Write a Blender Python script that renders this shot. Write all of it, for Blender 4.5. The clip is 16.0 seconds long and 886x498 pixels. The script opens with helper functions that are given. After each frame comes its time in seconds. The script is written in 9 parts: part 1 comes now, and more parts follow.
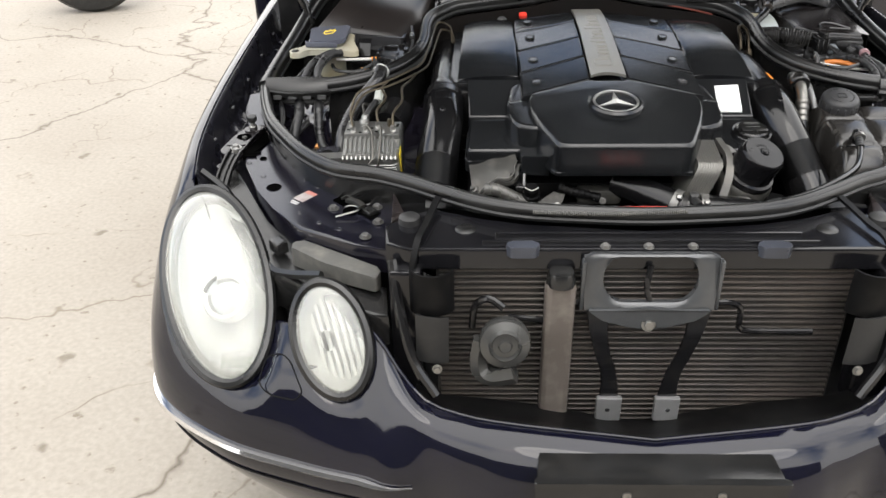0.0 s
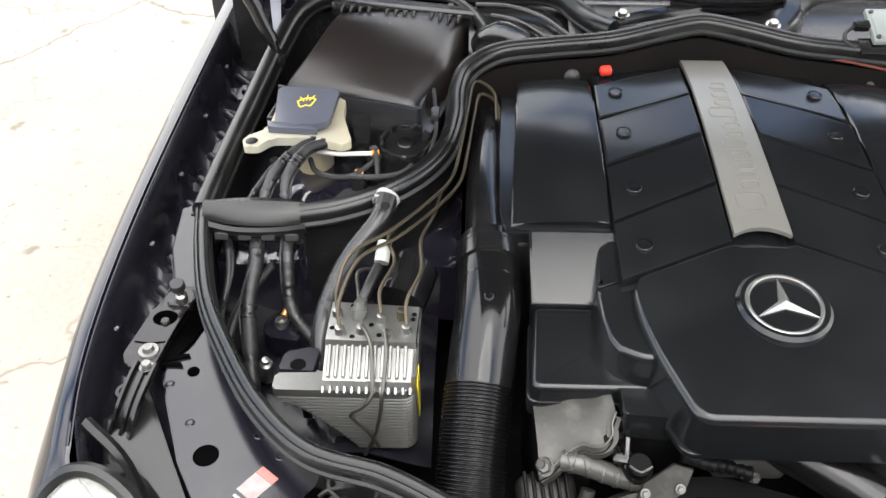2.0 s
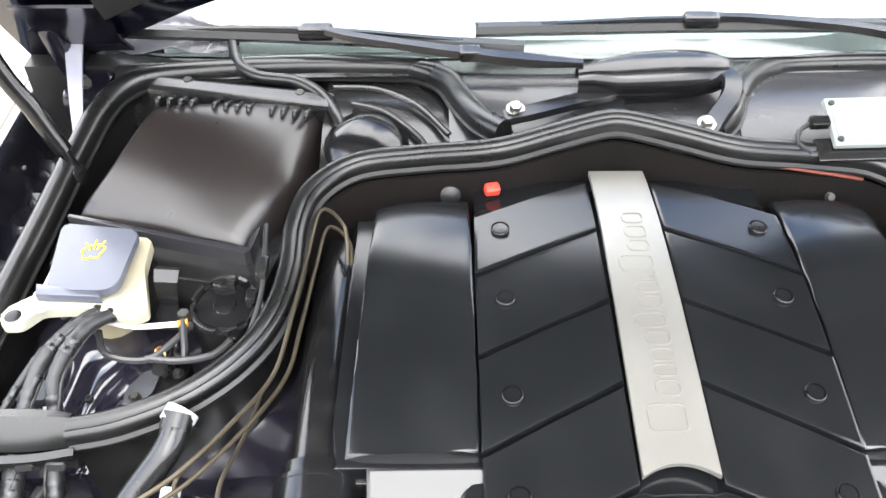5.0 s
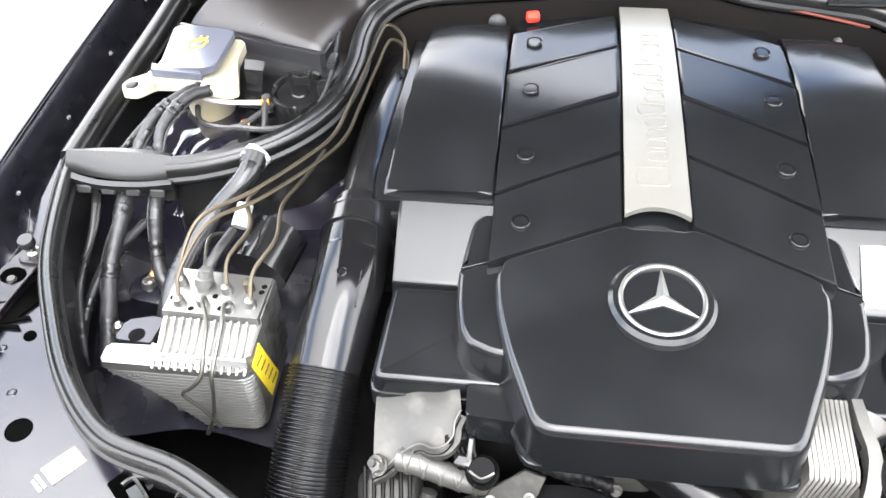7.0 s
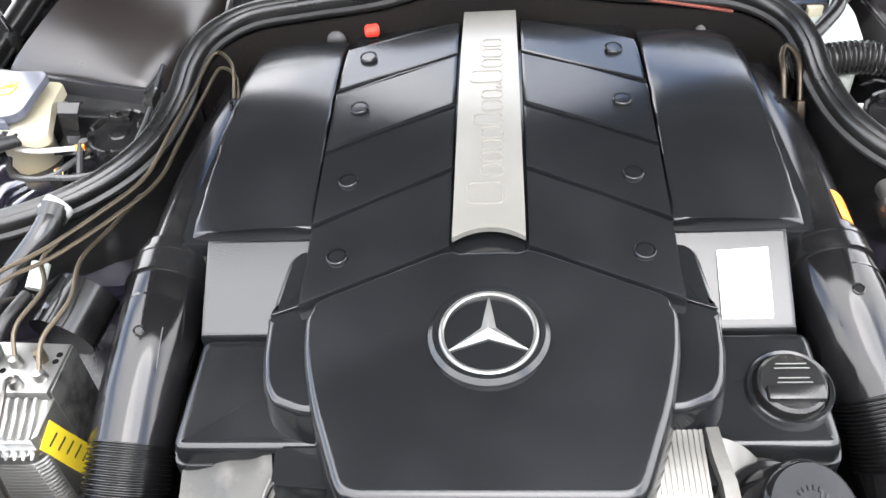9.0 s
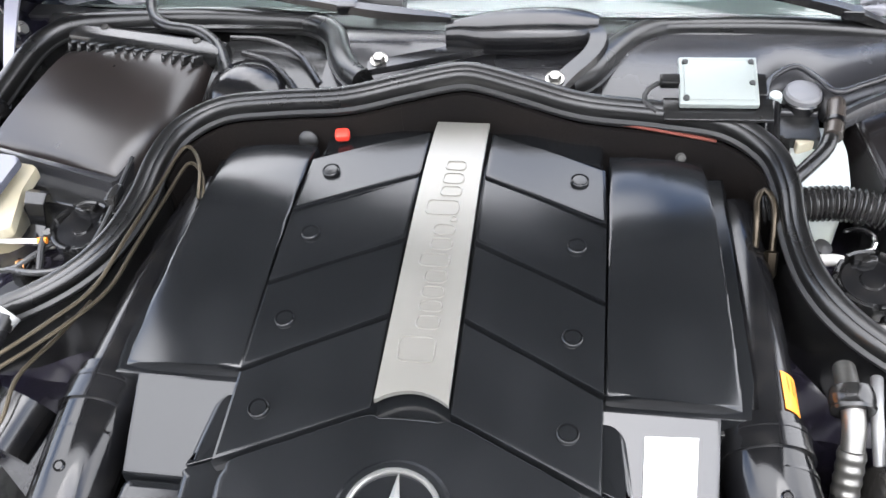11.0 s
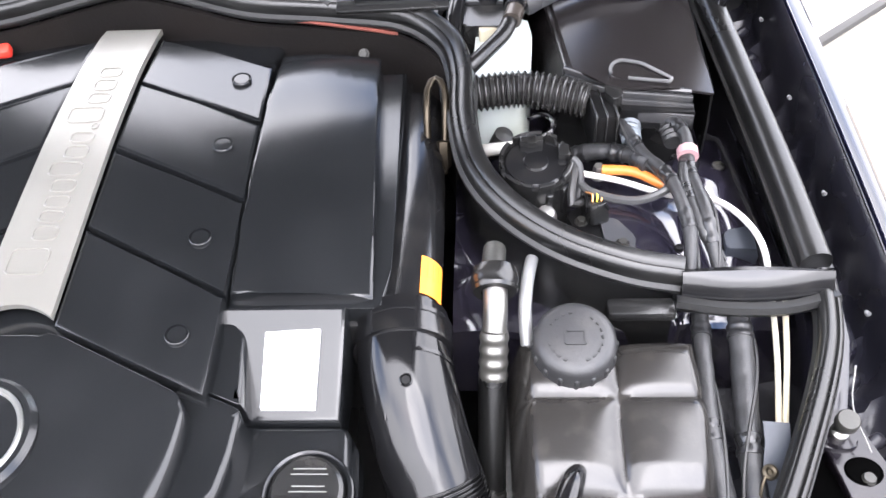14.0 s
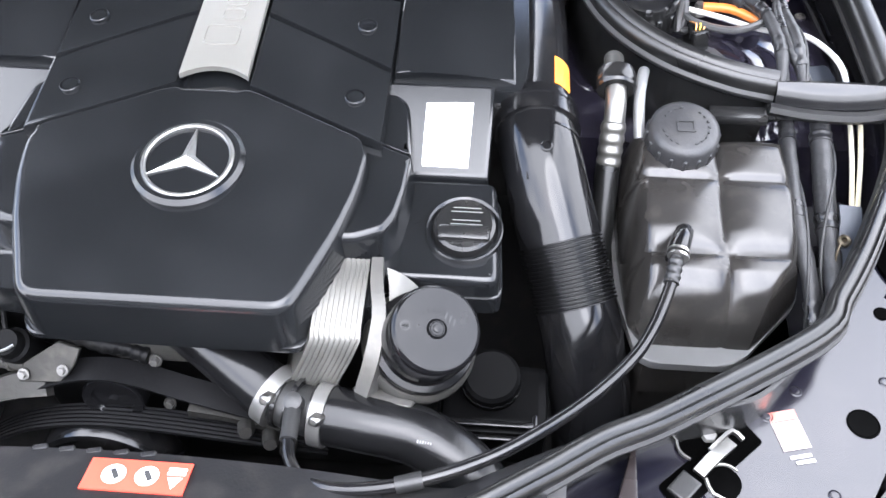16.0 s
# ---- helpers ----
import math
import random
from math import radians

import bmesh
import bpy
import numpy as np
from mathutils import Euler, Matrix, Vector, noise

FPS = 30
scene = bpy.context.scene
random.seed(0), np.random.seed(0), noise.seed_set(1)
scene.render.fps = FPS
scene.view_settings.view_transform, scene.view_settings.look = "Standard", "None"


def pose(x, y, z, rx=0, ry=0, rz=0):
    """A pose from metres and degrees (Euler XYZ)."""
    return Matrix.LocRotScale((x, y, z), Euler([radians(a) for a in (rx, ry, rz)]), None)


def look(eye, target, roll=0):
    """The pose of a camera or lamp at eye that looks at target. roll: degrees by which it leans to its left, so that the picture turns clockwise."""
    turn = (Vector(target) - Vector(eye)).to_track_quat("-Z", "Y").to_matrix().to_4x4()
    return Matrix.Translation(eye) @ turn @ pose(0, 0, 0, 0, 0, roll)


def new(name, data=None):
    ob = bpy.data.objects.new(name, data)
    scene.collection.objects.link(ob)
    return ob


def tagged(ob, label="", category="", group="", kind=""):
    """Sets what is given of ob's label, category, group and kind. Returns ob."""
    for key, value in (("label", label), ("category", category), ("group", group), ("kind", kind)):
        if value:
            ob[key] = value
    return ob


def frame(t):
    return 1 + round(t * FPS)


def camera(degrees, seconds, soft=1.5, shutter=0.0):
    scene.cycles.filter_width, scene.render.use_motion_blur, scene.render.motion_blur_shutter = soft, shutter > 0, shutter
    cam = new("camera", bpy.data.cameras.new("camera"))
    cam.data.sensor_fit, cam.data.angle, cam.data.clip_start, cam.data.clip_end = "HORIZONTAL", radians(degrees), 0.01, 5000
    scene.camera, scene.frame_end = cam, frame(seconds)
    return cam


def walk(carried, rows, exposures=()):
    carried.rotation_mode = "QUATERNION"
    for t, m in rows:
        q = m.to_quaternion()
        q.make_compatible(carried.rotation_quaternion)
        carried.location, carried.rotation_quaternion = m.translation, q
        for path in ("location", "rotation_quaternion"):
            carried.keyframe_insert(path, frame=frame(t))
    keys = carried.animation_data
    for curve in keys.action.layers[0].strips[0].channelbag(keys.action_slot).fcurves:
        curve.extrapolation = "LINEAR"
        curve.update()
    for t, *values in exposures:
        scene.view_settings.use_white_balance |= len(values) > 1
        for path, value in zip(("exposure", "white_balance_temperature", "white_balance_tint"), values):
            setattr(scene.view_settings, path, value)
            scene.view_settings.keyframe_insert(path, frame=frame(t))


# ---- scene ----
cam = camera(54.0, 16.0)
EXPOSURES = [(0, 1.08, 6500, 10), (1.5, 1.46, 6450, 10), (2.5, 1.72, 6350, 10), (3, 1.93, 6300, 10), (4, 2.40, 6300, 10), (6.5, 2.74, 6250, 11), (7, 2.86, 6250, 11), (9, 2.52, 6250, 12), (12, 2.18, 6050, 13), (13.5, 2.64, 6100, 16), (14.5, 2.66, 6050, 16), (15, 2.58, 6000, 15), (16, 2.60, 5850, 14)]
PATH = [
    (0, (-0.278, -1.072, 1.546), (-0.325, 0.638, 0.51), -0.8),
    (0.5, (-0.34, -0.863, 1.544), (-0.414, 0.802, 0.437), -0.3),
    (1, (-0.413, -0.648, 1.556), (-0.34, 0.967, 0.379), -0.4),
    (1.5, (-0.392, -0.46, 1.574), (-0.312, 1.119, 0.349), 0.2),
    (2, (-0.348, -0.257, 1.601), (-0.393, 1.268, 0.309), 0.1),
    (2.5, (-0.364, -0.129, 1.622), (-0.368, 1.294, 0.217), -0.2),
    (3, (-0.397, 0.006, 1.622), (-0.336, 1.355, 0.148), 1.5),
    (3.5, (-0.403, 0.1, 1.632), (-0.301, 1.437, 0.149), 1.9),
    (4, (-0.369, 0.142, 1.632), (-0.24, 1.532, 0.199), 2.6),
    (4.2, (-0.331, 0.149, 1.629), (-0.217, 1.557, 0.214), 2.3),
    (6.3, (-0.141, 0.003, 1.579), (-0.284, 1.467, 0.224), -1.9),
    (6.5, (-0.141, -0.049, 1.572), (-0.308, 1.429, 0.235), -1.6),
    (7, (-0.132, -0.137, 1.565), (-0.32, 1.271, 0.157), -1.4),
    (7.5, (-0.071, -0.182, 1.54), (-0.23, 1.2, 0.103), -2.3),
    (8, (0.001, -0.167, 1.504), (-0.131, 1.224, 0.073), -2.7),
    (8.5, (0.03, -0.113, 1.489), (-0.118, 1.265, 0.046), -4.6),
    (9, (0.021, -0.048, 1.496), (-0.138, 1.405, 0.13), -5.5),
    (9.2, (0.018, -0.031, 1.504), (-0.15, 1.426, 0.144), -5.6),
    (11.3, (0.189, 0.117, 1.602), (-0.103, 1.506, 0.193), -5.1),
    (11.5, (0.233, 0.13, 1.599), (-0.05, 1.549, 0.218), -4.8),
    (12, (0.301, 0.163, 1.594), (0.09, 1.649, 0.271), -4.1),
    (12.5, (0.337, 0.198, 1.58), (0.112, 1.617, 0.189), -6.1),
    (13, (0.365, 0.189, 1.544), (0.26, 1.578, 0.108), -3.1),
    (13.5, (0.375, 0.156, 1.523), (0.256, 1.522, 0.067), -4.2),
    (14, (0.393, 0.105, 1.498), (0.272, 1.464, 0.035), -4.5),
    (14.5, (0.396, 0.043, 1.501), (0.245, 1.364, 0.008), -5.1),
    (15, (0.375, -0.007, 1.495), (0.201, 1.293, -0.015), -5.9),
    (15.5, (0.35, -0.058, 1.499), (0.211, 1.23, -0.026), -3.5),
    (16, (0.274, -0.111, 1.492), (0.164, 1.171, -0.039), -0.7),
]
walk(cam, [(t, look(eye, target, roll)) for t, eye, target, roll in PATH], EXPOSURES)

# ---- sky and sun: thin bright overcast with blue gaps ----
world = bpy.data.worlds.new("sky")
scene.world = world
world.use_nodes = True
wn, wl = world.node_tree.nodes, world.node_tree.links
wn.clear()
w_out = wn.new("ShaderNodeOutputWorld")
w_bg = wn.new("ShaderNodeBackground")
w_sky = wn.new("ShaderNodeTexSky")
w_sky.sky_type, w_sky.sun_disc = "NISHITA", False
w_sky.sun_elevation, w_sky.sun_rotation = radians(58), radians(205)
w_tc = wn.new("ShaderNodeTexCoord")
w_noise = wn.new("ShaderNodeTexNoise")
w_noise.inputs["Scale"].default_value, w_noise.inputs["Detail"].default_value = 1.0, 6.0
w_map = wn.new("ShaderNodeMapping")
w_map.inputs["Scale"].default_value, w_map.inputs["Location"].default_value = (1.3, 1.3, 1.3), (0.0, 6.3, 2.7)
w_ramp = wn.new("ShaderNodeValToRGB")
w_ramp.color_ramp.elements[0].position, w_ramp.color_ramp.elements[1].position = 0.34, 0.50
w_mix = wn.new("ShaderNodeMixRGB")
w_cloud = wn.new("ShaderNodeVectorMath")
w_cloud.operation = "SCALE"
w_cloud.inputs[0].default_value = (1.0, 0.985, 0.965)
w_xyz, w_rise = wn.new("ShaderNodeSeparateXYZ"), wn.new("ShaderNodeMapRange")
w_rise.inputs["From Min"].default_value, w_rise.inputs["From Max"].default_value = 0.0, 0.95
w_rise.inputs["To Min"].default_value, w_rise.inputs["To Max"].default_value = 8.5, 13.0
wl.new(w_tc.outputs["Generated"], w_map.inputs["Vector"])
wl.new(w_map.outputs["Vector"], w_noise.inputs["Vector"])
wl.new(w_tc.outputs["Generated"], w_xyz.inputs["Vector"])
wl.new(w_xyz.outputs["Z"], w_rise.inputs["Value"])
wl.new(w_rise.outputs["Result"], w_cloud.inputs["Scale"])
wl.new(w_noise.outputs["Fac"], w_ramp.inputs["Fac"])
wl.new(w_ramp.outputs["Color"], w_mix.inputs["Fac"])
wl.new(w_sky.outputs["Color"], w_mix.inputs["Color1"])
wl.new(w_cloud.outputs["Vector"], w_mix.inputs["Color2"])
wl.new(w_mix.outputs["Color"], w_bg.inputs["Color"])
w_bg.inputs["Strength"].default_value = 0.15
wl.new(w_bg.outputs["Background"], w_out.inputs["Surface"])
sun = new("sun", bpy.data.lights.new("sun", "SUN"))
sun.data.energy, sun.data.angle, sun.data.color = 0.75, radians(40), (1.0, 0.95, 0.87)
sun.matrix_world = look((0.9, -2.2, 4.0), (0, 0, 0))


# ---- materials ----
def mat(name, base, rough=0.5, metal=0.0, grain=0.0, grain_scale=400.0, blotch=0.15, blotch_scale=9.0, bump=0.0,
        coat=0.0, spec=0.5, other=None, dust=0.0):
    """A surface with variation at two scales: blotches in colour and gloss, and fine grain with relief."""
    m = bpy.data.materials.new(name)
    m.use_nodes = True
    n, l = m.node_tree.nodes, m.node_tree.links
    b = n["Principled BSDF"]
    b.inputs["Metallic"].default_value = metal
    b.inputs["Coat Weight"].default_value = coat
    b.inputs["Coat Roughness"].default_value = 0.06
    b.inputs["Specular IOR Level"].default_value = spec
    tc = n.new("ShaderNodeTexCoord")
    n1 = n.new("ShaderNodeTexNoise")
    n1.inputs["Scale"].default_value, n1.inputs["Detail"].default_value = blotch_scale, 5.0
    n2 = n.new("ShaderNodeTexNoise")
    n2.inputs["Scale"].default_value, n2.inputs["Detail"].default_value = grain_scale, 3.0
    l.new(tc.outputs["Object"], n1.inputs["Vector"])
    l.new(tc.outputs["Object"], n2.inputs["Vector"])
    mix = n.new("ShaderNodeMixRGB")
    mix.inputs["Color1"].default_value = (*base, 1)
    second = other or tuple(min(1.0, c * (1 + 3 * blotch) + 0.002) for c in base)
    mix.inputs["Color2"].default_value = (*second, 1)
    ramp = n.new("ShaderNodeValToRGB")
    ramp.color_ramp.elements[0].position, ramp.color_ramp.elements[1].position = 0.42, 0.72
    l.new(n1.outputs["Fac"], ramp.inputs["Fac"])
    l.new(ramp.outputs["Color"], mix.inputs["Fac"])
    last = mix
    if dust:
        n3 = n.new("ShaderNodeTexNoise")
        n3.inputs["Scale"].default_value, n3.inputs["Detail"].default_value = 38.0, 8.0
        l.new(tc.outputs["Object"], n3.inputs["Vector"])
        r3 = n.new("ShaderNodeMapRange")
        r3.inputs["From Min"].default_value, r3.inputs["From Max"].default_value = 0.5, 0.8
        r3.inputs["To Max"].default_value = dust
        l.new(n3.outputs["Fac"], r3.inputs["Value"])
        d = n.new("ShaderNodeMixRGB")
        d.inputs["Color2"].default_value = (0.22, 0.2, 0.17, 1)
        l.new(r3.outputs["Result"], d.inputs["Fac"])
        l.new(mix.outputs["Color"], d.inputs["Color1"])
        last = d
    l.new(last.outputs["Color"], b.inputs["Base Color"])
    rr = n.new("ShaderNodeMapRange")
    rr.inputs["From Min"].default_value, rr.inputs["From Max"].default_value = 0.3, 0.7
    rr.inputs["To Min"].default_value, rr.inputs["To Max"].default_value = rough * 0.85, min(1.0, rough * 1.2)
    l.new(n1.outputs["Fac"], rr.inputs["Value"])
    l.new(rr.outputs["Result"], b.inputs["Roughness"])
    if bump:
        bp = n.new("ShaderNodeBump")
        bp.inputs["Strength"].default_value, bp.inputs["Distance"].default_value = bump, 0.001
        l.new(n2.outputs["Fac"], bp.inputs["Height"])
        l.new(bp.outputs["Normal"], b.inputs["Normal"])
    return m


PAINT = mat("navy_body_paint", (0.0028, 0.003, 0.0075), 0.06, 0.0, blotch=0.1, coat=0.05, other=(0.0034, 0.0034, 0.010))
APRON = mat("navy_inner_paint", (0.005, 0.005, 0.009), 0.15, 0.0, blotch=0.2, spec=0.62, bump=0.05, grain_scale=160, other=(0.009, 0.008, 0.012), dust=0.03)
COVER = mat("satin_black_plastic", (0.0066, 0.0071, 0.0078), 0.17, 0.0, bump=0.04, grain_scale=900, blotch=0.1)
PLASTIC = mat("black_plastic", (0.009, 0.009, 0.009), 0.22, bump=0.12, grain_scale=600, dust=0.05)
GLOSSY = mat("glossy_black_plastic", (0.005, 0.005, 0.0055), 0.16, bump=0.03, grain_scale=300, dust=0.05)
TOWER = mat("dusty_navy_inner_paint", (0.012, 0.011, 0.018), 0.13, coat=1.0, bump=0.08, grain_scale=60, other=(0.017, 0.015, 0.024), dust=0.08)
BROWNISH = mat("dressed_dark_plastic", (0.014, 0.0115, 0.0105), 0.32, bump=0.08, grain_scale=700, other=(0.018, 0.014, 0.0125))
TANK = mat("dark_grey_tank_plastic", (0.017, 0.0158, 0.0146), 0.2, bump=0.08, grain_scale=500, other=(0.026, 0.025, 0.024), dust=0.08)
RUBBER = mat("seal_rubber", (0.005, 0.005, 0.005), 0.29, bump=0.15, grain_scale=350, other=(0.012, 0.012, 0.0115))
MATTE = mat("matte_black_rubber", (0.013, 0.013, 0.013), 0.45, bump=0.3, grain_scale=500, dust=0.05)
FELT = mat("heat_shield_felt", (0.007, 0.006, 0.0056), 0.75, spec=0.12, bump=0.6, grain_scale=260, other=(0.010, 0.0078, 0.0066))
DARK = mat("shaded_bay_black", (0.012, 0.012, 0.0125), 0.35, spec=0.25, bump=0.2, grain_scale=90, dust=0.06)
CAST = mat("cast_aluminium", (0.046, 0.045, 0.041), 0.5, 0.4, bump=0.3, grain_scale=240, other=(0.030, 0.029, 0.026), dust=0.3)
# black plastic darkened and dulled to carry the shade low in the bay
SHADOWED = mat("shadowed_black_plastic", (0.0035, 0.0035, 0.0037), 0.42, spec=0.12, bump=0.1, grain_scale=400, dust=0.03)
MILLED = mat("milled_aluminium", (0.30, 0.30, 0.288), 0.34, 0.85, bump=0.25, grain_scale=400, other=(0.20, 0.197, 0.186), dust=0.25)
STEEL = mat("zinc_steel", (0.27, 0.265, 0.25), 0.3, 0.95, bump=0.1, grain_scale=300)
CHROME = mat("chrome", (0.8, 0.8, 0.8), 0.08, 1.0, blotch=0.02)
ZINC = mat("bright_zinc", (0.15, 0.147, 0.14), 0.36, 0.6, blotch=0.3)
TRAYGREY = mat("dark_grey_tray_plastic", (0.021, 0.021, 0.023), 0.25, bump=0.1, grain_scale=500, other=(0.025, 0.025, 0.026))
TRIM = mat("brushed_metal_strip", (0.23, 0.222, 0.20), 0.33, 0.45, bump=0.15, grain_scale=800, blotch=0.05)
BRASS = mat("brake_line_bronze", (0.075, 0.062, 0.043), 0.42, 0.8, bump=0.1)
COPPER = mat("copper_fitting", (0.6, 0.28, 0.1), 0.35, 0.8)
WHITE = mat("white_label", (0.82, 0.82, 0.8), 0.5, blotch=0.02)
PALE = mat("pale_plastic", (0.42, 0.44, 0.40), 0.4, blotch=0.05, other=(0.36, 0.36, 0.30), dust=0.25)
IVORY = mat("yellowed_white_plastic", (0.36, 0.345, 0.28), 0.4, other=(0.48, 0.40, 0.22), dust=0.2)
RED = mat("red_label", (0.72, 0.07, 0.04), 0.4, blotch=0.05)
REDPL = mat("red_plastic", (0.75, 0.05, 0.03), 0.35, blotch=0.05)
ORANGE = mat("orange_label", (0.80, 0.26, 0.02), 0.45, blotch=0.05)
YELLOW = mat("yellow_label", (0.8, 0.6, 0.03), 0.45, blotch=0.05)
INK = mat("dark_print", (0.03, 0.03, 0.03), 0.5)
FADED = mat("pale_print", (0.32, 0.32, 0.31), 0.5)
TAPE = mat("cloth_tape", (0.014, 0.014, 0.0145), 0.46, bump=1.0, grain_scale=110, other=(0.03, 0.03, 0.031))
FIN = mat("condenser_fins", (0.022, 0.021, 0.020), 0.65, 0.3, other=(0.036, 0.032, 0.029), dust=0.15)
RADTUBE = mat("condenser_tube", (0.085, 0.077, 0.070), 0.45, 0.6, other=(0.125, 0.105, 0.09), dust=0.15)
BLUEGREY = mat("blue_grey_rubber", (0.035, 0.04, 0.05), 0.4)
GRIME = mat("grimy_casting", (0.045, 0.044, 0.040), 0.5, 0.5, bump=0.5, grain_scale=200, other=(0.032, 0.030, 0.028))


def lens_material():
    m = bpy.data.materials.new("hazed_headlight_lens")
    m.use_nodes = True
    n, l = m.node_tree.nodes, m.node_tree.links
    b = n["Principled BSDF"]
    b.inputs["Base Color"].default_value = (0.93, 0.94, 0.9, 1)
    b.inputs["Transmission Weight"].default_value = 0.88
    b.inputs["IOR"].default_value = 1.35
    tc, n1, rr = n.new("ShaderNodeTexCoord"), n.new("ShaderNodeTexNoise"), n.new("ShaderNodeMapRange")
    n1.inputs["Scale"].default_value = 14.0
    rr.inputs["To Min"].default_value, rr.inputs["To Max"].default_value = 0.02, 0.10
    l.new(tc.outputs["Object"], n1.inputs["Vector"])
    l.new(n1.outputs["Fac"], rr.inputs["Value"])
    l.new(rr.outputs["Result"], b.inputs["Roughness"])
    return m


def glass_material(name, tint=(0.9, 0.95, 0.93)):
    m = bpy.data.materials.new(name)
    m.use_nodes = True
    n, l = m.node_tree.nodes, m.node_tree.links
    b = n["Principled BSDF"]
    b.inputs["Base Color"].default_value = (*tint, 1)
    b.inputs["Transmission Weight"].default_value = 1.0
    b.inputs["Roughness"].default_value = 0.02
    b.inputs["IOR"].default_value = 1.5
    return m


def concrete_material():
    m = bpy.data.materials.new("worn_concrete")
    m.use_nodes = True
    n, l = m.node_tree.nodes, m.node_tree.links
    b = n["Principled BSDF"]
    b.inputs["Roughness"].default_value = 0.85
    tc = n.new("ShaderNodeTexCoord")
    def noise_node(scale, detail=6.0):
        q = n.new("ShaderNodeTexNoise")
        q.inputs["Scale"].default_value, q.inputs["Detail"].default_value = scale, detail
        l.new(tc.outputs["Object"], q.inputs["Vector"])
        return q
    def ramp(src, p0, p1, c0, c1):
        r = n.new("ShaderNodeValToRGB")
        r.color_ramp.elements[0].position, r.color_ramp.elements[1].position = p0, p1
        r.color_ramp.elements[0].color, r.color_ramp.elements[1].color = (*c0, 1), (*c1, 1)
        l.new(src, r.inputs["Fac"])
        return r
    def mixed(kind, fac, a, c):
        q = n.new("ShaderNodeMixRGB")
        q.blend_type = kind
        q.inputs["Fac"].default_value = fac
        l.new(a, q.inputs["Color1"])
        l.new(c, q.inputs["Color2"])
        return q
    large, small, spots = noise_node(0.9), noise_node(60), noise_node(11.0, 2.0)
    base = ramp(large.outputs["Fac"], 0.3, 0.7, (0.265, 0.235, 0.195), (0.335, 0.305, 0.26))
    fine = ramp(small.outputs["Fac"], 0.35, 0.65, (0.86, 0.86, 0.86), (1, 1, 1))
    dark = ramp(spots.outputs["Fac"], 0.25, 0.32, (0.6, 0.57, 0.53), (1, 1, 1))
    warp = noise_node(2.2, 4.0)
    add = n.new("ShaderNodeMixRGB")
    add.blend_type = "ADD"
    add.inputs["Fac"].default_value = 0.55
    l.new(tc.outputs["Object"], add.inputs["Color1"])
    l.new(warp.outputs["Color"], add.inputs["Color2"])
    vor = n.new("ShaderNodeTexVoronoi")
    vor.feature = "DISTANCE_TO_EDGE"
    vor.inputs["Scale"].default_value = 0.42
    l.new(add.outputs["Color"], vor.inputs["Vector"])
    crack = ramp(vor.outputs["Distance"], 0.0008, 0.0045, (0.32, 0.28, 0.24), (1, 1, 1))
    vor2 = n.new("ShaderNodeTexVoronoi")
    vor2.feature = "DISTANCE_TO_EDGE"
    vor2.inputs["Scale"].default_value = 1.7
    l.new(add.outputs["Color"], vor2.inputs["Vector"])
    fine_crack = ramp(vor2.outputs["Distance"], 0.002, 0.010, (0.62, 0.58, 0.53), (1, 1, 1))
    patch = ramp(noise_node(1.6, 3.0).outputs["Fac"], 0.46, 0.56, (0, 0, 0), (1, 1, 1))
    pits = ramp(noise_node(26.0, 3.0).outputs["Fac"], 0.27, 0.35, (0.58, 0.54, 0.49), (1, 1, 1))
    c = mixed("MULTIPLY", 1.0, base.outputs["Color"], fine.outputs["Color"])
    c = mixed("MULTIPLY", 1.0, c.outputs["Color"], dark.outputs["Color"])
    c = mixed("MULTIPLY", 0.8, c.outputs["Color"], crack.outputs["Color"])
    c = mixed("MULTIPLY", 0.9, c.outputs["Color"], pits.outputs["Color"])
    c = mixed("MULTIPLY", 0.9, c.outputs["Color"], fine_crack.outputs["Color"])
    l.new(patch.outputs["Color"], c.inputs["Fac"])
    l.new(c.outputs["Color"], b.inputs["Base Color"])
    bp = n.new("ShaderNodeBump")
    bp.inputs["Strength"].default_value, bp.inputs["Distance"].default_value = 0.5, 0.004
    l.new(c.outputs["Color"], bp.inputs["Height"])
    l.new(bp.outputs["Normal"], b.inputs["Normal"])
    return m


LENS, GLASS, CONCRETE = lens_material(), glass_material("windscreen_glass", (0.75, 0.85, 0.82)), concrete_material()
PROJ = mat("pearly_projector_glass", (0.34, 0.37, 0.38), 0.06, blotch=0.05, coat=1.0)

# ---- mesh tools ----
ORIGIN = {}


def thing(name, at, label, category, group="", kind=""):
    e = new(name)
    e.location = at
    e.empty_display_size = 0.05
    ORIGIN[e.name] = Vector(at)
    return tagged(e, label, category, group, kind)


def part(name, bm, material, parent, label="", angle=38):
    """Links a bmesh, given in world metres, as one mesh object under parent."""
    o = ORIGIN[parent.name] if parent else Vector((0, 0, 0))
    bmesh.ops.recalc_face_normals(bm, faces=bm.faces)
    bmesh.ops.translate(bm, vec=-o, verts=bm.verts)
    me = bpy.data.meshes.new(name)
    bm.to_mesh(me)
    bm.free()
    me.shade_smooth()
    me.set_sharp_from_angle(angle=radians(angle))
    me.materials.append(material)
    ob = new(name, me)
    ob.parent = parent
    ORIGIN[ob.name] = o
    if label:
        ob["label"] = label
    return ob


def single(name, bm, material, label, category, group="", kind="", angle=38):
    ob = part(name, bm, material, None, "", angle)
    return tagged(ob, label, category, group, kind)


def joined(*bms):
    out = bmesh.new()
    for b in bms:
        me = bpy.data.meshes.new("tmp")
        b.to_mesh(me)
        b.free()
        out.from_mesh(me)
        bpy.data.meshes.remove(me)
    return out


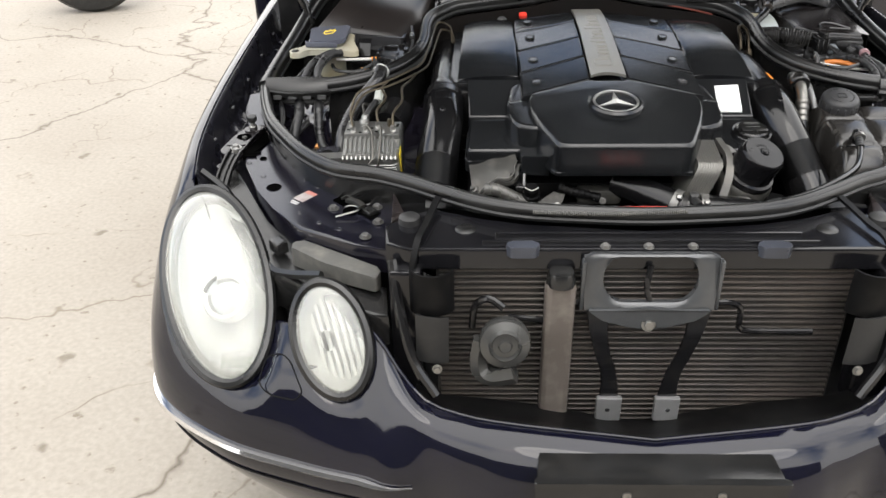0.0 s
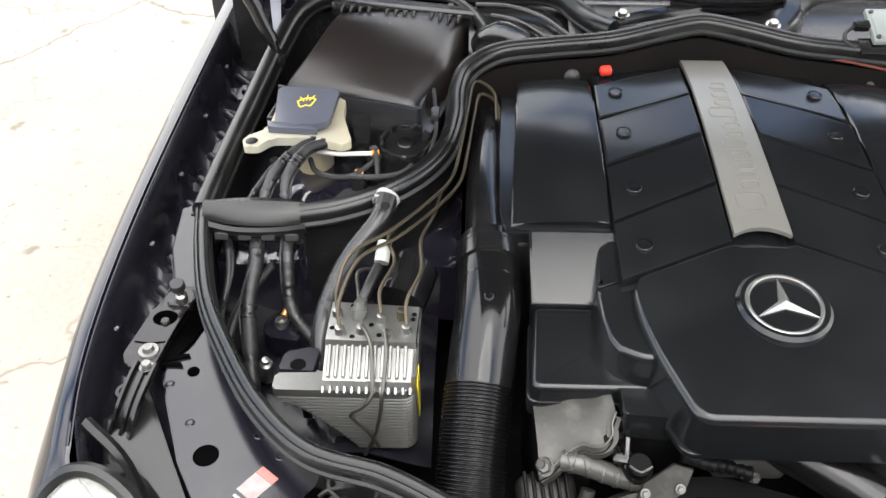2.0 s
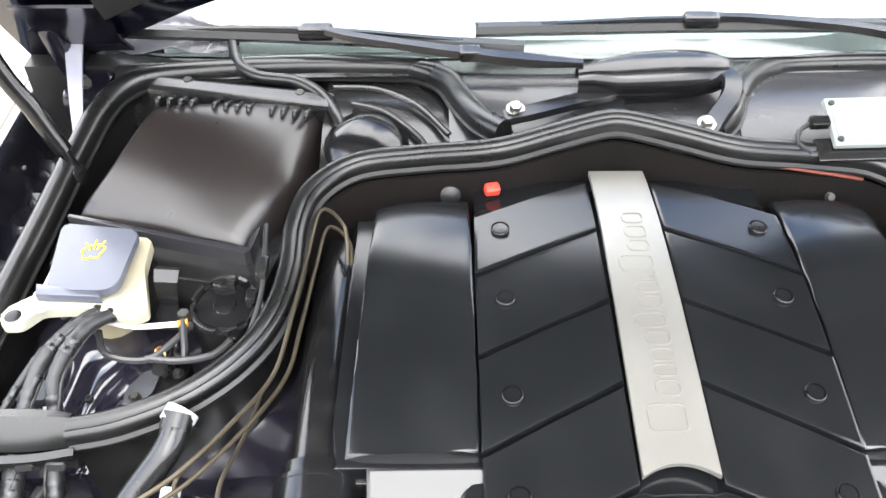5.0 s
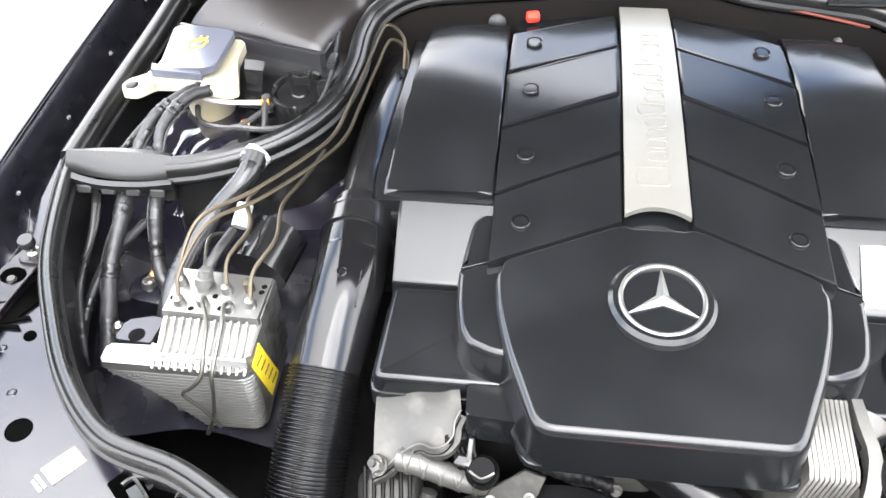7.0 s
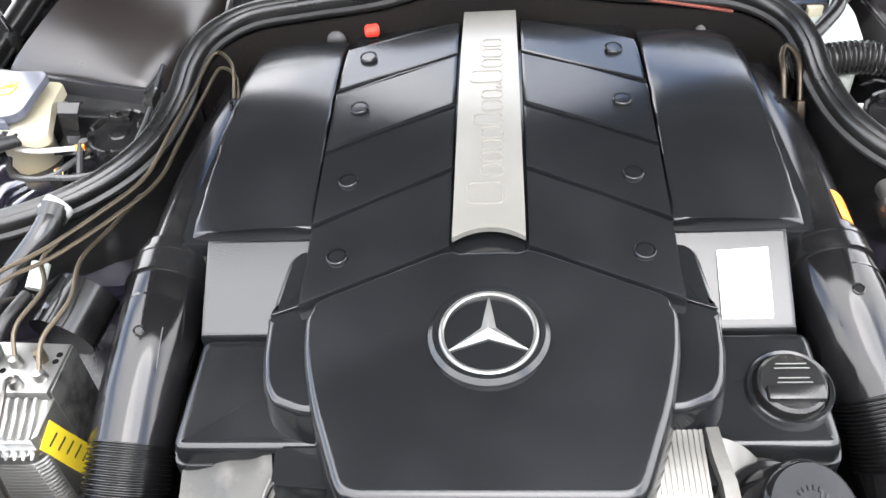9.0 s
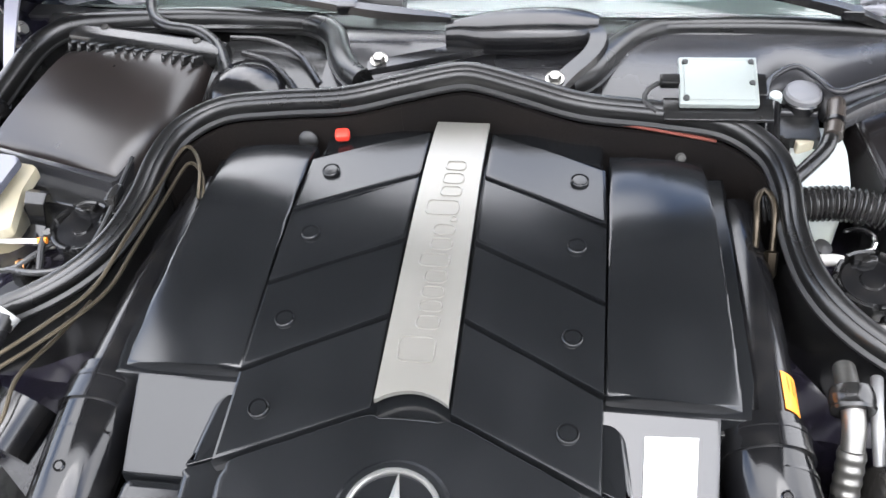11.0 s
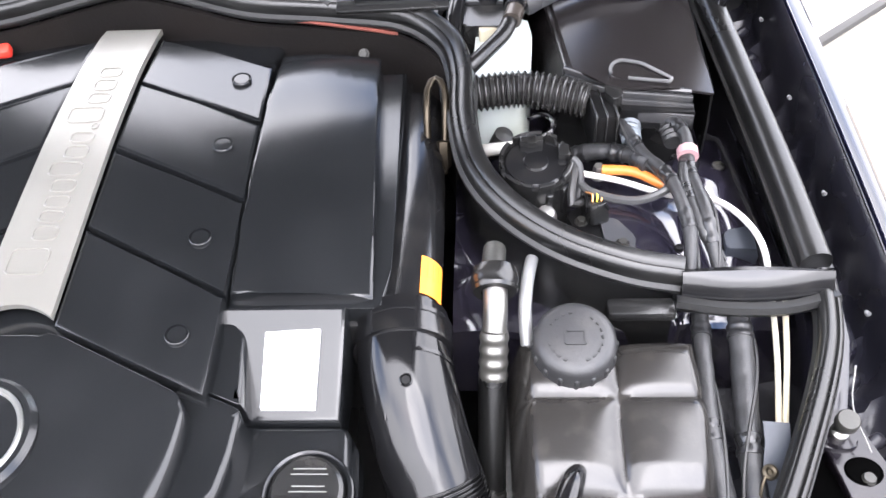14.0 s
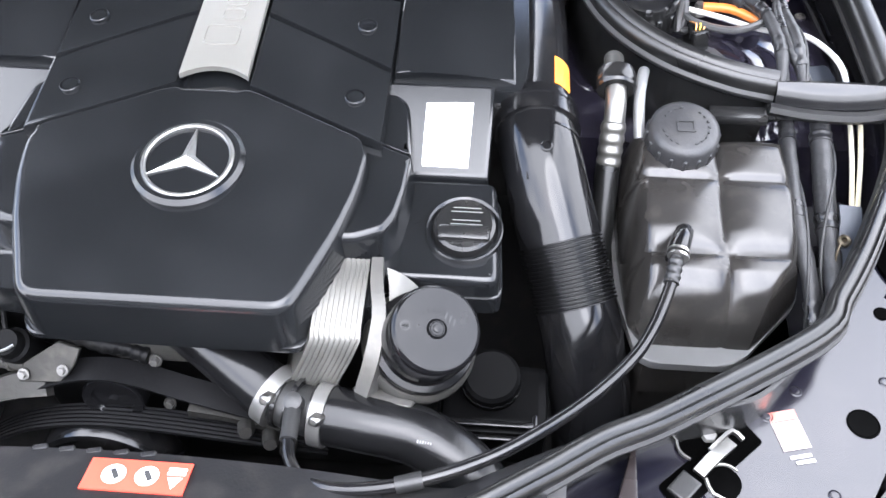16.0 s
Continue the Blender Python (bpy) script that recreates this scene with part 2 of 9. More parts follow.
def curve_points(pts, step=0.008):
    """Catmull-Rom through pts, at about even steps."""
    p = [Vector(q) for q in pts]
    p = [2 * p[0] - p[1]] + p + [2 * p[-1] - p[-2]]
    out = []
    for i in range(1, len(p) - 2):
        a, b, c, d = p[i - 1:i + 3]
        k = max(2, int((c - b).length / step))
        for j in range(k):
            t = j / k
            out.append(0.5 * (2 * b + (c - a) * t + (2 * a - 5 * b + 4 * c - d) * t * t + (3 * b - a - 3 * c + d) * t ** 3))
    return out + [p[-2]]


def sweep(pts, profile, step=0.008, up=(0, 0, 1), scale=None, raw=False, closed=True):
    """Sweeps a profile of (side, up) along a path. scale: a function of 0..1 along it."""
    path = [Vector(q) for q in pts] if raw else curve_points(pts, step)
    bm, rings, n, side0 = bmesh.new(), [], len(path), None
    upv = Vector(up)
    for i, q in enumerate(path):
        t = (path[min(i + 1, n - 1)] - path[max(i - 1, 0)]).normalized()
        side = t.cross(upv)
        if side.length < 0.15 or (side0 is not None and side.normalized().dot(side0) < 0.3):
            side = side0 - t * side0.dot(t) if side0 is not None else t.cross(Vector((1, 0, 0)))
        side.normalize()
        side0 = side
        above = side.cross(t)
        s = scale(i / (n - 1)) if scale else 1.0
        rings.append([bm.verts.new(q + side * a * s + above * b * s) for a, b in profile])
    m = len(profile)
    for r0, r1 in zip(rings, rings[1:]):
        for k in range(m if closed else m - 1):
            bm.faces.new((r0[k], r0[(k + 1) % m], r1[(k + 1) % m], r1[k]))
    if closed:
        bm.faces.new(rings[0])
        bm.faces.new(list(reversed(rings[-1])))
    return bm


def circle(r, n=10):
    return [(r * math.cos(2 * math.pi * i / n), r * math.sin(2 * math.pi * i / n)) for i in range(n)]


def tube(pts, r, n=10, step=0.008, scale=None):
    return sweep(pts, circle(r, n), step, scale=scale)


def lathe(profile, m=None, n=28):
    """Turns (radius, height) round z, then places it by m."""
    bm, rings = bmesh.new(), []
    for r, h in profile:
        rings.append([bm.verts.new((r * math.cos(2 * math.pi * k / n), r * math.sin(2 * math.pi * k / n), h)) for k in range(n)])
    for r0, r1 in zip(rings, rings[1:]):
        for k in range(n):
            bm.faces.new((r0[k], r0[(k + 1) % n], r1[(k + 1) % n], r1[k]))
    for end, ring in ((profile[0], rings[0]), (profile[-1], rings[-1])):
        if end[0] <= 0.006:
            bm.faces.new(ring)
    if m is not None:
        bm.transform(m)
    return bm


def firm(bm, count, width):
    """Insets the largest faces a little, so that they shade flat up to their rounded edges."""
    big = sorted(bm.faces, key=lambda fc: -fc.calc_area())[:count + 2 if count == 1 else count]
    if count == 1:
        big = [fc for fc in big if abs(fc.normal.z) > 0.5]
    bmesh.ops.inset_individual(bm, faces=big, thickness=width)


def slab(poly, top, bottom, bevel=0.003, seg=2, round_corners=0.0):
    """A plate over an outline of (x, y), from bottom to top; either may be a number or a function of x, y."""
    ft = top if callable(top) else (lambda x, y: top)
    fb = bottom if callable(bottom) else (lambda x, y: bottom)
    if round_corners:
        poly = rounded(poly, round_corners)
    bm = bmesh.new()
    lo = [bm.verts.new((x, y, fb(x, y))) for x, y in poly]
    hi = [bm.verts.new((x, y, ft(x, y))) for x, y in poly]
    n = len(poly)
    bm.faces.new(lo)
    tf = bm.faces.new(hi)
    for k in range(n):
        bm.faces.new((lo[k], lo[(k + 1) % n], hi[(k + 1) % n], hi[k]))
    if bevel:
        bmesh.ops.bevel(bm, geom=list(tf.edges), offset=bevel, segments=seg, affect="EDGES", profile=0.5, clamp_overlap=True)
        firm(bm, 1, bevel * 0.5)
    return bm


def rounded(poly, r, k=4):
    out, n = [], len(poly)
    for i in range(n):
        p, a, b = Vector(poly[i]), Vector(poly[i - 1]), Vector(poly[(i + 1) % n])
        d0, d1 = (a - p), (b - p)
        q = min(r, d0.length * 0.45, d1.length * 0.45)
        s, e = p + d0.normalized() * q, p + d1.normalized() * q
        for j in range(k + 1):
            t = j / k
            v = s * (1 - t) ** 2 + p * 2 * t * (1 - t) + e * t * t
            out.append((v.x, v.y))
    return out


def block(at, size, bevel=0.004, turn=(0, 0, 0), seg=2):
    bm = bmesh.new()
    bmesh.ops.create_cube(bm, size=1.0)
    bmesh.ops.scale(bm, vec=size, verts=bm.verts)
    if bevel:
        bmesh.ops.bevel(bm, geom=list(bm.edges), offset=min(bevel, min(size) * 0.45), segments=seg, affect="EDGES", profile=0.5)
        if seg > 1 and bevel < min(size) * 0.3:
            firm(bm, 6, bevel * 0.4)
    bm.transform(pose(*at, *turn))
    return bm


def sheet(rows, thick=0.002):
    """A skin through rows of points, with thickness."""
    bm = bmesh.new()
    g = [[bm.verts.new(q) for q in r] for r in rows]
    for r0, r1 in zip(g, g[1:]):
        for k in range(len(r0) - 1):
            bm.faces.new((r0[k], r0[k + 1], r1[k + 1], r1[k]))
    if thick:
        bmesh.ops.recalc_face_normals(bm, faces=bm.faces)
        bmesh.ops.solidify(bm, geom=list(bm.faces), thickness=thick)
    return bm


def axis(at, direction):
    """A pose whose z points along direction."""
    return Matrix.Translation(at) @ Vector(direction).to_track_quat("Z", "Y").to_matrix().to_4x4()


def bolt(at, direction=(0, 0, 1), r=0.006, h=0.005, flange=1.45):
    m = axis(at, direction)
    head = lathe([(0.001, h), (r * 0.86, h), (r, h * 0.8), (r, 0)], m, 6)
    base = lathe([(r * flange, 0.0012), (r * flange, 0), (0.001, 0)], m, 16)
    return joined(head, base)


def mirrored(pts, sx):
    return [(sx * q[0], *q[1:]) for q in pts]

# ---- the ground ----
bm = bmesh.new()
bmesh.ops.create_grid(bm, x_segments=8, y_segments=8, size=400)
single("ground", bm, CONCRETE, "pale worn concrete yard with cracks and stains", "ground", kind="structure")

# plain unseen wall, added behind the camera to close the yard and darken reflections
YARD = mat("grey_plaster", (0.085, 0.085, 0.085), 0.9, bump=0.3, grain_scale=30, blotch_scale=0.6, other=(0.06, 0.06, 0.058))
for nm, at, size in (("unseen_wall_south", (0, -9.6, 2.6), (26, 0.3, 5.2)),):
    single(nm, block(at, size, 0.02), YARD, "unseen plain grey plastered wall added to close the yard and darken reflections", "wall", kind="structure")

# ---- the car's body ----
car = thing("car", (0, 0.4, 0), "dark navy saloon car with its bonnet raised", "car")

# outer skin of one front corner: columns from the shut line down to the sill
SKIN = [
    [(-0.768, 1.25, 0.925), (-0.788, 1.25, 0.919), (-0.803, 1.25, 0.890), (-0.852, 1.25, 0.70), (-0.860, 1.25, 0.52), (-0.862, 1.25, 0.36)],
    [(-0.772, 0.90, 0.917), (-0.791, 0.90, 0.911), (-0.806, 0.90, 0.882), (-0.852, 0.90, 0.70), (-0.860, 0.90, 0.52), (-0.862, 0.90, 0.36)],
    [(-0.774, 0.62, 0.905), (-0.792, 0.62, 0.899), (-0.806, 0.62, 0.870), (-0.848, 0.62, 0.70), (-0.856, 0.62, 0.52), (-0.858, 0.62, 0.36)],
    [(-0.768, 0.42, 0.890), (-0.786, 0.417, 0.883), (-0.803, 0.41, 0.850), (-0.842, 0.39, 0.69), (-0.850, 0.39, 0.52), (-0.840, 0.40, 0.36)],
    [(-0.752, 0.29, 0.868), (-0.769, 0.276, 0.857), (-0.806, 0.248, 0.790), (-0.836, 0.22, 0.67), (-0.838, 0.215, 0.53), (-0.800, 0.25, 0.36)],
    [(-0.735, 0.125, 0.765), (-0.748, 0.118, 0.748), (-0.770, 0.10, 0.715), (-0.795, 0.07, 0.62), (-0.792, 0.075, 0.52), (-0.728, 0.14, 0.36)],
    [(-0.598, 0.060, 0.735), (-0.612, 0.042, 0.722), (-0.645, -0.002, 0.675), (-0.668, -0.032, 0.60), (-0.668, -0.030, 0.50), (-0.615, 0.04, 0.36)],
    [(-0.505, 0.008, 0.745), (-0.510, -0.006, 0.722), (-0.522, -0.048, 0.680), (-0.530, -0.088, 0.590), (-0.528, -0.088, 0.50), (-0.495, -0.04, 0.36)],
    [(-0.421, -0.008, 0.757), (-0.424, -0.022, 0.735), (-0.432, -0.068, 0.672), (-0.436, -0.115, 0.585), (-0.436, -0.116, 0.50), (-0.41, -0.07, 0.36)],
    [(-0.383, -0.033, 0.712), (-0.384, -0.050, 0.700), (-0.388, -0.092, 0.652), (-0.390, -0.132, 0.582), (-0.390, -0.132, 0.50), (-0.37, -0.09, 0.36)],
    [(-0.34, -0.058, 0.664), (-0.335, -0.088, 0.657), (-0.33, -0.114, 0.632), (-0.325, -0.132, 0.576), (-0.325, -0.132, 0.50), (-0.31, -0.11, 0.36)],
    [(-0.28, -0.086, 0.657), (-0.276, -0.116, 0.65), (-0.272, -0.142, 0.625), (-0.268, -0.16, 0.569), (-0.268, -0.16, 0.50), (-0.26, -0.125, 0.36)],
    [(-0.2, -0.11, 0.66), (-0.2, -0.14, 0.653), (-0.2, -0.166, 0.628), (-0.2, -0.184, 0.572), (-0.2, -0.184, 0.50), (-0.20, -0.14, 0.36)],
    [(0.0, -0.131, 0.651), (0.0, -0.161, 0.644), (0.0, -0.187, 0.619), (0.0, -0.205, 0.563), (0.0, -0.205, 0.50), (0.0, -0.155, 0.36)],
]


def even(pts, k):
    """k points at even parameter along pts."""
    out = []
    for i in range(k):
        u = i * (len(pts) - 1) / (k - 1)
        j = min(int(u), len(pts) - 2)
        out.append(pts[j].lerp(pts[j + 1], u - j))
    return out


def dense(rows, step=0.025):
    """Smooths a net of points both ways."""
    cols = [curve_points(r, step) for r in rows]
    k = max(len(c) for c in cols)
    cols = [even(c, k) for c in cols]
    long = [curve_points([c[i] for c in cols], step) for i in range(k)]
    m = max(len(c) for c in long)
    long = [even(c, m) for c in long]
    return [[c[j] for c in long] for j in range(m)]


def set_in(x, y):
    """The far wing stands a little closer in than the near one."""
    if x < 0:
        return x
    u = min(1.0, max(0.0, (y - 0.24) / 0.34))
    return x - 0.030 * u * u * (3 - 2 * u)


LAMPS = [((-0.735, 0.25, 0.865), (-0.632, -0.012, 0.672), (-0.795, 0.18, 0.768), (-0.585, 0.072, 0.728)),
         ((-0.500, 0.030, 0.815), (-0.452, -0.062, 0.678), (-0.543, 0.005, 0.752), (-0.421, -0.025, 0.728))]


def lamp_frame(sx, top, bottom, left, right):
    """The matrix of a lamp's oval opening: x across, y up, z out of it."""
    T, B, L, R = (Vector((-sx * q[0], q[1], q[2])) for q in (top, bottom, left, right))
    u, v = (T - B) / 2, (R - L) / 2
    n = u.cross(v).normalized()
    n = -n if n.y > 0 else n
    v = v - u.normalized() * v.dot(u.normalized())
    m = Matrix((v.normalized(), u.normalized(), n)).transposed().to_4x4()
    return Matrix.Translation((T + B + L + R) / 4) @ m @ Matrix.Diagonal((v.length, u.length, 1, 1)), n, u, v


def opened(bm):
    """Cuts the lamp openings out of a skin."""
    for sx in (-1, 1):
        for q in LAMPS:
            inv = lamp_frame(sx, *q)[0].inverted()
            back = inv.inverted()
            for v in bm.verts:
                p = inv @ v.co
                r = math.hypot(p.x, p.y)
                if r < 1.35 and abs(p.z) < 0.12:
                    w = min(1.0, (1.35 - r) / 0.30)
                    p.z += (min(p.z, -0.006) - p.z) * w * w * (3 - 2 * w)
                    v.co = back @ p
            gone = []
            for fc in bm.faces:
                p = inv @ fc.calc_center_median()
                if math.hypot(p.x, p.y) < 0.97 and abs(p.z) < 0.12:
                    gone.append(fc)
            bmesh.ops.delete(bm, geom=gone, context="FACES")
            for v in bm.verts:  # draw the cut edge onto the oval
                p = inv @ v.co
                r = math.hypot(p.x, p.y)
                if 0.80 < r < 1.10 and abs(p.z) < 0.12 and any(e.is_boundary or len(e.link_faces) < 2 for e in v.link_edges):
                    v.co = back @ Vector((p.x / r, p.y / r, p.z))
    return bm


def thickened(bm, thick):
    """Gives a skin a returned edge all round its openings."""
    bmesh.ops.recalc_face_normals(bm, faces=bm.faces)
    edge = [e for e in bm.edges if e.is_boundary]
    for v in {q for q in bmesh.ops.extrude_edge_only(bm, edges=edge)["geom"] if isinstance(q, bmesh.types.BMVert)}:
        inner = Vector((v.co.x * 0.5, 0.6, v.co.z)) - v.co
        v.co += inner.normalized() * thick * 2
    return bm


from mathutils.bvhtree import BVHTree

all_rows = len(dense(SKIN, 0.014))
split = int(all_rows * 0.55)
for sx in (-1, 1):
    rows = [[(set_in(-sx * q[0], q[1]), q[1], q[2]) for q in r] for r in dense(SKIN, 0.014)]
    wing = part("wing", thickened(opened(sheet(rows[:split], 0.0)), 0.002), PAINT, car, "glossy dark navy front wing")
    rim = [r[0] for r in rows[:split] if r[0][1] > 0.27]
    part("wing_edge", sweep([(x, y, z + 0.0005) for x, y, z in rim[::3]], circle(0.0022, 8), 0.02), PAINT, wing, "rolled inner edge of the wing")
rows = [[tuple(q) for q in r] for r in dense(SKIN, 0.014)]
front = rows[split - 1:] + [[(-q[0], q[1], q[2]) for q in r] for r in reversed(rows[split - 1:-1])]
bumper = part("bumper", thickened(opened(sheet(front, 0.0)), 0.002), PAINT, car, "glossy dark navy front bumper")
# rolled lip and black inner flange of the grille opening
LIP = [tuple(r[0]) for r in front if abs(r[0][0]) < 0.424 and r[0][1] < 0.0]
part("opening_lip", sweep(LIP[::2] + [LIP[-1]], circle(0.0034, 8), raw=True), PAINT, bumper, "rolled lip of the grille opening")
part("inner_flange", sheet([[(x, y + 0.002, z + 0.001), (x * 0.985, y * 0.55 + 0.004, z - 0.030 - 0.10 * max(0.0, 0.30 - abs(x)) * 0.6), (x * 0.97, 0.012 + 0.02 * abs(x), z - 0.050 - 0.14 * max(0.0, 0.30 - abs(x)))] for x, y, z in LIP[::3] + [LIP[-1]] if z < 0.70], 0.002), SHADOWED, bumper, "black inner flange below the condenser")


def skin_line(z, out, y_most=0.30):
    """A line along the bumper skin at height z, pushed outwards."""
    line = []
    for r in rows[::2]:
        for p, q in zip(r, r[1:]):
            if p[2] >= z > q[2]:
                c = Vector(p).lerp(Vector(q), (p[2] - z) / (p[2] - q[2]))
                n = Vector((c.x, c.y - 0.55, 0)).normalized()
                if c.y < y_most and c.x < -0.335:
                    line.append(tuple(c + n * out))
    return line


TRIMLINE, LOWLINE = skin_line(0.556, 0.004), skin_line(0.510, 0.0015)
for sx in (-1, 1):
    part("chrome_strip", sweep(mirrored(TRIMLINE, -sx), [(-0.004, -0.006), (0.003, -0.006), (0.006, 0), (0.003, 0.006), (-0.004, 0.006)], 0.02,
         scale=lambda u: 1 if u < 0.9 else max(0.15, (1 - u) * 10)), CHROME, bumper, "chrome bumper strip")
    part("moulding_seam", sweep(mirrored(LOWLINE, -sx), circle(0.0018, 6), 0.02), SHADOWED, bumper)
    # seam of the headlamp washer flap, laid onto the skin
    skin = BVHTree.FromPolygons([tuple(q) for r in rows for q in r], [(i * len(rows[0]) + j, i * len(rows[0]) + j + 1, (i + 1) * len(rows[0]) + j + 1, (i + 1) * len(rows[0]) + j) for i in range(len(rows) - 1) for j in range(len(rows[0]) - 1)])
    seam = []
    for px, pz in rounded([(-0.585, 0.695), (-0.560, 0.702), (-0.542, 0.688), (-0.518, 0.640), (-0.530, 0.626), (-0.575, 0.632), (-0.594, 0.650)], 0.016, 5):
        hit = skin.ray_cast(Vector((px - 0.05, -0.5, pz + 0.25)), Vector((0.09, 0.9, -0.44)).normalized())
        if hit[0]:
            c = hit[0] + Vector((-0.0004, -0.0008, 0.0004))
            seam.append((-sx * c.x, c.y, c.z))
    if len(seam) > 6:
        part("washer_flap_seam", sweep(seam + seam[:1], circle(0.0011, 6), raw=True), SHADOWED, bumper, "thin seam round the washer flap")
bracket = part("plate_bracket", slab([(-0.178, -0.215), (0.17, -0.215), (0.165, -0.15), (-0.17, -0.15)], 0.648, 0.50, 0.006), PLASTIC, bumper, "empty black plastic number plate bracket")
for x in (-0.052, 0.079):
    part("rivet", lathe([(0.0012, 0.001), (0.003, 0.0012), (0.0036, 0.003), (0.0062, 0.003), (0.0070, 0.0)], axis((x, -0.215, 0.628), (0, -1, 0.1)), 16), STEEL, bracket, "hollow steel rivet")
for x in (-0.150, -0.080, 0.010, 0.110, 0.148):
    part("slot", block((x, -0.2152, 0.612), (0.014, 0.002, 0.003), 0.0006, seg=1), DARK, bracket)
part("upper_ledge", slab(rounded([(-0.180, -0.218), (0.172, -0.218), (0.172, -0.206), (-0.180, -0.206)], 0.003), 0.652, 0.645, 0.002), PLASTIC, bracket)
for x in (-0.105, 0.105):
    part("bracket_screw", lathe([(0.002, 0.004), (0.005, 0.004), (0.007, 0.003), (0.008, 0)], axis((x, -0.216, 0.606), (0, -1, 0)), 14), STEEL, bracket, "bright screw with washer")


# headlamps: each a lens over a reflector bowl, in a dark rubber frame
def headlamp(sx, top, bottom, left, right, big):
    m, n, u, v = lamp_frame(sx, top, bottom, left, right)
    c = m.translation
    lamp = thing("headlight", tuple(c), "oval headlight with hazed clear lens in a navy wing" if big else "smaller oval headlight with clear ribbed reflector", "headlight", "headlights")
    dome = 0.038 if big else 0.026
    ring = [(math.sin(a), dome * math.cos(a)) for a in [i * math.pi / 16 for i in range(1, 8)]] + [(1.0, 0.0)]
    part("lens", lathe([(0.002, dome)] + ring + [(1.0, -0.006)] + [(r * 0.985, h - 0.003) for r, h in reversed(ring)], m, 40), LENS, lamp, "hazed clear lens").visible_shadow = False
    bowl = [(0.97, -0.004), (0.9, -0.03), (0.62, -0.055), (0.3, -0.07), (0.05, -0.075)]
    part("reflector", lathe([(1.0, -0.006)] + bowl + [(0.05, -0.085), (1.0, -0.085)], m, 40), CHROMEW, lamp, "bright silvery reflector bowl")
    if big:
        mp = m @ Matrix.Translation((0.02, -0.12, 0))
        sc = Matrix.Diagonal((1, v.length / u.length, 1, 1))
        part("projector_ring", lathe([(0.46, -0.05), (0.50, -0.028), (0.45, -0.02), (0.38, -0.022), (0.36, -0.05)], mp @ sc, 32), CHROMEW, lamp, "silvery projector ring")
        part("projector_lens", lathe([(0.002, -0.005), (0.2, -0.010), (0.33, -0.025), (0.37, -0.05)], mp @ sc, 28), PROJ, lamp, "glass projector lens")
        part("bezel", lathe([(0.99, -0.012), (0.97, -0.006), (0.90, -0.02), (0.93, -0.03)], m, 40), MILLED, lamp)
    else:
        for k in range(7):
            x = -0.6 + 0.2 * k
            h = math.sqrt(1 - x * x) * 0.86
            b = block((x, 0, -0.05), (0.1, h * 2, 0.02), 0.0)
            b.transform(m)
            part("flute", b, CHROMEW, lamp)
    frame_path = [m @ Vector((1.045 * math.cos(a), 1.035 * math.sin(a), 0.0)) for a in [2 * math.pi * k / 56 for k in range(57)]]
    part("frame", sweep(frame_path, [(0.009 * math.cos(a), 0.009 * math.sin(a)) for a in [k * math.pi / 4 for k in range(8)]], up=tuple(n), raw=True), RUBBER, lamp, "black rubber lamp frame")
    b = lathe([(1.06, -0.002), (1.06, -0.09), (0.9, -0.12), (0.2, -0.13)], m, 32)
    part("housing", b, PLASTIC, lamp)
    return lamp


CHROMEW = mat("silvered_reflector", (0.36, 0.365, 0.355), 0.3, 0.3, blotch=0.1, bump=0.5, grain_scale=30)
for sx in (-1, 1):
    headlamp(sx, *LAMPS[0], True)
    headlamp(sx, *LAMPS[1], False)

# ---- seals ----
FRONT = [(-0.688, 0.632, 0.908), (-0.672, 0.560, 0.907), (-0.645, 0.470, 0.905), (-0.607, 0.395, 0.905), (-0.556, 0.315, 0.905),
         (-0.495, 0.257, 0.905), (-0.420, 0.233, 0.905), (-0.366, 0.205, 0.905), (-0.318, 0.173, 0.905), (-0.250, 0.132, 0.905),
         (-0.185, 0.109, 0.905), (-0.100, 0.098, 0.905), (0.0, 0.092, 0.905)]
DIVIDE = [(-0.556, 0.618, 0.920), (-0.510, 0.625, 0.925), (-0.452, 0.648, 0.932), (-0.405, 0.685, 0.940), (-0.375, 0.730, 0.950),
          (-0.362, 0.790, 0.960), (-0.360, 0.850, 0.970), (-0.345, 0.897, 0.980), (-0.300, 0.930, 0.990), (-0.225, 0.933, 1.000),
          (-0.140, 0.928, 1.012), (-0.078, 0.943, 1.020), (-0.030, 0.957, 1.025), (0.0, 0.962, 1.027)]
OUTER = [(-0.688, 0.632, 0.910), (-0.682, 0.720, 0.918), (-0.675, 0.800, 0.925), (-0.663, 0.900, 0.938), (-0.645, 1.000, 0.962),
         (-0.628, 1.060, 0.980), (-0.605, 1.092, 0.989), (-0.570, 1.108, 0.994), (-0.490, 1.116, 0.998), (-0.385, 1.120, 1.001),
         (-0.260, 1.118, 1.000), (-0.222, 1.108, 1.002), (-0.190, 1.078, 1.005), (-0.172, 1.030, 1.008), (-0.152, 0.990, 1.010), (-0.128, 0.962, 1.012)]


# the same line on the far side bows a little further in
FAR = [(0.680, 0.618, 0.908), (0.677, 0.585, 0.907), (0.668, 0.545, 0.906), (0.650, 0.500, 0.905), (0.625, 0.448, 0.905), (0.598, 0.396, 0.905),
       (0.570, 0.350, 0.905), (0.544, 0.312, 0.905), (0.492, 0.256, 0.905)]


def both(half):
    return half + [(-x, y, z) for x, y, z in reversed(half[:-1])]


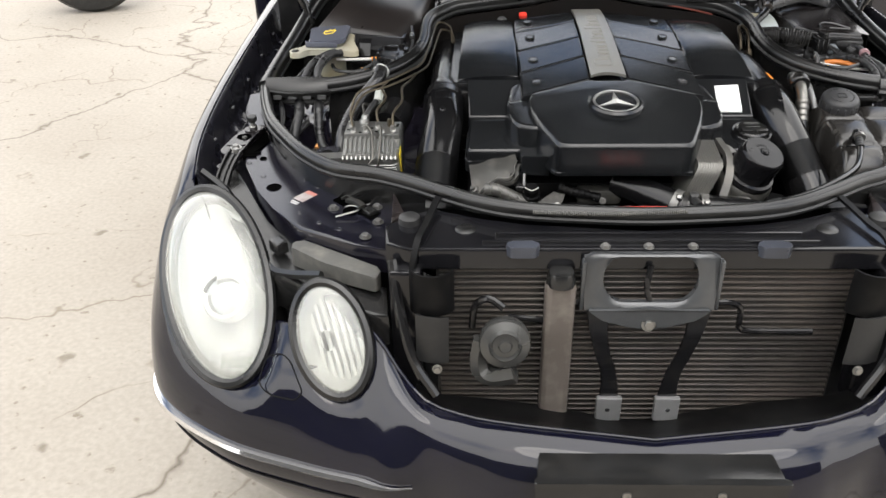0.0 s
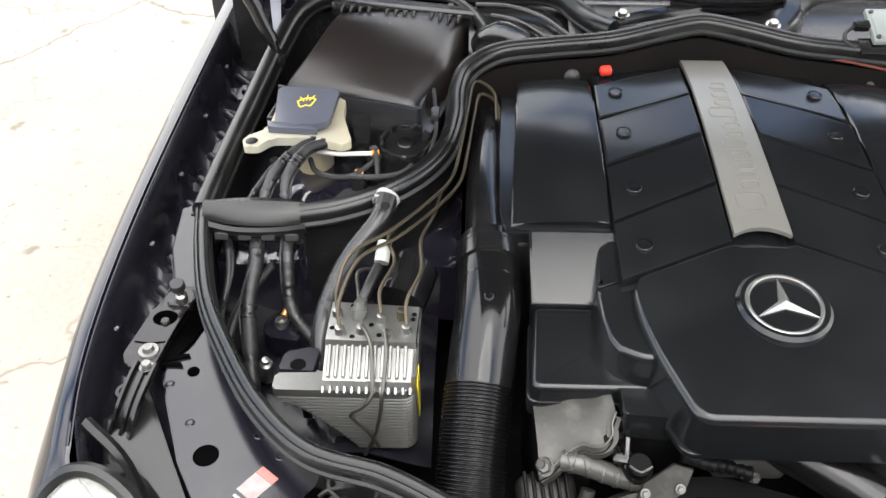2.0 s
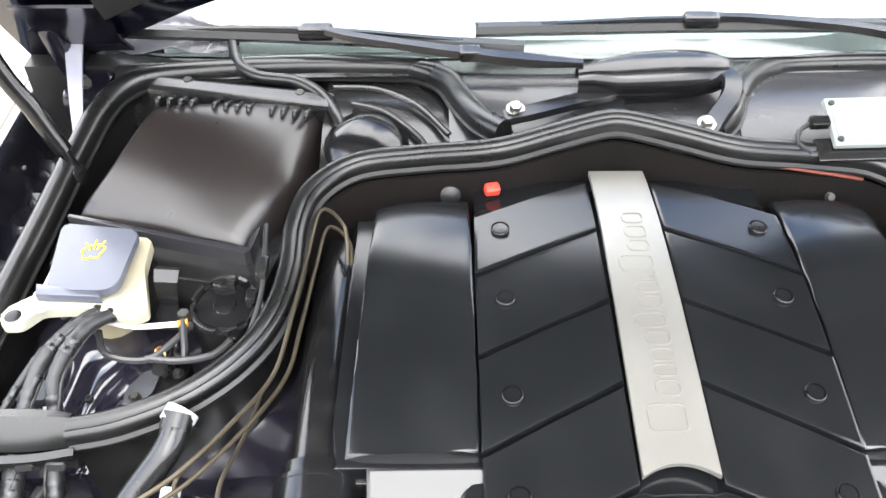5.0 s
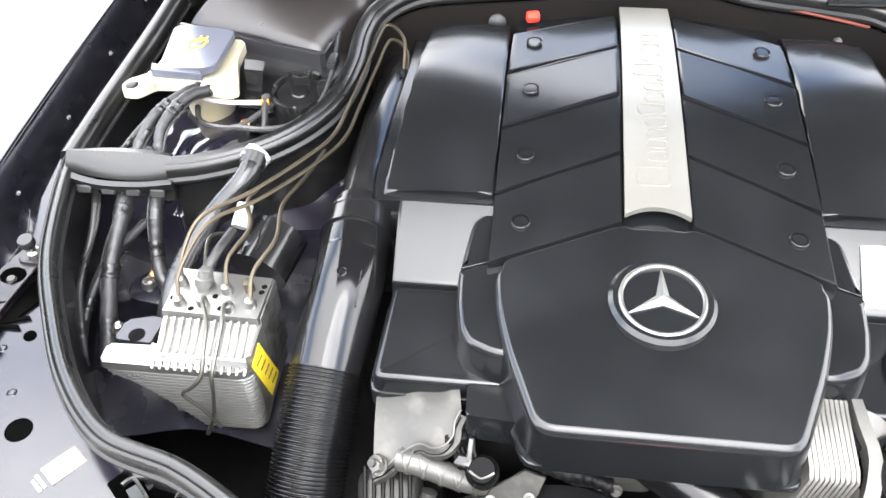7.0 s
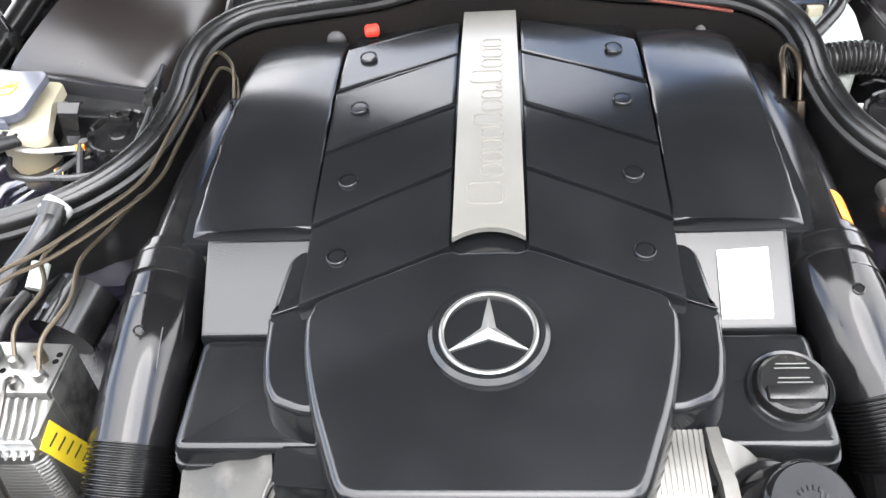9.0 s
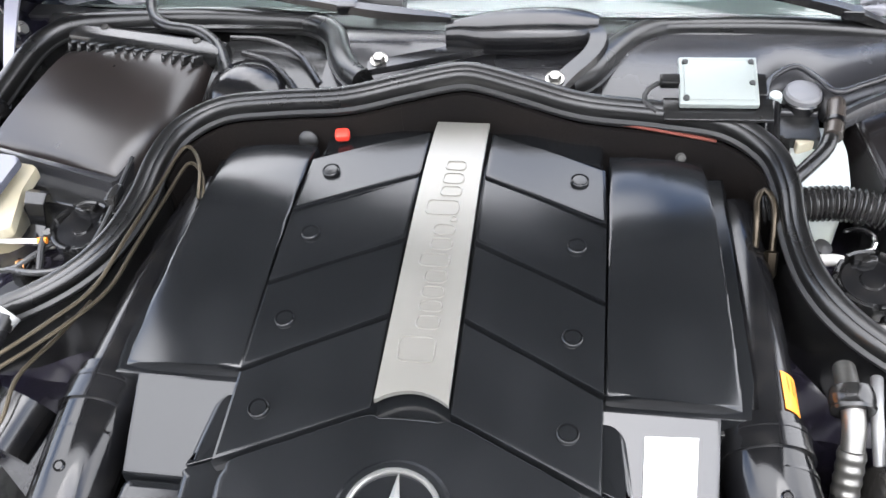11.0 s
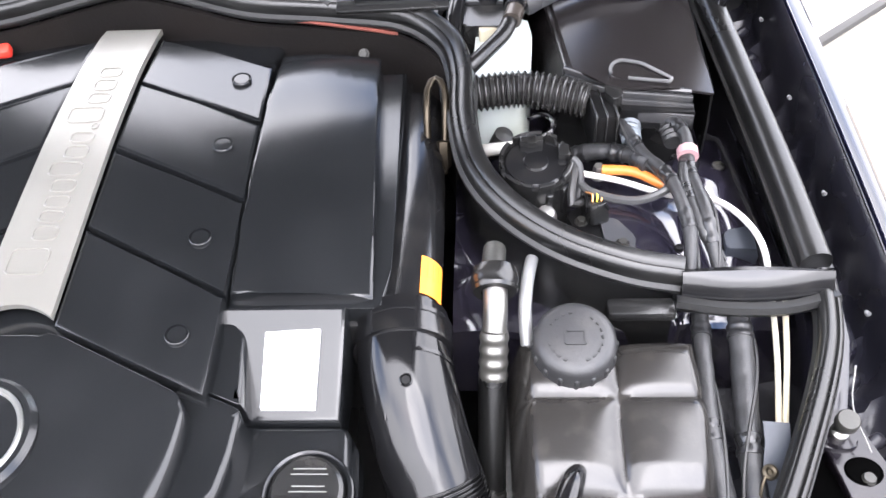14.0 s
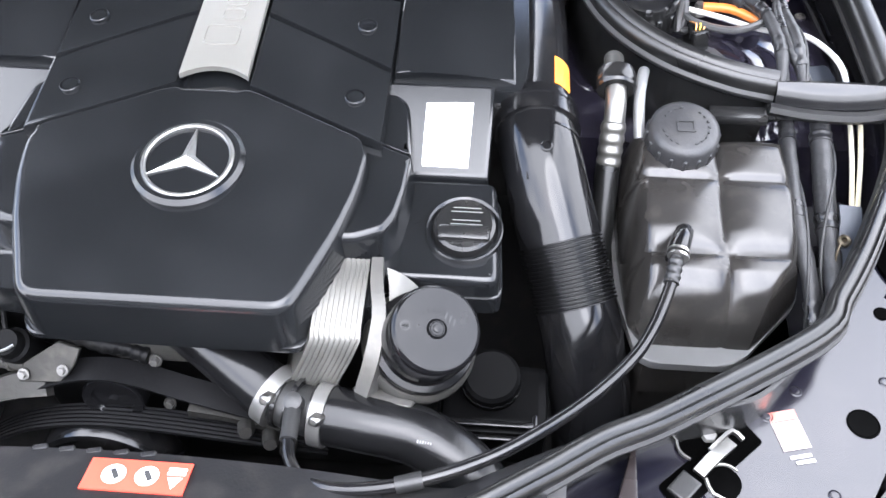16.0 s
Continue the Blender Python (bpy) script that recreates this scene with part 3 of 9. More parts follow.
BEAD = [(-0.013, -0.014), (0.013, -0.014), (0.0145, -0.006), (0.014, 0.000), (0.0115, 0.005), (0.0075, 0.007), (0.0045, 0.0055), (0.002, 0.0085), (-0.003, 0.011), (-0.008, 0.0105), (-0.012, 0.007), (-0.0145, 0.001), (-0.0145, -0.006)]
FLANGE = [(0.013, -0.008), (0.018, -0.012), (0.018, -0.015), (0.014, -0.020), (-0.014, -0.020), (-0.018, -0.014), (-0.014, -0.008)]


CARRIER = mat("stiff_carrier_rubber", (0.006, 0.006, 0.006), 0.5, bump=0.3, grain_scale=300)


def seal(name, path, label, group="", k=1.0):
    t = thing(name, tuple(path[len(path) // 2]), label, "rubber seal", group)
    part("bead", sweep(path, [(a * k, b * k) for a, b in BEAD], 0.010), RUBBER, t)
    part("flange", sweep([(x, y, z - 0.002) for x, y, z in path], [(a * k, b * k) for a, b in FLANGE], 0.010), CARRIER, t, "stiff black carrier flange")


ROUND = [(-0.0135, -0.016), (0.0135, -0.016), (0.0145, -0.008), (0.0135, 0.000), (0.0105, 0.0058), (0.0055, 0.0088), (0.0, 0.0096), (-0.0055, 0.0088), (-0.0105, 0.0058), (-0.0135, 0.000), (-0.0145, -0.008)]
fs = thing("engine_bay_front_seal", (0, 0.092, 0.905), "black rubber seal around the engine bay front", "rubber seal")
line = FRONT + [(-x, y, z) for x, y, z in reversed(FRONT[6:-1])] + FAR[-2::-1]
part("bead", sweep(line, [(a * 0.68, b * 0.74) for a, b in BEAD], 0.008), RUBBER, fs)
part("flange", sweep([(x, y, z - 0.002) for x, y, z in line], [(a * 0.66, b * 0.74) for a, b in FLANGE], 0.008), CARRIER, fs, "stiff black carrier flange")
seal("bulkhead_seal", both([(x, y - 0.004, z) for x, y, z in DIVIDE]), "thick black rubber seal along the bulkhead", k=0.86)
for sx in (-1, 1):
    line = [(x - (0.010 if sx > 0 and y < 1.05 else 0.0), y, z) for x, y, z in mirrored(OUTER, -sx)]
    t = thing("outer_seal", tuple(line[8]), "thick round black rubber seal along the wing and cowl", "rubber seal", "outer seals")
    part("bead", sweep(line, ROUND, 0.010), RUBBER, t)
    part("flange", sweep([(x, y, z - 0.012) for x, y, z in line], [(-0.0175, -0.004), (0.0175, -0.004), (0.0178, -0.001), (0.0150, 0.0), (-0.0150, 0.0), (-0.0178, -0.001)], 0.010), CARRIER, t, "stiff black carrier flange")


def wall_under(path, drop, inset=0.0, thick=0.004, z0=-0.012):
    rows = []
    for q in curve_points(path, 0.012):
        rows.append([q + Vector((0, 0, z0)), q + Vector((0, 0, z0 - drop * 0.5)), q + Vector((0, 0, z0 - drop))])
    return sheet(rows, thick)


single("bulkhead_partition", wall_under(both(DIVIDE), 0.30), PLASTIC, "black partition wall below the bulkhead seal", "partition wall")
hshield = thing("heat_shield", (0, 0.92, 0.84), "dark felt heat shield below the bulkhead seal", "heat shield")
SHIELD = [(x * 0.985, y - 0.012, z - 0.012) for x, y, z in both(DIVIDE[6:])]
for a, b in ((0, 6), (5, 10), (9, len(SHIELD))):
    part("felt_panel", wall_under(SHIELD[a:b], 0.16, thick=0.006), FELT, hshield)
for sx in (-1, 1):
    single("wing_partition", wall_under(FRONT[:9] if sx < 0 else FAR + [(-x, y, z) for x, y, z in FRONT[6:9]], 0.16), PLASTIC, "black inner wall below the wing seal", "partition wall", "wing partitions")
    single("outer_partition", wall_under(mirrored(OUTER[:11], -sx), 0.14), PLASTIC, "black wall below the outer seal", "partition wall", "outer partitions")

# ---- bay floor, aprons, towers ----
part("undertray", slab([(-0.40, -0.01), (0.40, -0.01), (0.60, 0.14), (0.70, 0.30), (0.74, 1.2), (-0.74, 1.2), (-0.70, 0.30), (-0.60, 0.14)], 0.50, 0.47, 0.0), DARK, car)
for sx in (-1, 1):
    part("inner_wing", sheet([[(sx * 0.745, y, 0.38), (sx * 0.742, y, 0.6), (sx * 0.738, y, 0.80)] for y in (0.30, 0.5, 0.7, 0.9, 1.2)], 0.003), DARK, car, "black inner wing liner")
    part("front_liner", sheet([[(sx * x, y, 0.40), (sx * x, y, 0.72)] for x, y in ((0.40, 0.02), (0.55, 0.10), (0.66, 0.20), (0.742, 0.30))], 0.003), DARK, car)
part("bulkhead", slab([(-0.75, 1.14), (0.75, 1.14), (0.75, 1.17), (-0.75, 1.17)], 0.985, 0.45, 0.0), DARK, car, "black bulkhead")
FOAMGREY = mat("chalky_grey_plug", (0.12, 0.12, 0.125), 0.5)
GUTTER = mat("dusty_gutter_paint", (0.010, 0.010, 0.0145), 0.27, spec=0.40, bump=0.2, grain_scale=120, other=(0.014, 0.0135, 0.018), dust=0.05)
AP = [(-0.715, 0.640), (-0.700, 0.560), (-0.668, 0.520), (-0.690, 0.400), (-0.676, 0.365), (-0.640, 0.280), (-0.600, 0.215), (-0.545, 0.150), (-0.450, 0.100), (-0.395, 0.085),
      (-0.330, 0.150), (-0.335, 0.185), (-0.372, 0.215), (-0.430, 0.245), (-0.505, 0.270), (-0.565, 0.330), (-0.615, 0.405), (-0.652, 0.480), (-0.678, 0.565), (-0.690, 0.640)]
for sx in (-1, 1):
    apron = part("apron", slab(mirrored(AP, -sx) if sx < 0 else [(-x - (0.022 if k < 8 else 0.0), y - (0.022 if k < 8 else 0.0)) for k, (x, y) in enumerate(AP)], lambda x, y: 0.848 + 0.02 * (y - 0.3), 0.80, 0.004), APRON, car, "glossy dark painted apron panel")
    if True:
        # gutter between wing and apron, with a stepped inner flange
        rows = []
        for y, xo, xi, z in ((1.2, -0.765, -0.655, 0.93), (0.9, -0.769, -0.680, 0.915), (0.7, -0.771, -0.695, 0.905), (0.55, -0.771, -0.700, 0.90), (0.42, -0.766, -0.690, 0.89), (0.33, -0.757, -0.665, 0.875), (0.25, -0.73, -0.60, 0.85)):
            rows.append([(set_in(-sx * a, y) if k < 4 else -sx * a - (0.010 if sx > 0 else 0.0), y, b) for k, (a, b) in enumerate(((xo, z), (xo + 0.006, z - 0.012), (xo + 0.012, z - 0.07), (xo + 0.03, z - 0.085), (xi - 0.01, z - 0.075), (xi + 0.01, z - 0.06)))])
        net = dense(rows, 0.009)
        for r in net:
            for k, q in enumerate(r):
                u = k / (len(r) - 1)
                q.z += 0.014 * math.exp(-((u - 0.60) / 0.2) ** 2) * max(0.0, math.sin(2 * math.pi * (q.y / 0.062 + 0.9 * u))) ** 2 - 0.004 * math.exp(-((u - 0.8) / 0.1) ** 2) * max(0.0, math.sin(2 * math.pi * (q.y / 0.124))) ** 2
        part("gutter", sheet(net, 0.002), GUTTER, car, "dark painted wing gutter with pressed swages")
        for k in range(5):
            y = 0.45 + 0.15 * k
            part("gutter_stud", lathe([(0.001, 0.003), (0.002, 0.0025), (0.0028, -0.002)], axis((set_in(-sx * -0.752, y), y, 0.868 + 0.03 * (y - 0.4)), (-sx * 0.8, 0, 1)), 8), FOAMGREY, car)
        for k in range(12):
            y = 0.43 + 0.058 * k
            part("wing_swage", block((set_in(-sx * (-0.728 + 0.004 * math.sin(k)), y), y, 0.828 + 0.034 * (y - 0.4)), (0.040, 0.013, 0.014), 0.006, (0, -sx * 12, -sx * -32), 3), GUTTER, car, "pressed swage in the gutter")
        for k, y in enumerate((0.50, 0.68, 0.86, 1.02) if sx < 0 else (0.60, 0.791, 1.008)):
            part("wing_bolt", bolt((-sx * (-0.715 + (0.017 if sx > 0 else 0)), y, 0.838 + 0.03 * (y - 0.4)), (0, 0, 1), 0.007, 0.007), APRON, car)
            part("wing_lug", slab(rounded([(a - (0.017 if sx > 0 else 0.0), b) for a, b in ((-sx * -0.735, y - 0.022), (-sx * -0.700, y - 0.03), (-sx * -0.700, y + 0.03), (-sx * -0.735, y + 0.02))], 0.008), 0.838 + 0.03 * (y - 0.4), 0.80, 0.003), APRON, car)
    # suspension tower: a domed pressing in the rear bay
    def press(x, y):
        """Height of the pressed tower: a dome, a flat plate, a channel and folds."""
        soft = lambda d: max(0.0, 1 - d * d) ** 2
        d = math.hypot((x - 0.545) / 0.13, (y - 0.745) / 0.12)
        z = 0.824 + 0.046 * max(0.0, 1 - d * d) ** 0.6 + 0.06 * max(0.0, x - 0.60)
        z += 0.016 * min(1.0, 2.2 * soft(math.hypot((x - 0.622) / 0.062, (y - 0.805) / 0.058)))
        z -= 0.012 * soft(math.hypot((x - 0.600) / 0.030, (y - 0.700) / 0.060))
        z += 0.010 * min(1.0, 2.5 * soft(((x - 0.52) + 0.9 * (y - 0.675)) / 0.028) * soft((x - 0.53) / 0.09))
        z += 0.008 * soft((math.hypot(x - 0.437, y - 0.755) - 0.062) / 0.020)
        z += 0.0038 * math.sin(x * 58 + 1.5 * math.sin(y * 33)) * math.sin(y * 47 + 1.3)
        return z

    tower_rows = []
    for i in range(61):
        y = 0.62 + 0.42 * i / 60
        row = [(sx * (0.68 - 0.33 * j / 50), y, press(0.68 - 0.33 * j / 50, y)) for j in range(51)]
        if i == 0:  # front wall of the tower
            tower_rows.append([(a, 0.612, 0.735) for a, _, _ in row])
        tower_rows.append(row)
    part("suspension_tower", sheet(tower_rows, 0.002), TOWER, car, "glossy dark painted suspension tower", 60)

# inner apron below the brake unit, and its dark bracket
rows = [[(x, y, 0.752 + 0.014 * math.sin(x * 30) * math.cos(y * 26) + 0.05 * max(0.0, -x - 0.62)) for x in [-0.70 + 0.32 * i / 16 for i in range(17)]] for y in [0.36 + 0.28 * j / 14 for j in range(15)]]
part("inner_apron", sheet(dense(rows, 0.02), 0.002), GUTTER, car, "dusty navy inner apron")
rows = [[(x, y, 0.745 + 0.012 * math.sin(x * 33) * math.cos(y * 27) + 0.05 * max(0.0, x - 0.62)) for x in [0.585 + 0.115 * i / 8 for i in range(9)]] for y in [0.36 + 0.28 * j / 14 for j in range(15)]]
part("inner_apron", sheet(dense(rows, 0.02), 0.002), GUTTER, car, "dusty navy inner apron")

# ---- radiator support and what hangs from it ----
PAD = mat("dark_stop_rubber", (0.03, 0.033, 0.042), 0.3)
SUPP = mat("glossy_support_paint", (0.005, 0.005, 0.006), 0.13, dust=0.02)
support = part("radiator_support", slab([(-0.395, 0.045), (-0.36, 0.028), (0.36, 0.028), (0.395, 0.045), (0.40, 0.10), (0.33, 0.155), (0.25, 0.118), (0.18, 0.095), (0, 0.08), (-0.18, 0.095), (-0.25, 0.118), (-0.33, 0.155), (-0.40, 0.10)],
               0.880, 0.845, 0.005), SUPP, car, "glossy black upper radiator support panel")
for x0, x1 in ((-0.245, 0.245),):
    part("rib", block((0, 0.066, 0.882), (0.46, 0.006, 0.010), 0.003), SUPP, support)
    part("rib", block((0, 0.045, 0.881), (0.50, 0.004, 0.007), 0.002), SUPP, support)
for x in (-0.068, -0.004, 0.061):
    part("support_bolt", bolt((x, 0.034, 0.880), (0, -0.15, 1), 0.0054, 0.005), ZINC, support, "bright flange bolt")
for x in (-0.19, 0.18):
    part("rubber_pad", slab(rounded([(x - 0.018, 0.020), (x + 0.018, 0.020), (x + 0.026, 0.031), (x + 0.018, 0.042), (x - 0.018, 0.042), (x - 0.026, 0.031)], 0.003), 0.886, 0.868, 0.004), PAD, support, "dark blue-grey rubber stop")
for x in (-0.275, 0.275):
    part("round_cap", lathe([(0.001, 0.004), (0.012, 0.004), (0.016, 0.001), (0.016, -0.002)], axis((x, 0.085, 0.880), (0, 0, 1)), 20), RUBBER, support)
for sx in (-1, 1):
    part("strap", sweep([(sx * 0.318, 0.160, 0.896), (sx * 0.325, 0.135, 0.893), (sx * 0.335, 0.085, 0.890), (sx * 0.345, 0.045, 0.888), (sx * 0.352, 0.024, 0.862), (sx * 0.36, 0.018, 0.80)], [(-0.005, -0.002), (0.005, -0.002), (0.005, 0.003), (-0.005, 0.003)], 0.01), SHADOWED, support, "rubber joint strap")
    part("side_post", block((sx * 0.365, 0.035, 0.72), (0.05, 0.05, 0.26), 0.008), SUPP, support)
    duct_rows = [[(sx * (0.325 + 0.034 * math.cos(a)), 0.010 - 0.030 * math.sin(a) * (1 - 0.3 * v), 0.860 - 0.075 * v) for a in [math.pi * (0.05 + 0.9 * k / 10) for k in range(11)]] for v in (0, 0.2, 0.5, 0.8, 1.0)]
    part("air_baffle", sheet(duct_rows, 0.003), SHADOWED, support, "black air duct mouth")
    part("baffle_flap", sheet([[(sx * (0.300 + 0.050 * u), -0.016 - 0.006 * math.sin(u * 3.1), 0.786 - 0.085 * v + 0.006 * u) for u in (0, 0.3, 0.7, 1)] for v in (0, 0.5, 1.0)], 0.003), MATTE, support, "dark grey rubber flap")
    part("baffle_bolt", bolt((sx * 0.318, -0.030, 0.700), (0, -1, 0.2), 0.0055, 0.006), STEEL, support)
    part("guard_rail", sweep([(sx * 0.385, 0.03, 0.86), (sx * 0.375, 0.0, 0.80), (sx * 0.355, -0.03, 0.72), (sx * 0.32, -0.05, 0.665)], circle(0.008, 8)), GLOSSY, support)

rad = thing("radiator", (0, 0.05, 0.52), "dusty dark condenser with fine horizontal tubes behind the front opening", "radiator")
part("core", block((0, 0.062, 0.685), (0.64, 0.03, 0.35), 0.002), FIN, rad)
for k in range(32):
    z = 0.525 + 0.0106 * k
    part("cooling_tube", block((0, 0.046, z), (0.63, 0.008, 0.0038), 0.001, seg=1), RADTUBE, rad)
lat = thing("bonnet_latch_frame", (0, 0.02, 0.55), "black pressed latch bracket with a hexagonal opening", "bracket")
STRIP = lambda w: [(-w, -0.003), (w, -0.003), (w + 0.002, 0.0), (w, 0.004), (-w, 0.004), (-w - 0.002, 0.0)]
LATCH = mat("latch_frame_paint", (0.042, 0.044, 0.046), 0.22, 0.2, coat=0.4, dust=0.06)
for sx in (-1, 1):
    part("side_flange", block((sx * 0.101, 0.012, 0.828), (0.006, 0.016, 0.085), 0.002), LATCH, lat)
    part("leg", sweep([(sx * 0.076, 0.001, 0.790), (sx * 0.072, -0.001, 0.750), (sx * 0.063, -0.001, 0.710), (sx * 0.052, 0.0, 0.675), (sx * 0.047, 0.0, 0.640), (sx * 0.046, 0.0, 0.60)], STRIP(0.014), 0.008, up=(0, -1, 0), scale=lambda u: 1.1 - 0.35 * math.sin(u * math.pi)), GLOSSY, lat)
    foot = part("foot", block((sx * 0.046, -0.006, 0.602), (0.040, 0.01, 0.046), 0.002), mat("grey_foot", (0.22, 0.22, 0.22), 0.4, 0.5), lat, "bare grey foot")
    part("foot_hole", lathe([(0.0005, 0.0008), (0.003, 0.0008), (0.004, 0.0)], axis((sx * 0.048, -0.0112, 0.602), (0, -1, 0)), 10), DARK, foot)
    part("brace", sweep([(sx * 0.100, 0.012, 0.795), (sx * 0.125, 0.012, 0.795), (sx * 0.140, 0.012, 0.785), (sx * 0.142, 0.012, 0.76)] + ([(0.148, 0.012, 0.745), (0.2, 0.012, 0.742), (0.255, 0.012, 0.742)] if sx > 0 else [(-0.15, 0.012, 0.762), (-0.21, 0.012, 0.768)]), circle(0.005, 8)), GLOSSY, lat)
b = slab(rounded([(-0.092, 0.0), (-0.05, 0.0), (0.0, 0.004), (0.05, 0.0), (0.092, 0.0), (0.07, -0.018), (0.03, -0.030), (0.0, -0.034), (-0.03, -0.030), (-0.07, -0.018)], 0.004), 0.004, -0.003, 0.0015)
b.transform(pose(0, -0.002, 0.792, 90, 0, 0))
part("crossplate", b, LATCH, lat)
outer = rounded([(-0.098, 0.786), (0.098, 0.786), (0.100, 0.876), (-0.100, 0.876)], 0.006, 6)
inner = rounded([(-0.052, 0.800), (0.052, 0.800), (0.071, 0.822), (0.070, 0.852), (0.056, 0.871), (-0.056, 0.871), (-0.070, 0.852), (-0.071, 0.822)], 0.012, 2)
ring_o, ring_i = [], []
for k in range(48):  # a plate between an outer and an inner outline, with rolled rims
    a = 2 * math.pi * k / 48
    d = Vector((math.cos(a), 0.62 * math.sin(a))).normalized()
    for outline, ring_ in ((outer, ring_o), (inner, ring_i)):
        best = None
        for i in range(len(outline)):
            p, q = Vector(outline[i]) - Vector((0, 0.835)), Vector(outline[(i + 1) % len(outline)]) - Vector((0, 0.835))
            den = d.x * (q.y - p.y) - d.y * (q.x - p.x)
            if abs(den) > 1e-9:
                u, w_ = (p.x * (q.y - p.y) - p.y * (q.x - p.x)) / den, (p.x * d.y - p.y * d.x) / den
                if u > 0 and -1e-6 <= w_ <= 1 + 1e-6:
                    best = d * u
        ring_.append((best.x, best.y + 0.835))
plate_y = lambda z: 0.004 + 0.20 * (z - 0.80)
rows = []
for k in range(49):
    (xo, zo), (xi, zi) = ring_o[k % 48], ring_i[k % 48]
    rows.append([(xo, plate_y(zo) + 0.008, zo), (xo * 0.995, plate_y(zo), zo)] + [(xo + (xi - xo) * v, plate_y(zo + (zi - zo) * v) - 0.003 * math.sin(math.pi * v), zo + (zi - zo) * v) for v in (0.2, 0.5, 0.85)] + [(xi, plate_y(zi) + 0.001, zi), (xi, plate_y(zi) + 0.010, zi)])
part("opening_frame", sheet(rows, 0.0), LATCH, lat, "pressed plate with a six-sided opening", 30)
part("striker", tube([(0.0, 0.022, 0.855), (-0.004, 0.014, 0.82), (0.004, 0.01, 0.79), (0, 0.004, 0.775)], 0.005, 8), GLOSSY, lat)
part("latch_bolt", bolt((0, -0.007, 0.768), (0, -1, 0.25), 0.0075, 0.006), STEEL, lat, "bright latch bolt")
drier = thing("receiver_strut", (-0.14, 0.0, 0.56), "dusty grey-brown upright drier bar before the condenser", "radiator part")
part("body", block((-0.133, 0.012, 0.70), (0.046, 0.03, 0.27), 0.008), mat("dusty_plastic", (0.085, 0.072, 0.062), 0.6, dust=0.5), drier)
part("cap", lathe([(0.003, 0.012), (0.018, 0.01), (0.022, 0.0), (0.022, -0.012)], axis((-0.133, 0.012, 0.842), (0, 0, 1)), 18), PLASTIC, drier)
horn = thing("horn", (-0.22, -0.03, 0.70), "round grey-black horn on a bracket", "horn")
HORN = mat("horn_grey", (0.075, 0.075, 0.072), 0.26, 0.6)
part("shell", lathe([(0.002, 0.012), (0.010, 0.013), (0.013, 0.009), (0.022, 0.008), (0.026, 0.014), (0.030, 0.008), (0.044, 0.004), (0.047, -0.002), (0.045, -0.02), (0.02, -0.03)], axis((-0.216, -0.035, 0.752), (0, -1, 0.25)) @ Matrix.Diagonal((0.84, 0.84, 1, 1)), 32), HORN, horn)
part("trumpet", sweep([(-0.252, -0.022, 0.752), (-0.256, -0.022, 0.72), (-0.252, -0.024, 0.697), (-0.236, -0.03, 0.688), (-0.200, -0.036, 0.700)], [(-0.012, -0.012), (0.012, -0.012), (0.014, 0.008), (0.0, 0.014), (-0.014, 0.008)], 0.006, up=(0, -1, 0), scale=lambda u: 0.8 + 0.35 * u), HORN, horn)
part("bracket", tube([(-0.218, -0.01, 0.80), (-0.24, 0.0, 0.81), (-0.26, 0.01, 0.79), (-0.265, 0.012, 0.75)], 0.006, 8), GLOSSY, horn)

# ---- cowl, windscreen, bonnet ----
rows = []
for i in range(9):
    x = -0.62 + 1.24 * i / 8
    c = 1 - (x / 0.75) ** 2
    rows.append([(x, 1.10, 0.985 + 0.01 * c), (x, 1.125, 0.992 + 0.012 * c), (x, 1.14, 0.985 + 0.01 * c)])
part("cowl_panel", sheet(dense(rows, 0.03), 0.003), PLASTIC, car, "black plastic cowl panel")
rows = []
for i in range(13):
    x = -0.70 + 1.40 * i / 12
    c = 1 - (x / 0.75) ** 2
    rows.append([(x * (1 - 0.12 * v), 1.20 - 0.10 * c + 0.75 * v, 0.968 + 0.05 * c + 0.43 * v) for v in (0, 0.25, 0.5, 0.75, 1.0)])
screen = part("windscreen", sheet(rows, 0.005), GLASS, car, "raked windscreen glass", angle=60)
screen.visible_shadow = False
part("dashboard", slab(rounded([(-0.62, 1.28), (-0.3, 1.20), (0.3, 1.20), (0.62, 1.28), (0.64, 2.05), (-0.64, 2.05)], 0.05), lambda x, y: 0.985 + 0.05 * (y - 1.2), 0.80, 0.02), mat("pale_stone_dashboard", (0.24, 0.25, 0.26), 0.6, bump=0.3, grain_scale=200, blotch=0.05), car, "pale stone-grey dashboard top")
part("cabin_floor", slab([(-0.75, 1.2), (0.75, 1.2), (0.75, 3.2), (-0.75, 3.2)], 0.45, 0.4, 0.0), DARK, car)
part("roof", block((0, 2.6, 1.43), (1.2, 1.4, 0.04), 0.015), PAINT, car)
for sx in (-1, 1):
    part("screen_pillar", sweep([(sx * 0.70, 1.19, 0.98), (sx * 0.665, 1.55, 1.2), (sx * 0.61, 1.95, 1.42)], [(-0.03, -0.03), (0.03, -0.03), (0.03, 0.02), (-0.03, 0.02)], 0.05), PAINT, car)
    part("door_panel", block((sx * 0.86, 3.1 if sx > 0 else 2.4, 0.62), (0.06, 0.5 if sx > 0 else 1.9, 0.6), 0.02), PAINT, car)
    part("sill", block((sx * 0.84, 2.3, 0.28), (0.12, 2.2, 0.14), 0.03), PAINT, car)
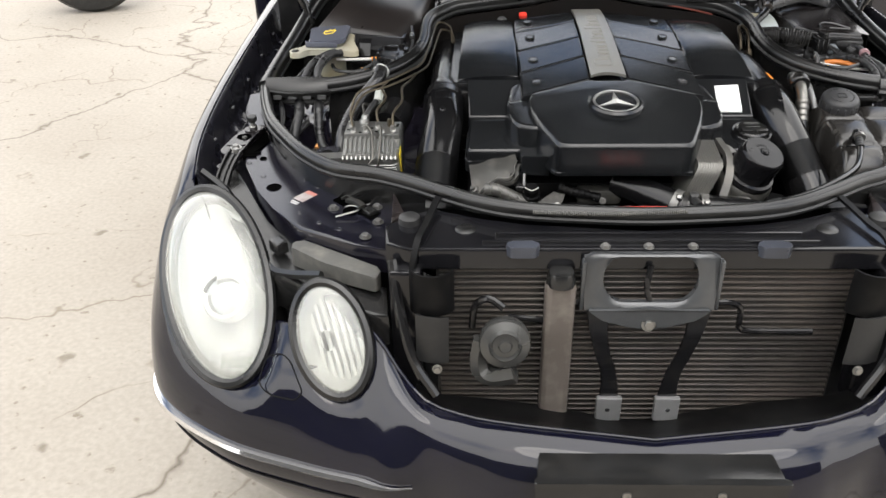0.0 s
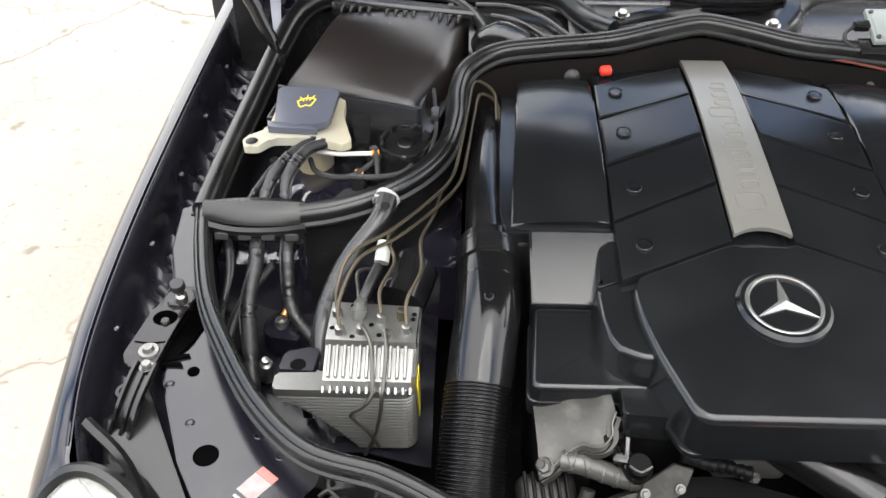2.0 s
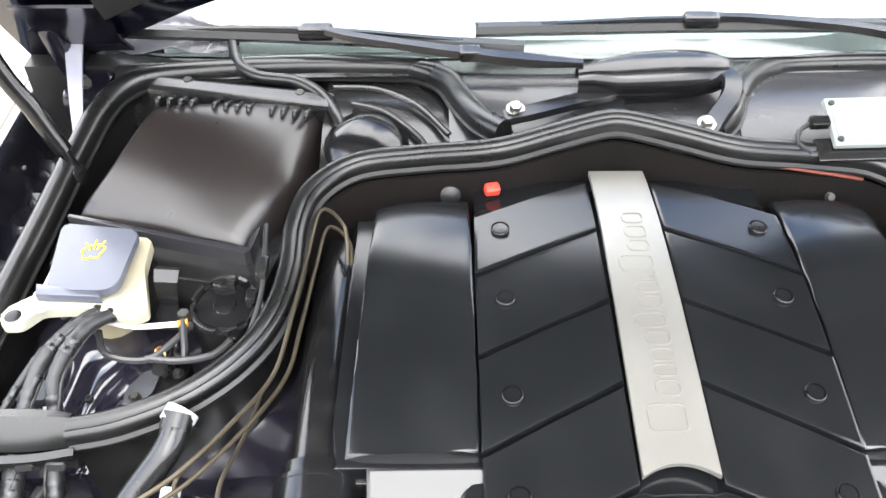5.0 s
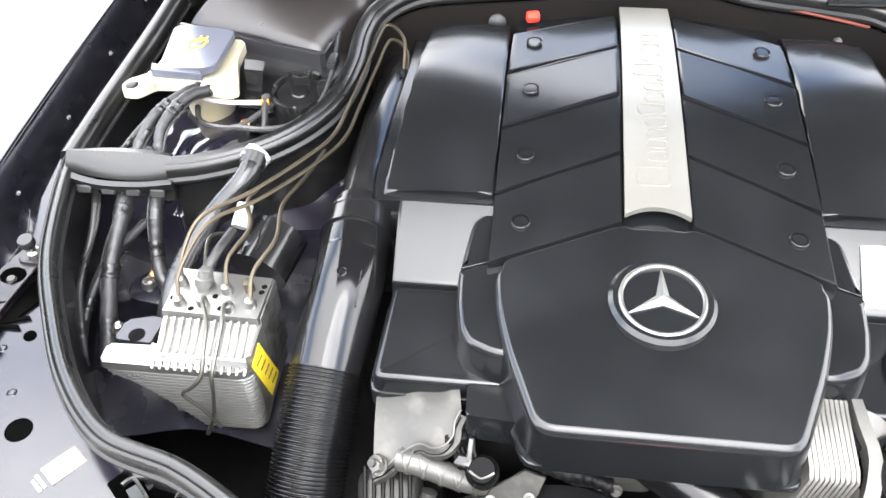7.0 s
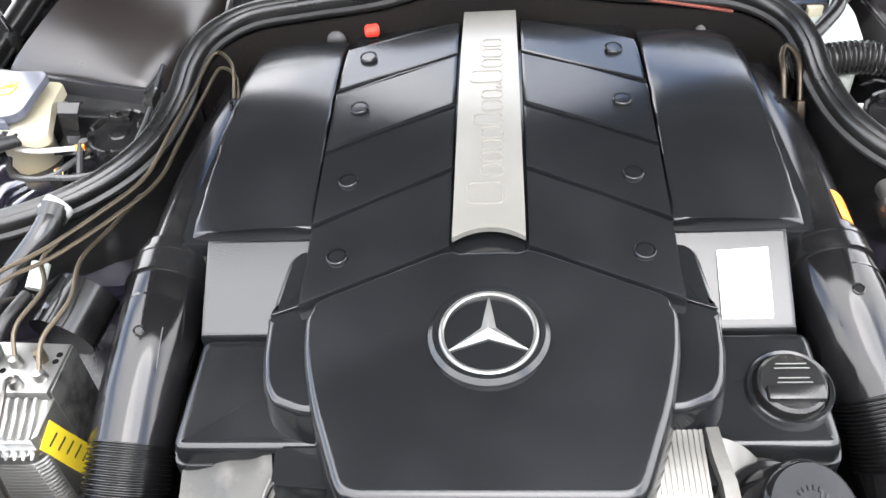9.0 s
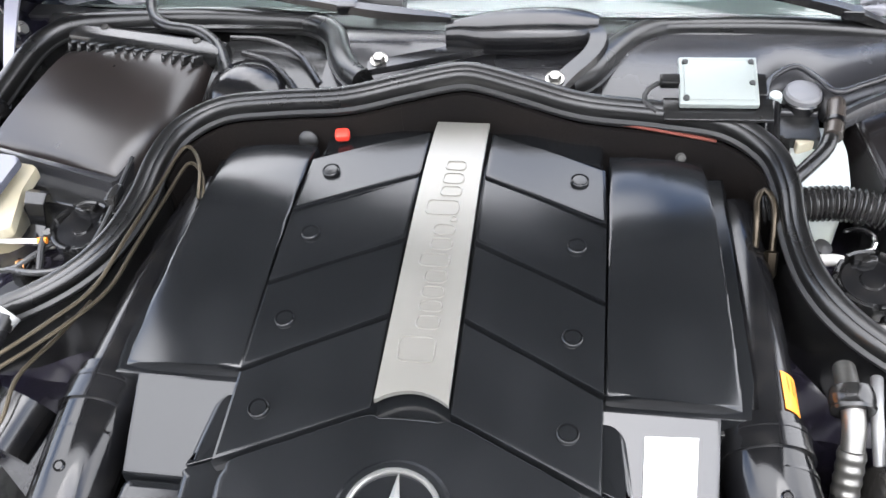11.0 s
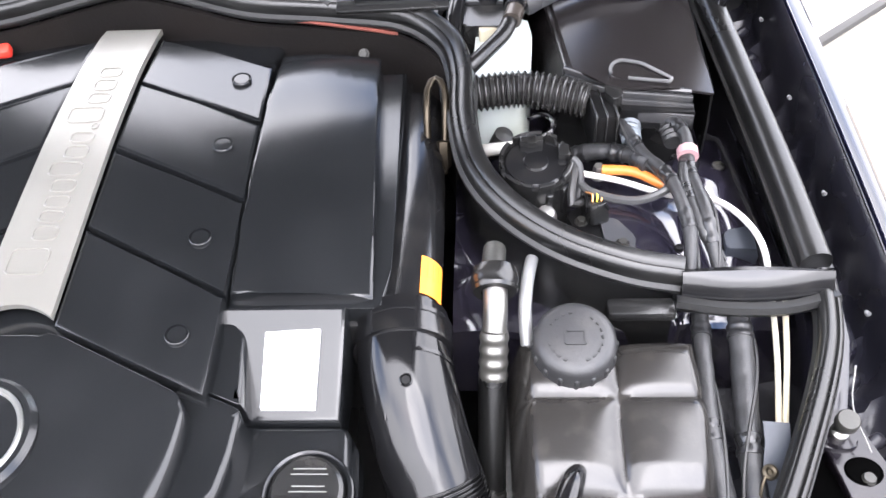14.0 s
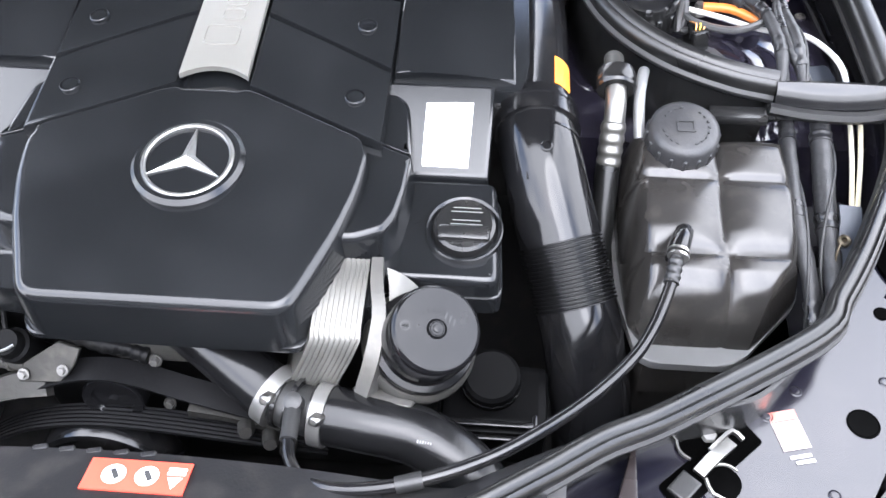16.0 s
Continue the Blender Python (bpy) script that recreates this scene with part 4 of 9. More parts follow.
# wheels under the body
TYRE = mat("tyre_rubber", (0.02, 0.02, 0.02), 0.8, bump=0.4, grain_scale=120, dust=0.1)
for sx in (-1, 1):
    for y in (0.74, 3.45):
        mw = axis((sx * 0.79, y, 0.32), (sx, 0, 0))
        wheel = part("wheel", lathe([(0.002, 0.030), (0.05, 0.034), (0.06, 0.020), (0.17, 0.030), (0.205, 0.045), (0.215, 0.03), (0.215, -0.08)], mw, 40), CAST, car, "cast alloy wheel")
        part("tyre", lathe([(0.212, 0.045), (0.225, 0.055), (0.285, 0.060), (0.312, 0.045), (0.32, 0.02), (0.32, -0.09), (0.30, -0.11), (0.212, -0.10)], mw, 48), TYRE, wheel, "black tyre")
# the front door stands open on the far side
D0, DD, DN = Vector((0.90, 1.80, 0.06)), Vector((0.87, 0.49, 0)), Vector((0.49, -0.87, 0))
rows = []
for i in range(13):
    u = 1.08 * i / 12
    rows.append([tuple(D0 + DD * u + DN * (0.012 + out + 0.012 * math.sin(u * 2.9)) + Vector((0, 0, z))) for z, out in ((0.30, -0.045), (0.335, -0.006), (0.38, 0.006), (0.50, 0.018), (0.62, 0.024), (0.655, 0.021), (0.665, 0.024), (0.76, 0.016), (0.86, -0.004), (0.92, -0.03))])
door = part("front_door", sheet(rows, 0.004), PAINT, car, "open front door in glossy navy", 50)
part("door_strip", sweep([tuple(D0 + DD * u + DN * 0.028 + Vector((0, 0, 0.362))) for u in (0.05, 0.4, 0.75, 1.05)], [(-0.004, -0.012), (0.006, -0.008), (0.006, 0.008), (-0.004, 0.012)], 0.1), CHROME, door, "bright lower door strip")
part("inner_panel", sheet([[tuple(D0 + DD * u - DN * 0.05 + Vector((0, 0, z))) for z in (0.32, 0.6, 0.92)] for u in (0.03, 0.5, 1.05)], 0.01), PLASTIC, door)
bonnet = thing("bonnet", (0, 1.2, 1.0), "raised dark navy bonnet with a black insulated underside", "car bonnet")


def bonnet_point(x, v, off=0.0):
    """A point of the raised bonnet: x across, v metres up from the hinge line, off to its outer side."""
    c = max(0.0, 1 - (x / 0.80) ** 2)
    rear = max(0.0, 0.46 * c - 0.075)
    s = rear + (1.16 - rear) * v / 1.16
    return (x * (1 - 0.08 * v), 1.215 - 0.60 * s + 0.80 * (off + 0.02 * c * math.sin(min(v, 1.2) * 2.6)), 0.935 + 0.80 * s + 0.60 * off)


def bonnet_sheet(v0, v1, wide, off, thick):
    return sheet([[bonnet_point(-wide + 2 * wide * i / 18, v0 + (v1 - v0) * j / 10, off) for j in range(11)] for i in range(19)], thick)


part("inner_panel", bonnet_sheet(0.0, 1.36, 0.755, 0.0, 0.006), PAINT, bonnet, "navy painted inner panel")
part("insulation_pad", bonnet_sheet(0.10, 1.28, 0.60, -0.014, 0.010), MATTE, bonnet, "black insulation pad")
part("outer_panel", bonnet_sheet(-0.01, 1.38, 0.765, 0.03, 0.004), PAINT, bonnet)
for sx in (-1, 1):
    part("hinge_plate", sheet([[(sx * (0.60 + 0.05 * i), *bonnet_point(0.65, 0.02 + 0.05 * j, -0.010 - 0.006 * (j % 2))[1:]) for j in range(4)] for i in range(3)], 0.004), APRON, bonnet, "pressed hinge plate")
for sx in (-1, 1):
    strut = thing("gas_strut", (sx * 0.655, 0.96, 0.93), "black gas strut holding the bonnet", "gas strut", "gas struts")
    part("cylinder", tube([(sx * 0.650, 0.972, 0.975), (sx * 0.668, 0.978, 1.02), (sx * 0.712, 1.00, 1.15), (sx * 0.74, 1.10, 1.5)], 0.011, 12), GLOSSY, strut)
    part("rod_end", tube([(sx * 0.640, 0.968, 0.945), (sx * 0.652, 0.972, 0.98)], 0.007, 10), GLOSSY, strut)
    part("ball_joint", lathe([(0.002, 0.012), (0.011, 0.008), (0.013, 0), (0.011, -0.012)], axis((sx * 0.642, 0.966, 0.945), (0, 0, 1)), 14), PLASTIC, strut)
    hinge = thing("bonnet_lifter", (sx * 0.67, 1.12, 0.94), "pale steel bonnet lifting arm with dark brackets", "lifting arm", "lifting arms")
    part("arm", sweep([(sx * 0.645, 0.985, 0.93), (sx * 0.66, 1.07, 0.99), (sx * 0.672, 1.16, 1.05)], [(-0.011, -0.0025), (0.011, -0.0025), (0.011, 0.0025), (-0.011, 0.0025)], 0.012, scale=lambda u: 0.4 + 0.75 * u), mat("pale_lilac_steel", (0.24, 0.24, 0.28), 0.4, 0.2), hinge, "bare pale steel arm")
    part("bracket", block((sx * 0.685, 1.16, 1.02), (0.03, 0.09, 0.12), 0.01, (20, 0, 0)), APRON, hinge)
    part("bracket", block((sx * 0.66, 1.13, 0.955), (0.06, 0.10, 0.05), 0.012), APRON, hinge)
    part("pivot", bolt((sx * 0.66, 1.10, 0.985), (-sx, -0.3, 0.3), 0.008, 0.008), STEEL, hinge)

# ---- engine cover ----
def zc(y):
    return float(np.interp(y, [0.28, 0.34, 0.43, 0.525, 0.65, 0.725, 0.78, 0.84, 0.90, 0.95], [0.922, 0.936, 0.945, 0.956, 0.970, 0.977, 0.980, 0.981, 0.977, 0.968]))


eng = thing("engine_cover", (0, 0.6, 0.86), "satin black plastic engine cover with chevron panels and a metal strip", "engine cover")


def slab_grid(x0, x1, y0, y1, top, bottom, nx=10, ny=14, bevel=0.006):
    bm = bmesh.new()
    g = [[bm.verts.new((x0 + (x1 - x0) * i / nx, y0 + (y1 - y0) * j / ny, top(x0 + (x1 - x0) * i / nx, y0 + (y1 - y0) * j / ny))) for i in range(nx + 1)] for j in range(ny + 1)]
    for j in range(ny):
        for i in range(nx):
            bm.faces.new((g[j][i], g[j][i + 1], g[j + 1][i + 1], g[j + 1][i]))
    edge = [e for e in bm.edges if e.is_boundary]
    ret = bmesh.ops.extrude_edge_only(bm, edges=edge)
    for v in (q for q in ret["geom"] if isinstance(q, bmesh.types.BMVert)):
        v.co.z = bottom
    if bevel:
        bmesh.ops.bevel(bm, geom=edge, offset=bevel, segments=3, affect="EDGES", profile=0.5)
    return bm


def rolled(outline, top, width, drop, depth, flare=0.002, steps=6):
    """A shell over an outline: flat top, quarter-round edge, then a skirt. width and drop depend on x, y."""
    n = len(outline)
    area = sum(outline[k][0] * outline[(k + 1) % n][1] - outline[(k + 1) % n][0] * outline[k][1] for k in range(n))
    if area < 0:
        outline = outline[::-1]
    inward = []
    for k in range(n):
        a, p, b = Vector(outline[k - 1]), Vector(outline[k]), Vector(outline[(k + 1) % n])
        d = ((p - a).normalized() + (b - p).normalized()).normalized()
        inward.append(Vector((-d.y, d.x)))
    bm = bmesh.new()
    rings = []

    def ring(shift, sink):
        r = []
        for (x, y), q in zip(outline, inward):
            w, d = width(x, y), drop(x, y)
            s, z = shift(w), sink(d)
            r.append(bm.verts.new((x + q.x * s, y + q.y * s, top(x + q.x * w, y + q.y * w) - z)))
        rings.append(r)

    ring(lambda w: w + 0.004, lambda d: 0.0)
    for k in range(steps + 1):
        a = math.pi / 2 * k / steps
        ring(lambda w: w * (1 - math.sin(a)), lambda d: d * (1 - math.cos(a)))
    ring(lambda w: -flare * 0.6 if w > 0.002 else 0.001, lambda d: d + (depth - d) * 0.6)
    ring(lambda w: -flare if w > 0.002 else 0.001, lambda d: depth)
    bm.faces.new(rings[0])
    for r0, r1 in zip(rings, rings[1:]):
        for k in range(n):
            bm.faces.new((r0[k], r0[(k + 1) % n], r1[(k + 1) % n], r1[k]))
    return bm


def nose_shell():
    """The front hood of the cover: flat top, rolled sides and front, drawn-in skirt, flat rear edge."""
    out = rounded([(-0.034, 0.523), (-0.160, 0.463), (-0.157, 0.415), (-0.144, 0.362), (-0.115, 0.287), (0.115, 0.287), (0.144, 0.362), (0.157, 0.415), (0.160, 0.463), (0.034, 0.523)], 0.020, 6)
    rear = lambda x, y: y > 0.462 - 0.01 and y > 0.463 + (0.160 - abs(x)) * 0.476 - 0.004
    width = lambda x, y: 0.0012 if rear(x, y) else float(np.interp(y, [0.289, 0.30, 0.33, 0.46], [0.009, 0.010, 0.011, 0.006]))
    drop = lambda x, y: 0.0012 if rear(x, y) else float(np.interp(y, [0.289, 0.30, 0.33, 0.46], [0.011, 0.013, 0.015, 0.009]))
    return rolled(out, lambda x, y: 0.9300 + (y - 0.296) * 0.128, width, drop, 0.0545, 0.004, 7)


part("nose", nose_shell(), COVER, eng, "smooth rounded front hood of the cover")
part("nose_lip", slab(rounded([(-0.1205, 0.284), (0.1205, 0.284), (0.150, 0.360), (-0.150, 0.360)], 0.012), 0.8785, 0.872, 0.002), COVER, eng)
part("base", slab_grid(-0.164, 0.164, 0.485, 0.925, lambda x, y: zc(y) - 0.010 - 0.18 * x * x, 0.90, 12, 16, 0.006), COVER, eng)
CHEV = [(0.525, 0.465), (0.627, 0.559), (0.722, 0.659), (0.820, 0.758), (0.905, 0.848)]
for sx in (-1, 1):
    for k in range(4):
        (i0, o0), (i1, o1) = CHEV[k], CHEV[k + 1]
        g = 0.0021
        po = [(sx * 0.0355, i0 + g), (sx * 0.1685, o0 + g), (sx * (0.1685 if k < 3 else 0.166), o1 - g), (sx * 0.10, (o1 * 0.52 + i1 * 0.48) - g), (sx * 0.0355, i1 - g)]
        part("chevron_panel", slab(po, lambda x, y: zc(y) + 0.0035 - 0.18 * x * x, lambda x, y: zc(y) - 0.014, 0.003, 2), COVER, eng)
    for y in (0.519, 0.616, 0.726, 0.823):
        m = axis((sx * 0.1385, y, zc(y) + 0.0012), (sx * 0.05, -0.06, 1))
        part("fastener", lathe([(0.0005, 0.0006), (0.0074, 0.0004), (0.0080, -0.0012), (0.0086, -0.0012), (0.0092, 0.0010), (0.0098, 0.0004), (0.0100, -0.002)], m, 28), COVER, eng)
# badge strip with raised unreadable marks, its front end hollowed round the emblem
strip_rows = []
for k in range(22):
    v = k / 21
    row = []
    for i in range(9):
        x = (-1 + i / 4) * (0.0335 - 0.0025 * v)
        yy = 0.532 + 0.012 * (1 - (i / 4 - 1) ** 2) * (1 - v) + 0.388 * v
        row.append((x, yy, zc(yy) + 0.0075))
    strip_rows.append(row)
stp = part("badge_strip", sheet(strip_rows, 0.006), TRIM, eng, "brushed metal strip")
y = 0.574
for k, w in enumerate((0.036, 0.020, 0.016, 0.018, 0.020, 0.022, 0.020, 0.018, 0.010, 0.028, 0.020, 0.022, 0.020)):
    hgt = 0.034 if k in (0, 9) else (0.030 if k == 5 else (0.006 if k == 8 else 0.022))
    x0 = 0.014 - hgt / 2
    mark = rounded([(x0 - hgt / 2, y), (x0 + hgt / 2, y), (x0 + hgt / 2, y + w * 0.74), (x0 - hgt / 2, y + w * 0.74)], 0.006, 3)
    part("raised_mark", sweep([(px, py, zc(py) + 0.0076) for px, py in mark + mark[:1]], [(-0.0012, -0.001), (0.0012, -0.001), (0.0006, 0.0012), (-0.0006, 0.0012)], raw=True), TRIM, stp)
    y += w
emb = part("emblem_disc", lathe([(0.002, 0.0015), (0.041, 0.0015), (0.043, 0.004), (0.047, 0.004), (0.051, 0.0), (0.051, -0.01)], axis((0, 0.430, zc(0.43) + 0.004), (0, -0.09, 1)), 48), COVER, eng)
me_ = axis((0, 0.430, zc(0.43) + 0.0042), (0, -0.127, 1))
part("emblem_ring", lathe([(0.0372, 0.0), (0.0372, 0.0030), (0.0385, 0.0045), (0.0400, 0.0045), (0.0418, 0.0030), (0.0418, 0.0)], me_, 48), MILLED, emb, "pale metal ring")


def pointed_star():
    bm = bmesh.new()
    c = bm.verts.new((0, 0, 0.006))
    pts = []
    for k in range(3):
        a = math.pi / 2 + k * 2 * math.pi / 3
        pts.append(bm.verts.new((0.039 * math.cos(a), 0.039 * math.sin(a), 0.0012)))
        b = a + math.pi / 3
        pts.append(bm.verts.new((0.0072 * math.cos(b), 0.0072 * math.sin(b), 0.001)))
    lo = [bm.verts.new((v.co.x, v.co.y, -0.002)) for v in pts]
    for k in range(6):
        bm.faces.new((c, pts[k], pts[(k + 1) % 6]))
        bm.faces.new((pts[k], lo[k], lo[(k + 1) % 6], pts[(k + 1) % 6]))
    x = Vector((1, 0, 0))
    bm.transform(Matrix.Translation((0, 0.430, zc(0.43) + 0.006)) @ Matrix.Rotation(radians(5), 4, "X"))
    return bm


part("emblem_spokes", pointed_star(), MILLED, emb, "pale metal three-armed shape", 20)
part("oil_dipstick_tab", block((-0.143, 0.897, 0.974), (0.018, 0.014, 0.013), 0.004, (20, 0, 10)), REDPL, eng, "small red plastic tab")


# air filter boxes on both banks, with stepped panels before them
def bank(sx):
    f = thing("air_filter_box", (sx * 0.225, 0.72, 0.88), "satin black air filter box beside the engine cover", "air filter box", "air filter boxes")
    zt = lambda x, y: float(np.interp(y, [0.56, 0.60, 0.66, 0.72, 0.77, 0.82, 0.86, 0.885], [0.950, 0.959, 0.969, 0.976, 0.979, 0.978, 0.974, 0.968])) - 0.9 * max(0.0, abs(x) - 0.20) ** 2
    bm = slab_grid(0.1703, 0.290, 0.566, 0.882, zt, 0.935, 8, 16, 0.0036)
    for v in bm.verts:  # the outer edge draws in towards the rear
        w = (v.co.x - 0.1703) / 0.1197
        v.co.x -= 0.016 * max(0, w) * (v.co.y - 0.566) / 0.31
        v.co.x *= sx
    part("lid", bm, COVER, f)
    part("lower_rim", slab(mirrored([(0.166, 0.556), (0.300, 0.556), (0.303, 0.60), (0.300, 0.885), (0.166, 0.885)], sx), 0.941, 0.90, 0.004), COVER, f)
    part("tray", slab(mirrored([(0.166, 0.55), (0.306, 0.55), (0.312, 0.62), (0.306, 0.89), (0.166, 0.89)], sx), 0.925, 0.80, 0.006), PLASTIC, f)
    part("side_duct", tube([(sx * 0.318, 0.56, 0.912), (sx * 0.318, 0.70, 0.912), (sx * 0.312, 0.86, 0.905)], 0.027, 14), GLOSSY, f, "glossy black side duct")
    c = thing("rocker_panel", (sx * 0.23, 0.46, 0.86), "satin black stepped panel before the air filter box", "engine cover panel", "rocker panels")
    pf = lambda x, y: float(np.interp(y, [0.355, 0.468, 0.556], [0.886, 0.904, 0.951]))
    up = mirrored([(0.160, 0.470), (0.268, 0.470), (0.270, 0.553), (0.160, 0.553)], sx)
    part("upper_face", slab(up, pf, 0.87, 0.003), COVER, c)
    wide = 0.272 if sx < 0 else 0.283
    face = rounded(mirrored([(0.120, 0.360), (wide, 0.360), (wide - 0.006, 0.470), (0.120, 0.470)], sx), 0.012)
    part("lower_face", rolled(face, lambda x, y: 0.8865 + (y - 0.360) * 0.155, lambda x, y: 0.007, lambda x, y: 0.009, 0.030, 0.002), COVER, c)
    part("lower_skirt", slab(rounded(mirrored([(0.120, 0.357), (wide + 0.004, 0.357), (wide - 0.002, 0.468), (0.120, 0.468)], sx), 0.014), lambda x, y: 0.866 + (y - 0.360) * 0.155, 0.845, 0.002), COVER, c)
    flat = lambda x, y: 0.9355 + (y - 0.46) * 0.085
    soft = lambda near: (lambda x, y: 0.0010 if near(abs(x), y) else 0.008)
    fall = lambda near: (lambda x, y: 0.0010 if near(abs(x), y) else 0.010)
    back = lambda x, y: y < 0.489 - (x - 0.14) * 0.42 + 0.003
    fore = lambda x, y: y > 0.4865 - (x - 0.14) * 0.42 - 0.003
    rear_half = rounded(mirrored([(0.140, 0.489), (0.1965, 0.4653), (0.193, 0.500), (0.189, 0.533), (0.174, 0.556), (0.140, 0.556)], sx), 0.006)
    front_half = rounded(mirrored([(0.140, 0.4865), (0.1975, 0.4624), (0.1955, 0.425), (0.190, 0.395), (0.181, 0.379), (0.156, 0.368), (0.125, 0.366)], sx), 0.007)
    part("shoulder", rolled(rear_half, flat, soft(back), fall(back), 0.055, 0.003), COVER, c)
    part("shoulder", rolled(front_half, flat, soft(fore), fall(fore), 0.050, 0.004), COVER, c)
    part("fixing_box", slab(rounded(mirrored([(0.125, 0.318), (0.176, 0.322), (0.178, 0.356), (0.120, 0.357)], sx), 0.003), 0.893, 0.856, 0.004), COVER, c)
    return f, c


bank(-1)
fr, cr_ = bank(1)
part("paper_label", slab([(0.204, 0.478), (0.248, 0.478), (0.250, 0.534), (0.205, 0.532)], lambda x, y: float(np.interp(y, [0.468, 0.556], [0.9078, 0.9545])), lambda x, y: float(np.interp(y, [0.468, 0.556], [0.903, 0.950])), 0), WHITE, cr_, "blank white paper label")
arc = []
for k in range(7):
    a = radians(22 + 9 * k)
    arc.append([(0.318 + 0.0282 * math.sin(a), yy, 0.912 + 0.0282 * math.cos(a)) for yy in (0.576, 0.597, 0.618)])
orl = part("orange_label", sheet(arc, 0.0006), ORANGE, fr, "orange warning label")
for k in range(3):
    a0, a1 = radians(34 + 12 * k), radians(38 + 12 * k)
    part("print_line", sheet([[(0.318 + 0.0288 * math.sin(a), yy, 0.912 + 0.0288 * math.cos(a)) for yy in (0.595, 0.614)] for a in (a0, a1)], 0.0002), mat("brown_print", (0.45, 0.15, 0.02), 0.5), orl)
DIMPRINT = mat("dim_print", (0.15, 0.15, 0.145), 0.5)
cap = thing("oil_filler_cap", (0.249, 0.411, 0.90), "round black oil filler cap with grip bar and pale print", "oil cap")
mo = axis((0.249, 0.411, 0.899), (0, -0.15, 1)) @ Matrix.Diagonal((0.84, 0.84, 0.85, 1))
part("well", lathe([(0.037, 0.000), (0.0405, 0.002), (0.042, 0.0005), (0.042, -0.01)], mo, 36), COVER, cap)
part("disc", lathe([(0.001, 0.010), (0.030, 0.010), (0.0335, 0.007), (0.034, 0.0), (0.034, -0.01)], mo, 36), PLASTIC, cap)
b = block((0, -0.014, 0.012), (0.056, 0.018, 0.010), 0.004)
b.transform(mo)
part("grip", b, PLASTIC, cap)
for k, (yy, w) in enumerate(((0.020, 0.030), (0.015, 0.034), (0.004, 0.030), (-0.001, 0.034))):
    b = block((0.002, yy, 0.0103), (w, 0.0009, 0.0006), 0)
    b.transform(mo)
    part("print_line", b, DIMPRINT, cap)


# ---- intake pipes: smooth elbow, bellows, then smooth again ----
PIPEBLK = mat("polished_pipe_plastic", (0.004, 0.004, 0.0044), 0.12, spec=0.42, bump=0.02, grain_scale=300, dust=0.02)
BELLOWS = mat("bellows_rubber", (0.004, 0.004, 0.0042), 0.17, spec=0.5, bump=0.1, grain_scale=350)


def intake(sx, top, bel, low, ribs, r):
    t = thing("intake_pipe", tuple(top[2]), "glossy black plastic intake pipe with a ribbed bellows", "intake pipe", "intake pipes")
    part("elbow", tube(top, r, 32, 0.005, scale=lambda u: 0.98 + 0.03 * u), PIPEBLK, t)
    a, b = Vector(top[0]), Vector(top[1])
    part("collar", tube([a.lerp(b, 0.30), a.lerp(b, 0.98)], r * 1.05, 26), GLOSSY, t)
    for w in (0.35, 0.95, 1.45):
        c0 = a.lerp(b, w) if w < 1 else b.lerp(Vector(top[2]), w - 1)
        part("collar_ring", tube([c0, c0 + (b - a).normalized() * 0.0035], r * (1.07 if w < 1 else 1.02), 30), GLOSSY, t)
    part("bellows", tube(bel, r * 1.02, 26, 0.0007, scale=lambda u: 0.91 + 0.11 * (0.5 - 0.5 * math.cos(u * ribs * 2 * math.pi)) ** 0.7), BELLOWS, t, "ribbed rubber bellows", 180)
    part("lower_pipe", tube(low, r, 32, 0.005), PIPEBLK, t)
    m = Vector(top[2])
    part("screw", lathe([(0.001, 0.0012), (0.0036, 0.0012), (0.0040, 0.0004), (0.0046, 0.0020), (0.0056, 0.0012), (0.0058, -0.006)], axis(m + Vector((0, -0.30, 0.95)) * (r + 0.0002), (0, -0.30, 0.95)), 14), GLOSSY, t)
    for k in range(3):
        c = m.lerp(Vector(top[3]), 0.55)
        part("moulded_mark", block((c.x - sx * (0.010 + 0.006 * k), c.y, c.z + r * 0.96), (0.0016, 0.04, 0.0012), 0.0003, (22, 0, 0), 1), GLOSSY, t)


intake(-1, [(-0.316, 0.572, 0.905), (-0.316, 0.530, 0.902), (-0.317, 0.472, 0.888), (-0.322, 0.430, 0.868), (-0.326, 0.393, 0.846)],
       [(-0.326, 0.395, 0.847), (-0.330, 0.355, 0.822), (-0.334, 0.315, 0.795), (-0.338, 0.275, 0.763)], [(-0.338, 0.278, 0.765), (-0.340, 0.25, 0.735), (-0.340, 0.22, 0.69)], 36, 0.0385)
intake(1, [(0.312, 0.572, 0.905), (0.314, 0.540, 0.902), (0.321, 0.506, 0.890), (0.331, 0.472, 0.868), (0.341, 0.447, 0.847)],
       [(0.340, 0.449, 0.849), (0.350, 0.425, 0.827), (0.360, 0.400, 0.805)], [(0.359, 0.402, 0.807), (0.366, 0.384, 0.790), (0.374, 0.358, 0.762), (0.382, 0.328, 0.722), (0.388, 0.30, 0.67)], 18, 0.040)

